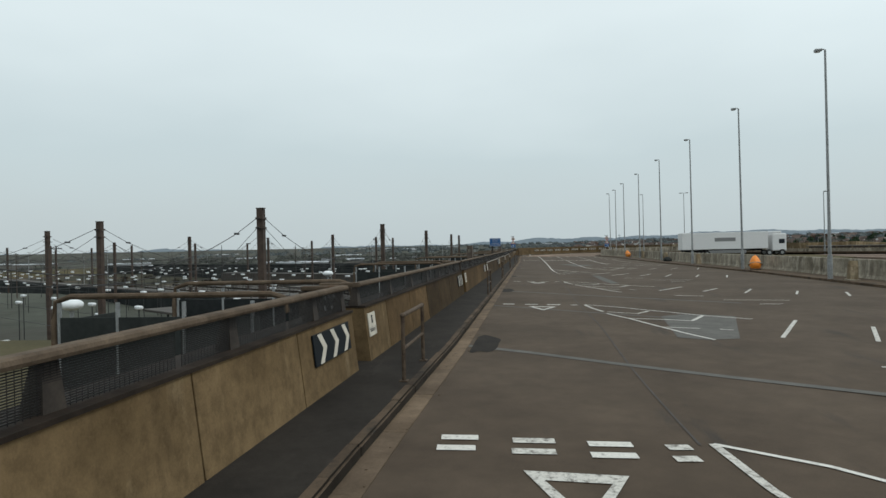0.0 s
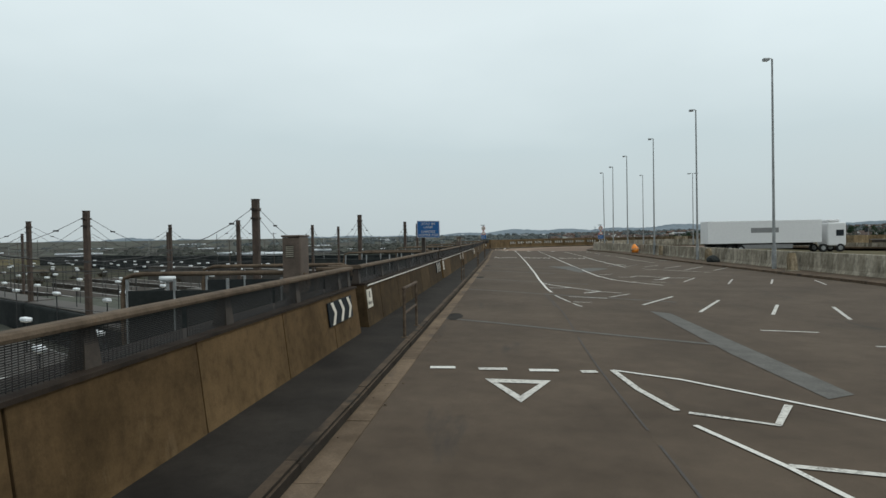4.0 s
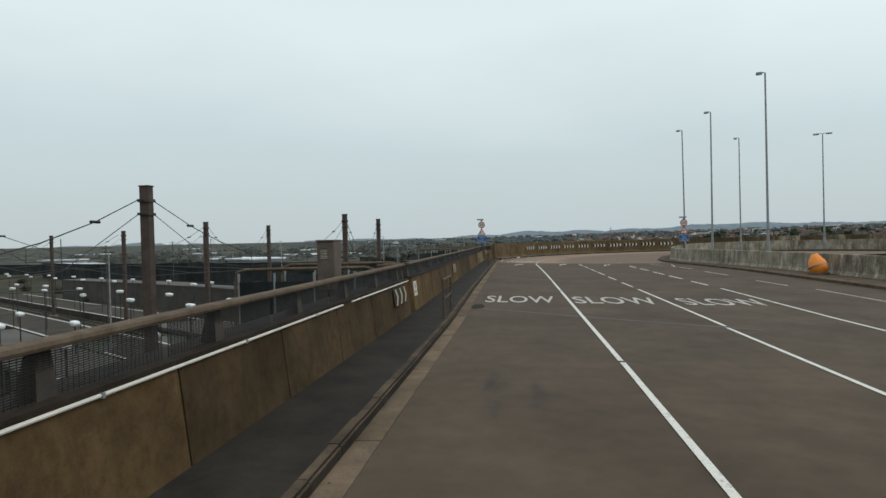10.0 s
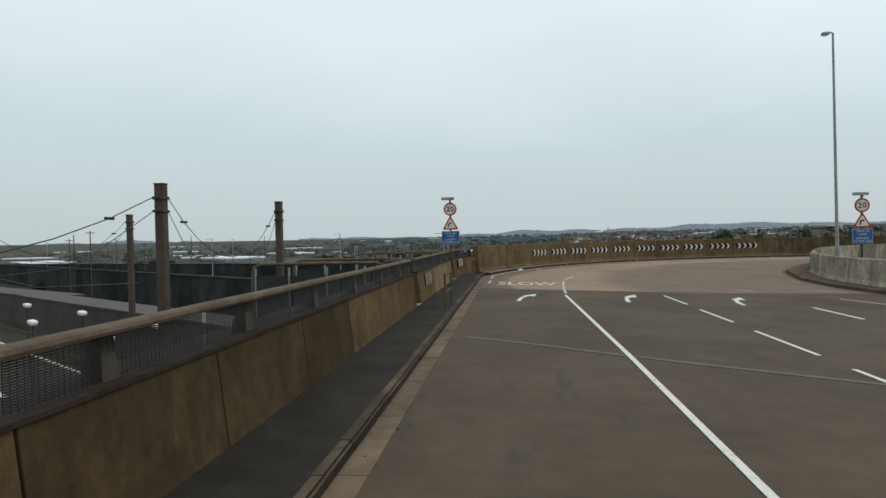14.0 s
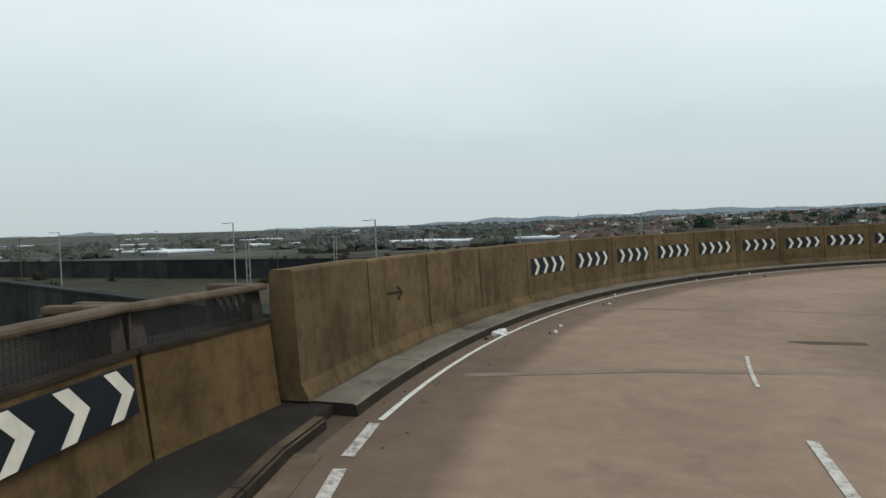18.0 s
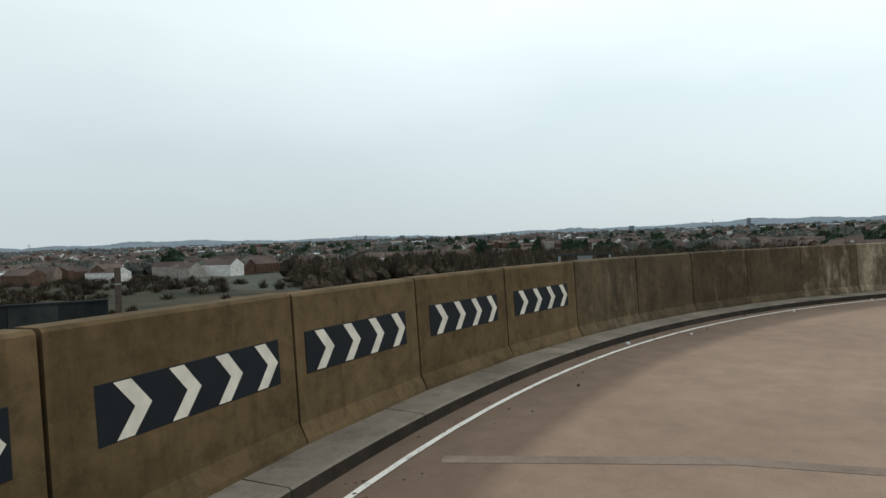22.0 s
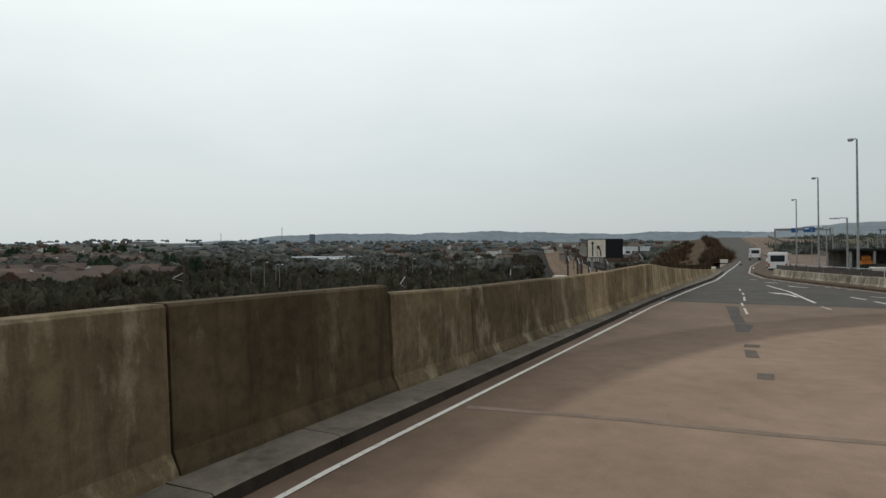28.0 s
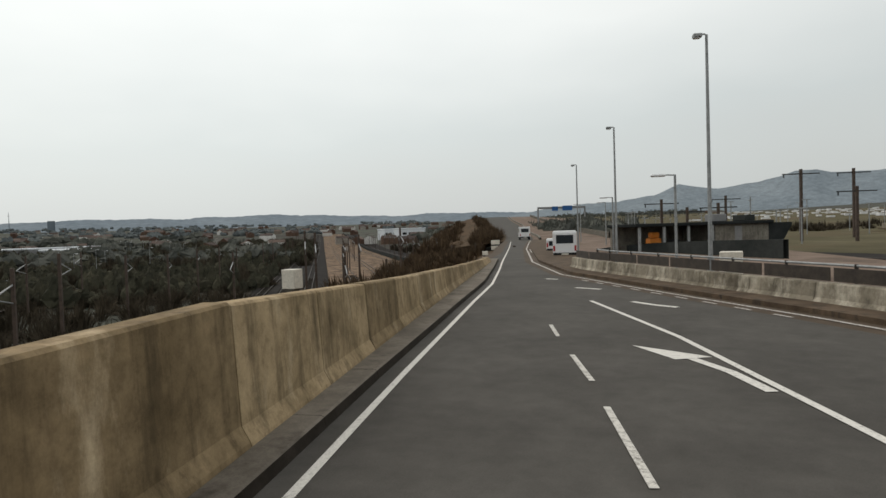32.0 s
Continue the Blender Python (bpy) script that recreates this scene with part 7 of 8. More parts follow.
for k in range(26):
    s = -60 + k * 22
    for off in (-15.5, 14.5, -36):
        if random.random() < 0.2:
            continue
        x = 118 + R143[0] * s - R143[1] * off
        y = 55 + R143[1] * s + R143[0] * off
        p = empty("catenary_mast", x, y, 0, 37, label="dark catenary post with a cantilever arm over the tracks", category="mast", group="cutting masts")
        top = random.uniform(-0.6, 1.2)
        part("column", boxes((-0.15, 0.15, -0.15, 0.15, -9.4, top)), M_MAST, p)
        sg = -1 if off > 0 else 1
        part("cantilever", tube(bmesh.new(), [(0, 0, top - 1.0), (0, sg * 3.2, top - 1.9)], 0.06, 6), M_GALV, p)
        part("stay", tube(bmesh.new(), [(0, 0, top - 2.4), (0, sg * 3.2, top - 1.9)], 0.05, 6), M_GALV, p)
for x, y, t in ((97.9, 63.1, 2.75), (93.9, 66.4, 2.5), (98.9, 51.4, 2.15), (93.3, 53.8, -0.9), (97.0, 44.3, 2.97), (110.7, 61.1, 0.5), (101.4, 91.8, 0.5), (77.1, 109.7, -0.6), (143.3, 102.4, 0.5), (167.6, 43.2, 0.56), (151.8, 61.7, 0.5)):
    p = empty("catenary_mast", x, y, 0, 37, label="dark steel catenary post rising beside the return barrier", category="mast", group="cutting masts")
    part("column", boxes((-0.12, 0.12, -0.12, 0.12, -9.4, t)), M_MAST, p)
    part("cantilever", tube(bmesh.new(), [(0, 0, t - 1.2), (0, 3.2, t - 2.0)], 0.06, 6), M_GALV, p)
    part("stay", tube(bmesh.new(), [(0, 0, t - 2.6), (0, 3.2, t - 2.0)], 0.05, 6), M_GALV, p)
for x, y, w, h, label in ((80.2, 41.5, 1.1, 1.3, "white equipment box on the bank past the barrier"), (71.9, 68.2, 0.5, 0.8, "small white marker box by the end of the barrier")):
    c = empty("bank_cabinet", label=label, category="cabinet", group="bank cabinets")
    part("body", bevelled(-w / 2, w / 2, -w / 3, w / 3, 0.0, h, 0.05, 2), M_SIGNW, c)
    part("band", boxes((-w / 2 - 0.01, w / 2 + 0.01, -w / 3 - 0.01, w / 3 + 0.01, h * 0.42, h * 0.55)), M_SIGNK, c, "black band")
    part("foot", boxes((-w / 4, w / 4, -w / 5, w / 5, -3.5, -0.003)), M_GREYWALL, c)
    c.matrix_basis = pose(x, y, -0.55, 0, 0, 25)
    placed.add(c)
tagged(part("relay_box", bevelled(95.0, 96.6, 67.2, 68.6, -3.2, -1.2, 0.05, 1), M_SIGNW), "white relay box on a stand by the tracks", "cabinet")
tagged(part("relay_stand", boxes((95.3, 96.3, 67.4, 68.4, -9.4, -3.2)), M_GREYWALL), "concrete stand under a white relay box", "plinth")

# motorway ribbons
for pts, w in (([(170, 62), (262, -26), (420, -160), (640, -350)], 11), ([(205, 45), (300, -40), (470, -190), (700, -390)], 11), ([(260, 60), (420, -70), (800, -390)], 12)):
    tagged(part("motorway", ribbon(pts, w, -8.6), M_ASPHALT2), "grey motorway carriageway among the trees", "road", kind="structure")
for k in range(40):
    s = random.random()
    x, y = 180 + 480 * s + random.uniform(-6, 26), 50 - 420 * s + random.uniform(-6, 16)
    c = empty("far_car", x, y, -8.55, -40, label="tiny pale car on the motorway", category="car", group="motorway cars")
    part("car_body", bevelled(-2.1, 2.1, -0.85, 0.85, 0.25, 0.95, 0.12, 1), M_VAN if k % 3 else M_SIGNBK, c)
    part("car_cabin", bevelled(-1.2, 1.0, -0.75, 0.75, 0.952, 1.45, 0.15, 1), M_GLASS, c)
for k in range(26):
    s = random.random()
    x, y = 150 + 420 * s + random.uniform(-20, 30), 75 - 380 * s + random.uniform(-10, 30)
    bent_lamp(x, y, random.uniform(-1.6, 0.6), random.uniform(0, 90), "thin motorway lamp among the trees")

# ---- trees ----
M_SCRUB = surface("bare_scrub_twigs", (0.034, 0.029, 0.021), (0.074, 0.060, 0.043), 0.05, 0.95, 2, 0, tint=0.4, island=True)


def wood(name, spots, mat, label, seed):
    """Many crowns with twiggy spikes, built as one far wood."""
    rnd = random.Random(seed)
    vs, fs = [], []
    for x, y, z, r, h in spots:
        for c in range(rnd.randint(3, 5)):
            bx, by = x + rnd.uniform(-r, r) * 0.7, y + rnd.uniform(-r, r) * 0.7
            br, bh = r * rnd.uniform(0.45, 0.8), h * rnd.uniform(0.6, 1.05)
            n = 6
            base = len(vs)
            for j in range(4):
                f = (0.12, 0.42, 0.72, 0.95)[j]
                rr = br * (0.75, 1.0, 0.8, 0.35)[j]
                for k in range(n):
                    a = 2 * math.pi * (k + 0.5 * (j % 2)) / n
                    q = rnd.uniform(0.6, 1.3)
                    vs.append((bx + rr * q * math.cos(a), by + rr * q * math.sin(a), z + bh * f * rnd.uniform(0.88, 1.12)))
            for j in range(3):
                for k in range(n):
                    p, q = base + j * n + k, base + j * n + (k + 1) % n
                    fs.append((p, q, q + n, p + n))
            fs.append(tuple(base + 3 * n + k for k in range(n)))
            for t in range(9):          # bare twig tufts breaking the outline
                a, g = rnd.uniform(0, 6.28), rnd.uniform(0.55, 1.0)
                px, py, pz = bx + br * 0.8 * math.cos(a) * g, by + br * 0.8 * math.sin(a) * g, z + bh * rnd.uniform(0.6, 0.95)
                i = len(vs)
                vs.extend(((px - 0.07 * br, py, pz), (px + 0.07 * br, py - 0.05 * br, pz), (px + br * 0.2 * math.cos(a), py + br * 0.2 * math.sin(a), pz + bh * rnd.uniform(0.15, 0.4))))
                fs.append((i, i + 1, i + 2))
    me = bpy.data.meshes.new(name)
    me.from_pydata(vs, [], fs)
    me.materials.append(mat)
    return tagged(part(name, me, mat), label, "trees", kind="stuff")


def thicket(name, spots, mat, label, seed, twigs=46, width=0.09):
    """Bare winter growth: sheaves of thin forking twigs rising from many stools."""
    rnd = random.Random(seed)
    vs, fs = [], []
    for x, y, z, r, h in spots:
        for t in range(twigs):
            a, q = rnd.uniform(0, 6.283), r * rnd.random() ** 0.5
            bx, by = x + 0.55 * q * math.cos(a), y + 0.55 * q * math.sin(a)
            tx, ty = x + q * 1.15 * math.cos(a) + rnd.uniform(-0.3, 0.3) * r, y + q * 1.15 * math.sin(a) + rnd.uniform(-0.3, 0.3) * r
            top = h * (1.05 - 0.55 * (q / r) ** 2) * rnd.uniform(0.55, 1.1)
            w = width * rnd.uniform(0.6, 1.5)
            c, s = math.cos(a + 1.57) * w, math.sin(a + 1.57) * w
            i = len(vs)
            mx, my, mz = (bx + tx) / 2, (by + ty) / 2, z + top * 0.55
            vs.extend(((bx - c, by - s, z - 0.2), (bx + c, by + s, z - 0.2), (mx + c * 1.6, my + s * 1.6, mz), (mx - c * 1.6, my - s * 1.6, mz), (tx, ty, z + top), (tx + rnd.uniform(-0.35, 0.35) * r, ty + rnd.uniform(-0.35, 0.35) * r, z + top * rnd.uniform(0.75, 0.95))))
            fs.extend(((i, i + 1, i + 2, i + 3), (i + 3, i + 2, i + 4), (i + 3, i + 2, i + 5)))
    me = bpy.data.meshes.new(name)
    me.from_pydata(vs, [], fs)
    me.materials.append(mat)
    return tagged(part(name, me, mat), label, "trees", kind="stuff")


def polar(b, r):
    return 20 + r * math.sin(radians(b)), 130 + r * math.cos(radians(b))


rnd = random.Random(7)
near = []
for k in range(1900):
    b, r = rnd.uniform(62, 139), rnd.uniform(0, 1) ** 0.7 * 420 + 190
    x, y = polar(b, r)
    d = (x - 118) * -R143[1] + (y - 55) * R143[0]
    if -62 < d < 2 or (20 < d < 70 and rnd.random() < 0.2):
        continue
    near.append((x, y, ground_z(x, y), rnd.uniform(2.2, 4.4), rnd.uniform(3.2, 6.6)))
thicket("bare_woods", near, M_SCRUB, "brown bare winter woods below the return road", 3, 80, 0.08)
mid, haze = [], []
for k in range(4200):
    b, r = rnd.uniform(-78, 150), 330 + 1800 * rnd.random() ** 1.3
    x, y = polar(b, r)
    g = noise.noise(Vector((x * 0.004, y * 0.004, 3)))
    d = (x - 118) * -R143[1] + (y - 55) * R143[0]
    if g < -0.16 or (x < -90 and r < 420) or (-72 < d < 6 and b > 90):
        continue
    (mid if r < 800 else haze).append((x, y, ground_z(x, y), rnd.uniform(4, 9), rnd.uniform(4.5, 8.5)))
low = []
for k in range(1500):
    b, r = rnd.uniform(-5, 66), 75 + 300 * rnd.random()
    x, y = polar(b, r)
    if noise.noise(Vector((x * 0.012, y * 0.012, 5))) < -0.1 or r < 110 or (5 < b < 34 and r < 190):
        continue
    low.append((x, y, ground_z(x, y), rnd.uniform(1.5, 3.4), rnd.uniform(1.6, 3.6)))
for k in range(900):
    b, r = rnd.uniform(66, 138), rnd.uniform(75, 200)
    x, y = polar(b, r)
    d = (x - 118) * -R143[1] + (y - 55) * R143[0]
    if -40 < d < 2:
        continue
    low.append((x, y, ground_z(x, y), rnd.uniform(1.6, 3.4), rnd.uniform(2.0, 4.6)))
copse = []
for k in range(600):
    b, r = rnd.uniform(21, 66), 105 + 150 * rnd.random()
    x, y = polar(b, r)
    if b < 34 and r < 175 + (b - 26) * 4:
        continue
    copse.append((x, y, ground_z(x, y), rnd.uniform(1.8, 4.2), rnd.uniform(4.0, 10.0)))
thicket("bare_copse", copse, M_SCRUB, "dark bare copse of tall winter trees below the bend", 17, 60, 0.05)
wood("copse_crowns", [(x, y, z, r * 0.95, h * 0.85) for x, y, z, r, h in copse], M_SCRUB, "dense twiggy crowns of a dark winter copse", 18)
thicket("low_scrub", low, M_SCRUB, "dense low brown scrub below the bend", 14, 70, 0.05)
shade = []
for k in range(2400):
    b, r = rnd.uniform(84, 140), 165 + 420 * rnd.random()
    x, y = polar(b, r)
    d = (x - 118) * -R143[1] + (y - 55) * R143[0]
    if -46 < d < 4 or (x - 62) * 0.888 + (y - 80) * 0.46 < 30:
        continue
    shade.append((x, y, ground_z(x, y), rnd.uniform(1.3, 2.6), rnd.uniform(2.6, 5.6)))
wood("cutting_woods", shade, surface("dark_mixed_woods", (0.030, 0.032, 0.023), (0.072, 0.068, 0.049), 0.08, 0.95, 3, 0, tint=0.5, island=True), "dark green-brown woods above the railway cutting", 51)
# The farthest woods carry the haze in their pale bluish base colour.
wood("distant_woods", haze, surface("hazy_distant_trees", (0.085, 0.10, 0.105), (0.13, 0.145, 0.146), 0.01, 0.95, 0.5, 0, tint=0.4, island=True), "haze-paled grey woods towards the skyline", 41)
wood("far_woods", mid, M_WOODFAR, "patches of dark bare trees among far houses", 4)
green = []
for k in range(330):
    b, r = rnd.uniform(15, 130), rnd.uniform(300, 1100)
    x, y = polar(b, r)
    if b < 108:
        green.append((x, y, ground_z(x, y), rnd.uniform(3, 6), rnd.uniform(6, 11)))
M_EVERGREEN = surface("evergreen_trees", (0.012, 0.022, 0.014), (0.03, 0.045, 0.025), 0.1, 0.95, 3, 0, tint=0.4, island=True)
wood("evergreen_trees", green, M_EVERGREEN, "dark evergreen trees between the houses", 5)
M_SCRUBR = surface("russet_twigs", (0.050, 0.036, 0.024), (0.110, 0.076, 0.048), 0.6, 0.95, 9, 0, tint=0.5, island=True)
scrub = []
for k in range(150):
    s, off = rnd.uniform(50, 190), rnd.uniform(2.6, 12)
    x, y = beyond(s, off + (s - 62) * 0.03)
    scrub.append((x, y, -0.7 - off * 0.16 + max(0.0, (s - 160) * 0.03), rnd.uniform(0.6, 1.5), rnd.uniform(0.7, 2.2)))
for k in range(260):
    i = rnd.randrange(len(rows_l) - 1)
    q, d = rnd.random(), rnd.choice((rnd.uniform(1.5, 6), rnd.uniform(13, 30)))
    (x, y, z), (x1, y1, z1) = rows_l[i], rows_l[i + 1]
    fallen = 0.9 if d < 9 else 3.0 + (d - 16) * 0.5 if d > 16 else 2.4
    scrub.append((x + (x1 - x) * q + 0.93 * d, y + (y1 - y) * q + 0.36 * d, z + (z1 - z) * q - fallen, rnd.uniform(1.2, 2.6), rnd.uniform(1.6, 4.2)))
waste = [(-300, 190), (-60, 150), (-8, 176), (60, 210), (110, 230), (60, 420), (-160, 440), (-330, 330)]
placed.add(tagged(part("yard_waste_ground", strips(slab(waste, -9.8, -9.44)), surface("rough_waste_ground", (0.026, 0.028, 0.020), (0.066, 0.061, 0.043), 0.06, 0.95, 2, 0.2, stains=((0.085, 0.066, 0.045), 0.03, (1, 0.5, 1), 0.52, 0.62))), "dark rough ground with brown patches beyond the yard", "ground", kind="structure"))
tufts = []
for k in range(420):
    b, r = rnd.uniform(-75, 30), rnd.uniform(60, 330)
    x, y = polar(b, r)
    if y > 190 and noise.noise(Vector((x * 0.02, y * 0.02, 9))) > -0.15:
        tufts.append((x, y, -9.45, rnd.uniform(1.0, 2.6), rnd.uniform(1.0, 2.8)))
thicket("waste_scrub", tufts, M_SCRUB, "patches of dark scrub on the rough ground beyond the yard", 77, 50, 0.06)
thicket("terminal_hedges", hedge, M_SCRUB, "low dark hedges across the terminal", 61, 60, 0.06)
thicket("scrub_bank", scrub, M_SCRUBR, "rusty brown scrub on the bank past the barrier", 6, 60, 0.04)
bank = bmesh.new()
sweep(bank, [beyond(40, 1.55), beyond(62, 1.55)] + [(x + 0.6, y + 0.3) for x, y in FAR_LEFT[1:]], [(0, -0.05), (1.0, -0.15), (4, -0.9), (10, -2.0), (24, -9.2), (25, -9.6), (0, -9.6)])
tagged(part("embankment", bank, M_RUST), "brown scrubby embankment beside the return road", "bank", kind="structure")
flank = []
for k in range(420):
    x, y = cutting(rnd.uniform(60, 420), rnd.uniform(47, 76))
    e = (x - 85.6) * 0.952 + (y - 22.2) * 0.306
    if e > 14:
        flank.append((x, y, bed_z(x, y), rnd.uniform(1.4, 2.8), rnd.uniform(2.2, 5.5)))
placed.add(thicket("siding_scrub", flank, M_SCRUB, "dark bare scrub beside the sidings", 71, 70, 0.06))
ridge_trees = []
for k in range(260):
    s = rnd.uniform(60, 420)
    x, y = 62 + 0.46 * s + rnd.uniform(-22, 2) - 26, 80 - 0.888 * s - rnd.uniform(0, 12)
    if s > 150:
        ridge_trees.append((x, y, -1.2, rnd.uniform(3, 5), rnd.uniform(4, 6.5)))
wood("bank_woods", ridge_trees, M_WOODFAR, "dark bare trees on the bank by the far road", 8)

# ---- town ----
def town(name, count, b0, b1, r0, r1, seed, label):
    rnd = random.Random(seed)
    vs, fs, mi = [], [], []
    for k in range(count):
        b, r = rnd.uniform(b0, b1), r0 + (r1 - r0) * rnd.random() ** 1.2
        x, y = polar(b, r)
        if noise.noise(Vector((x * 0.006, y * 0.006, 9))) < -0.12:
            continue
        z = ground_z(x, y)
        a = rnd.choice((0.3, 0.9, 1.9, 2.5)) + rnd.uniform(-0.1, 0.1)
        l, w, h, t = rnd.uniform(7, 15), rnd.uniform(6, 8), rnd.uniform(3.5, 5.2), rnd.uniform(1.8, 2.8)
        ca, sa = math.cos(a), math.sin(a)
        i = len(vs)
        for px, py, pz in ((-l, -w, 0), (l, -w, 0), (l, w, 0), (-l, w, 0), (-l, -w, h), (l, -w, h), (l, w, h), (-l, w, h), (-l, 0, h + t), (l, 0, h + t)):
            vs.append((x + (px * ca - py * sa) / 2, y + (px * sa + py * ca) / 2, z + pz - 0.3))
        for f, m in (((0, 1, 5, 4), 0), ((1, 2, 6, 9, 5), 0), ((2, 3, 7, 6), 0), ((3, 0, 4, 8, 7), 0)):
            fs.append(tuple(i + q for q in f))
            mi.append(m)
        j = len(vs)
        for q in (4, 5, 9, 8, 6, 7):
            vs.append(vs[i + q])
        fs.append((j, j + 1, j + 2, j + 3))
        fs.append((j + 3, j + 2, j + 4, j + 5))
        mi.extend((1, 1))
    me = bpy.data.meshes.new(name)
    me.from_pydata(vs, [], fs)
    me.materials.append(M_HOUSE)
    me.materials.append(M_TILE)
    for p, m in zip(me.polygons, mi):
        p.material_index = m
    return tagged(part(name, me, M_HOUSE), label, "houses", kind="stuff")


town("town_houses", 2300, 4, 106, 300, 1700, 21, "rows of small brick and white houses spread to the skyline")
town("town_houses", 380, 66, 103, 260, 560, 22, "estate of small gabled houses below the bend")
town("hillside_houses", 300, 118, 175, 500, 1500, 23, "scattered pale houses on the far slope")
for k in range(46):
    b, r = rnd.uniform(-60, 125), rnd.uniform(420, 1700)
    x, y = polar(b, r)
    l = rnd.uniform(20, 60)
    s = empty("warehouse", x, y, ground_z(x, y) - 0.3, rnd.uniform(0, 180), label="distant low white-roofed warehouse", category="building", group="warehouses")
    part("shed_wall", boxes((-l / 2, l / 2, -9, 9, 0, 5.0)), M_SIGNBK, s)
    part("shed_roof", bevelled(-l / 2 - 0.4, l / 2 + 0.4, -9.4, 9.4, 5.003, 6.2, 0.3, 1), M_SHED, s)
for x, y, l in ((-182, 628, 50), (-130, 586, 62), (-70, 539, 58), (-20, 499, 46), (-278, 620, 80), (-232, 660, 34), (-192, 512, 70), (40, 470, 40), (-330, 520, 60)):
    s = empty("warehouse", x, y, -9, -38, label="long low warehouse with a white roof beyond the yard", category="building", group="warehouses")
    part("shed_wall", boxes((-l / 2, l / 2, -14, 14, 0, 3.0)), M_SIGNBK, s)
    part("shed_roof", bevelled(-l / 2 - 0.5, l / 2 + 0.5, -14.5, 14.5, 3.003, 4.4, 0.3, 1), M_SHED, s)
for x, y, l, rz in ((345, -372, 24, 50), (385, -400, 17, 50)):
    s = empty("warehouse", x, y, -9, rz, label="large white industrial shed beyond the tracks", category="building", group="warehouses")
    part("shed_wall", boxes((-l / 2, l / 2, -10, 10, 0, 12.5)), M_SHED, s)
    part("shed_roof", bevelled(-l / 2 - 0.5, l / 2 + 0.5, -10.5, 10.5, 12.503, 13.6, 0.3, 1), M_SHED, s)
    for c in range(4):
        part("shed_window", boxes((-l / 2 + 1 + c * l / 4, -l / 2 - 1 + (c + 1) * l / 4, 10.003, 10.1, 7.5, 9.6)), M_DARKWALL, s)

# rows of parked vehicles and lights far across the terminal, south of the loop
cars = bmesh.new()
for k in range(260):
    x, y = rnd.uniform(-160, 90), -200 - 24 * rnd.randint(0, 10) + rnd.uniform(-3, 3)
    mm = pose(x, y, 0, 0, 0, rnd.choice((20, 110)))
    z = 0.8 + (-120 - y) * 0.03
    box(cars, -1.6, 1.6, -0.8, 0.8, z, z + rnd.uniform(0.6, 1.1), mm)
tagged(part("terminal_vehicles", cars, M_VAN), "hundreds of tiny parked white vehicles across the terminal", "vehicles", kind="stuff")
terrace = bmesh.new()
tv = [[terrace.verts.new((x, y, z)) for x in (-280, -120, 20, e)] for y, z, e in ((20, -0.97, 70), (-60, -0.45, 88), (-112, 0.6, 104), (-250, 4.7, 160), (-480, 11.6, 250))]
for a, b in zip(tv, tv[1:]):
    for k in range(3):
        terrace.faces.new((a[k], a[k + 1], b[k + 1], b[k]))
tagged(part("terminal_terrace", terrace, M_GRASS), "grassy slope and hardstanding rising to the far terminal", "ground", kind="structure")

# ---- skyline ----
def skyline(b):
    """Height of the far ridge in degrees, by bearing."""
    v = 0.55 + 0.12 * math.sin(b * 0.11) + 0.10 * math.sin(b * 0.37 + 1) + 0.05 * math.sin(b * 1.3)
    v += 0.10 * noise.noise(Vector((b * 0.35, 0, 0))) + 0.07 * noise.noise(Vector((b * 2.1, 4, 0))) + 0.05 * noise.noise(Vector((b * 6.0, 8, 0)))
    v += 1.05 * rise((b - 116) / 10)
    return v


def ridge(name, r, b0, b1, step, fn, mat, label, depth=500):
    bm = bmesh.new()
    rows = []
    b = b0
    while b <= b1 + 1e-6:
        x, y = math.sin(radians(b)), math.cos(radians(b))
        h = 2.2 + r * math.tan(radians(fn(b)))
        rows.append([bm.verts.new((20 + x * (r - depth), 130 + y * (r - depth), -12)), bm.verts.new((20 + x * (r - depth * 0.4), 130 + y * (r - depth * 0.4), h * 0.55)),
                     bm.verts.new((20 + x * r, 130 + y * r, h)), bm.verts.new((20 + x * (r + 300), 130 + y * (r + 300), -20))])
        b += step
    for p, q in zip(rows, rows[1:]):
        for k in range(3):
            bm.faces.new((p[k], q[k], q[k + 1], p[k + 1]))
    return tagged(part(name, bm, mat, smooth=True), label, "hills", kind="structure")


def south(b):
    """The steep chalk hills south of the terminal."""
    stops = ((150, 0.2), (158, 1.2), (162, 1.9), (167, 2.2), (170, 2.6), (172, 3.5), (174.8, 2.95), (178, 3.4), (180.6, 4.1), (182, 4.15), (183, 3.8), (187, 3.75), (200, 4.6), (225, 3.2), (262, 1.5))
    v = 0.2
    for (a, u), (c, w) in zip(stops, stops[1:]):
        if a <= b <= c:
            v = u + (w - u) * (b - a) / (c - a)
    return v + 0.10 * noise.noise(Vector((b * 0.8, 2, 0)))


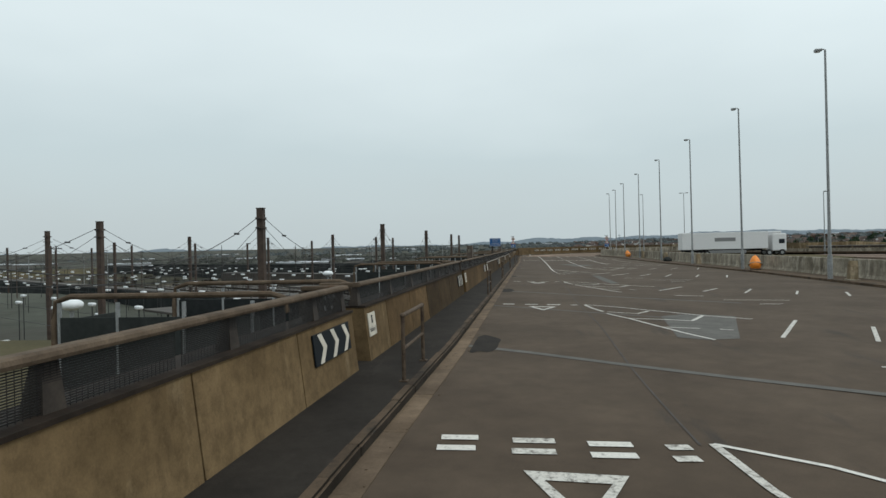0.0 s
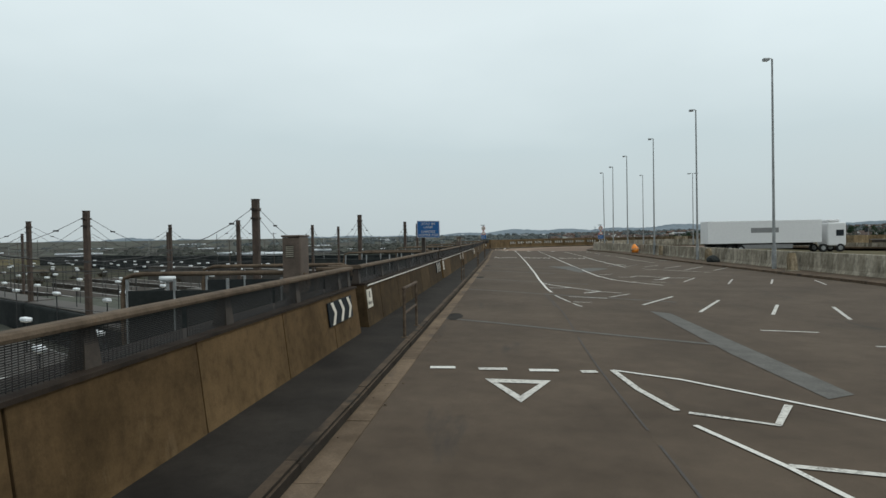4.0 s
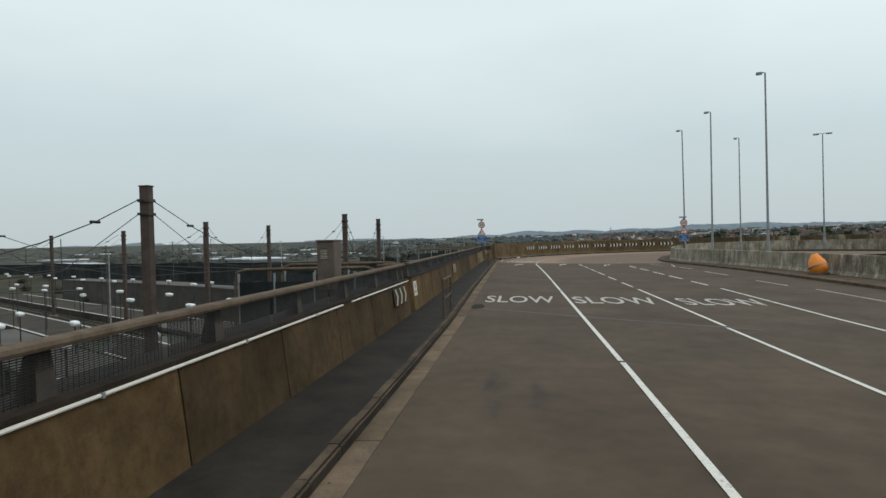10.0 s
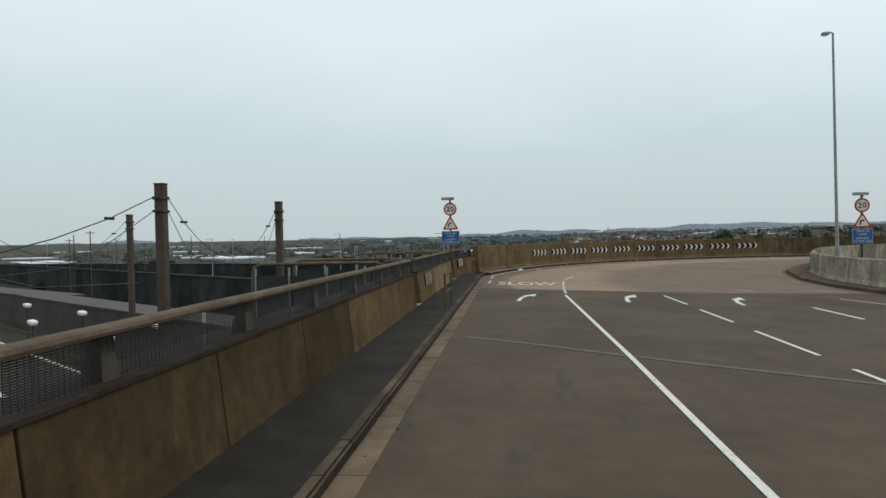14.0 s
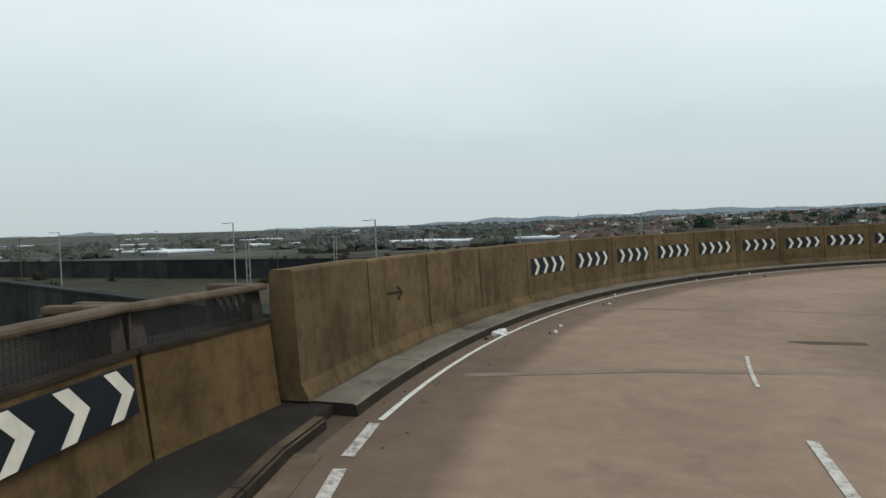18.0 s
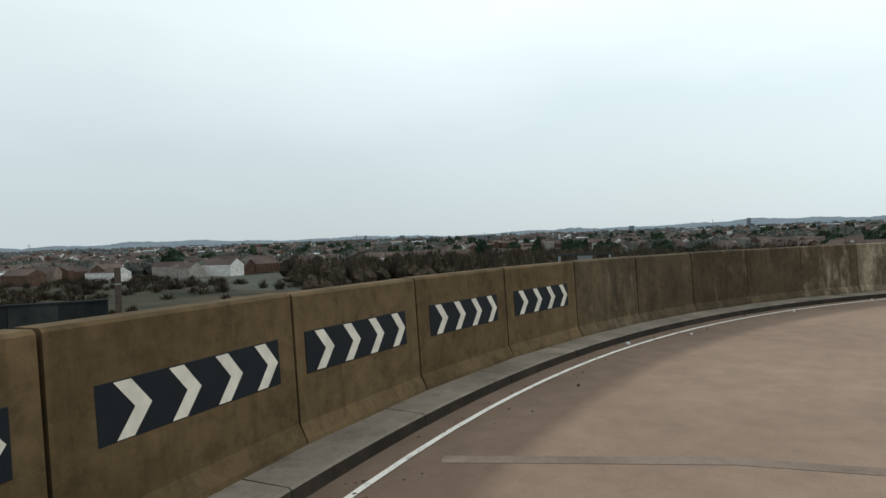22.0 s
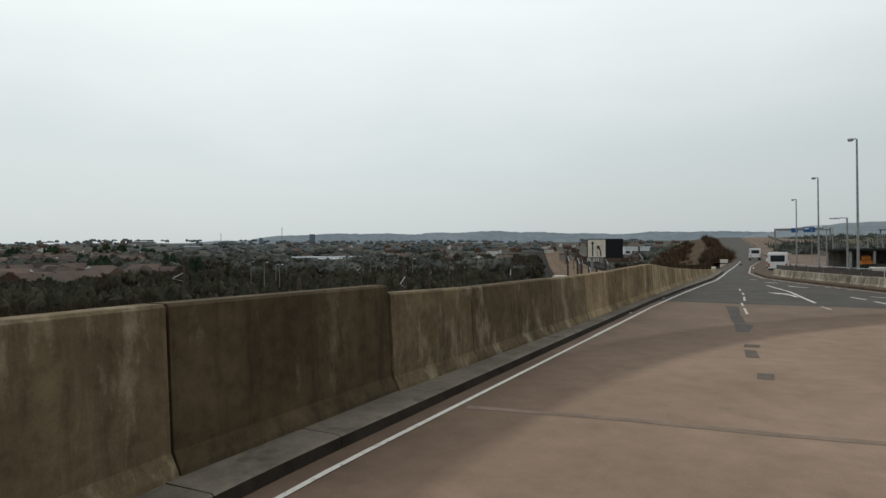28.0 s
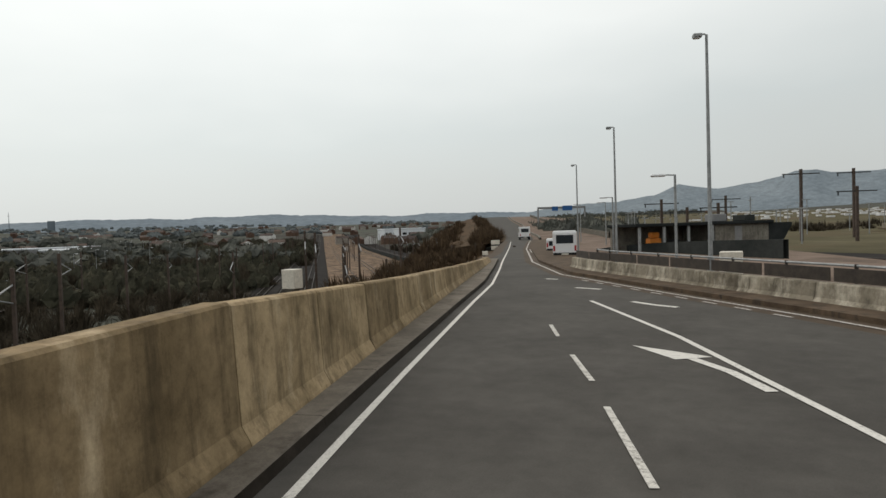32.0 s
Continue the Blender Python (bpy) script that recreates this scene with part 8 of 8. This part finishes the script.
dark_ridge = []
for k in range(700):
    b, r = rnd.uniform(150, 172), rnd.uniform(420, 900)
    x, y = polar(b, r)
    dark_ridge.append((x, y, (r - 420) * 0.035 * rise((b - 158) / 2.5) - 4, rnd.uniform(4, 8), rnd.uniform(6, 10)))
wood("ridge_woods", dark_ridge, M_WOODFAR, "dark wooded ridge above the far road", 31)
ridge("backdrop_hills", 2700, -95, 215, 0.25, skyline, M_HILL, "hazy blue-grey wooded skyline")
ridge("backdrop_downs", 2600, 155, 260, 0.5, south, M_HILL2, "steep bare chalk hills, hazed blue-grey, behind the terminal")
# Skyline pylons and tower blocks share the hills' haze-tinted colour.
for b, n in ((8.7, 24), (34, 20), (46, 22), (66, 26), (96, 40), (113, 40), (118, 44)):
    x, y = polar(b, 2250)
    z = 2.2 + 2250 * math.tan(radians(skyline(b))) - 12
    p = empty("pylon", x, y, z, 0, label="tiny pylon on the far skyline", category="pylon", group="pylons")
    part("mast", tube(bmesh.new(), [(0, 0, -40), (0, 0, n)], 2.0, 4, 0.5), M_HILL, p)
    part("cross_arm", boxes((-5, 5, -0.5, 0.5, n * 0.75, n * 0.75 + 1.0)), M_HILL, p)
for k in range(14):
    b = rnd.uniform(-70, 130)
    x, y = polar(b, 2230)
    z = 2.2 + 2230 * math.tan(radians(skyline(b))) - 12
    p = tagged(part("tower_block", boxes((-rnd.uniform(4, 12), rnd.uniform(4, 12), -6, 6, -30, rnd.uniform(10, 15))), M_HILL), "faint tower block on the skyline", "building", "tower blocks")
    p.matrix_basis = pose(x, y, z, 0, 0, -b)

# ---- setting out ----
# the yard, the terminal and the far land were laid out on their own grid: bring it onto the road's
def set_out(x, y, z):
    u, v = (x - 20) / 150, (y - 100) / 150
    w = max(0.0, min(1.0, (400 - math.hypot(x - 20, y - 100)) / 150))
    dx = -0.60 + 5.98 * v - 1.41 * v * v + 0.43 * u + 9.97 * u * v - 2.11 * u * u
    dy = -0.15 - 4.42 * v + 2.36 * v * v + 3.88 * u - 2.24 * u * v - 3.62 * u * u
    r, b = math.hypot(x - 20, y - 100), math.degrees(math.atan2(x - 20, y - 100))
    b = b + 360 if b < -100 else b
    turn = rise_by = 0.0
    stops = ((-100, -2.3, -0.34), (-45, -2.25, -0.34), (-15, -1.7, -0.13), (0, -1.0, 0.0), (30, 0.1, 0.24), (60, -0.1, 0.36), (90, 0.9, 0.46), (120, 2.2, 0.30), (150, 3.6, 0.15), (180, 4.85, -0.13), (262, 4.85, -0.13))
    for (a, t, e), (c, t1, e1) in zip(stops, stops[1:]):
        if a <= b <= c:
            turn, rise_by = t + (t1 - t) * (b - a) / (c - a), e + (e1 - e) * (b - a) / (c - a)
    b = radians(b + turn)
    q = 1 - w
    return (w * (x + dx) + q * (20 + r * math.sin(b)), w * (y + dy) + q * (100 + r * math.cos(b)), z + q * r * math.tan(radians(rise_by)))


FIXED = ("service_yard", "scrub_bank", "terminal_hedges")
for ob in list(bpy.data.objects):
    if ob in on_deck or ob in placed or ob.parent or ob.type in ("CAMERA", "LIGHT") or ob.name.startswith(FIXED):
        continue
    if ob.matrix_basis.translation.length > 0.5:
        m = ob.matrix_basis.copy()
        m.translation = set_out(*m.translation)
        ob.matrix_basis = m
    else:
        for o in [ob] + list(ob.children):
            if o.type == "MESH" and o.data.users == 1 and o.matrix_basis.translation.length < 0.01:
                for v in o.data.vertices:
                    v.co = set_out(*v.co)

# the straight deck falls gently towards its inner side
def fall(x, y):
    x0 = x if x < 8 else 8 + 0.3 * (x - 8)
    return -0.026 * x0 * (0.5 - 0.5 * math.tanh((y - 139) / 4)) * (0.5 - 0.5 * math.tanh((x - 24) / 3))


def lower(ob):
    """Sets a thing, or each of its parts laid out in the plan, on the falling deck."""
    if ob.matrix_basis.translation.length > 0.5 and not (ob.type == "MESH" and ob.data.users == 1 and not ob.parent):
        m = ob.matrix_basis.copy()
        m.translation.z += fall(m.translation.x, m.translation.y)
        ob.matrix_basis = m
        return
    if ob.type == "MESH":
        if ob.data.users > 1:
            return
        for v in ob.data.vertices:
            w = ob.matrix_basis @ v.co
            v.co.z += fall(w.x, w.y)
        if ob.matrix_basis.translation.length > 0.5:
            return
    for o in ob.children:
        lower(o)


for ob in on_deck:
    if not ob.parent and ob.type not in ("CAMERA", "LIGHT"):
        lower(ob)
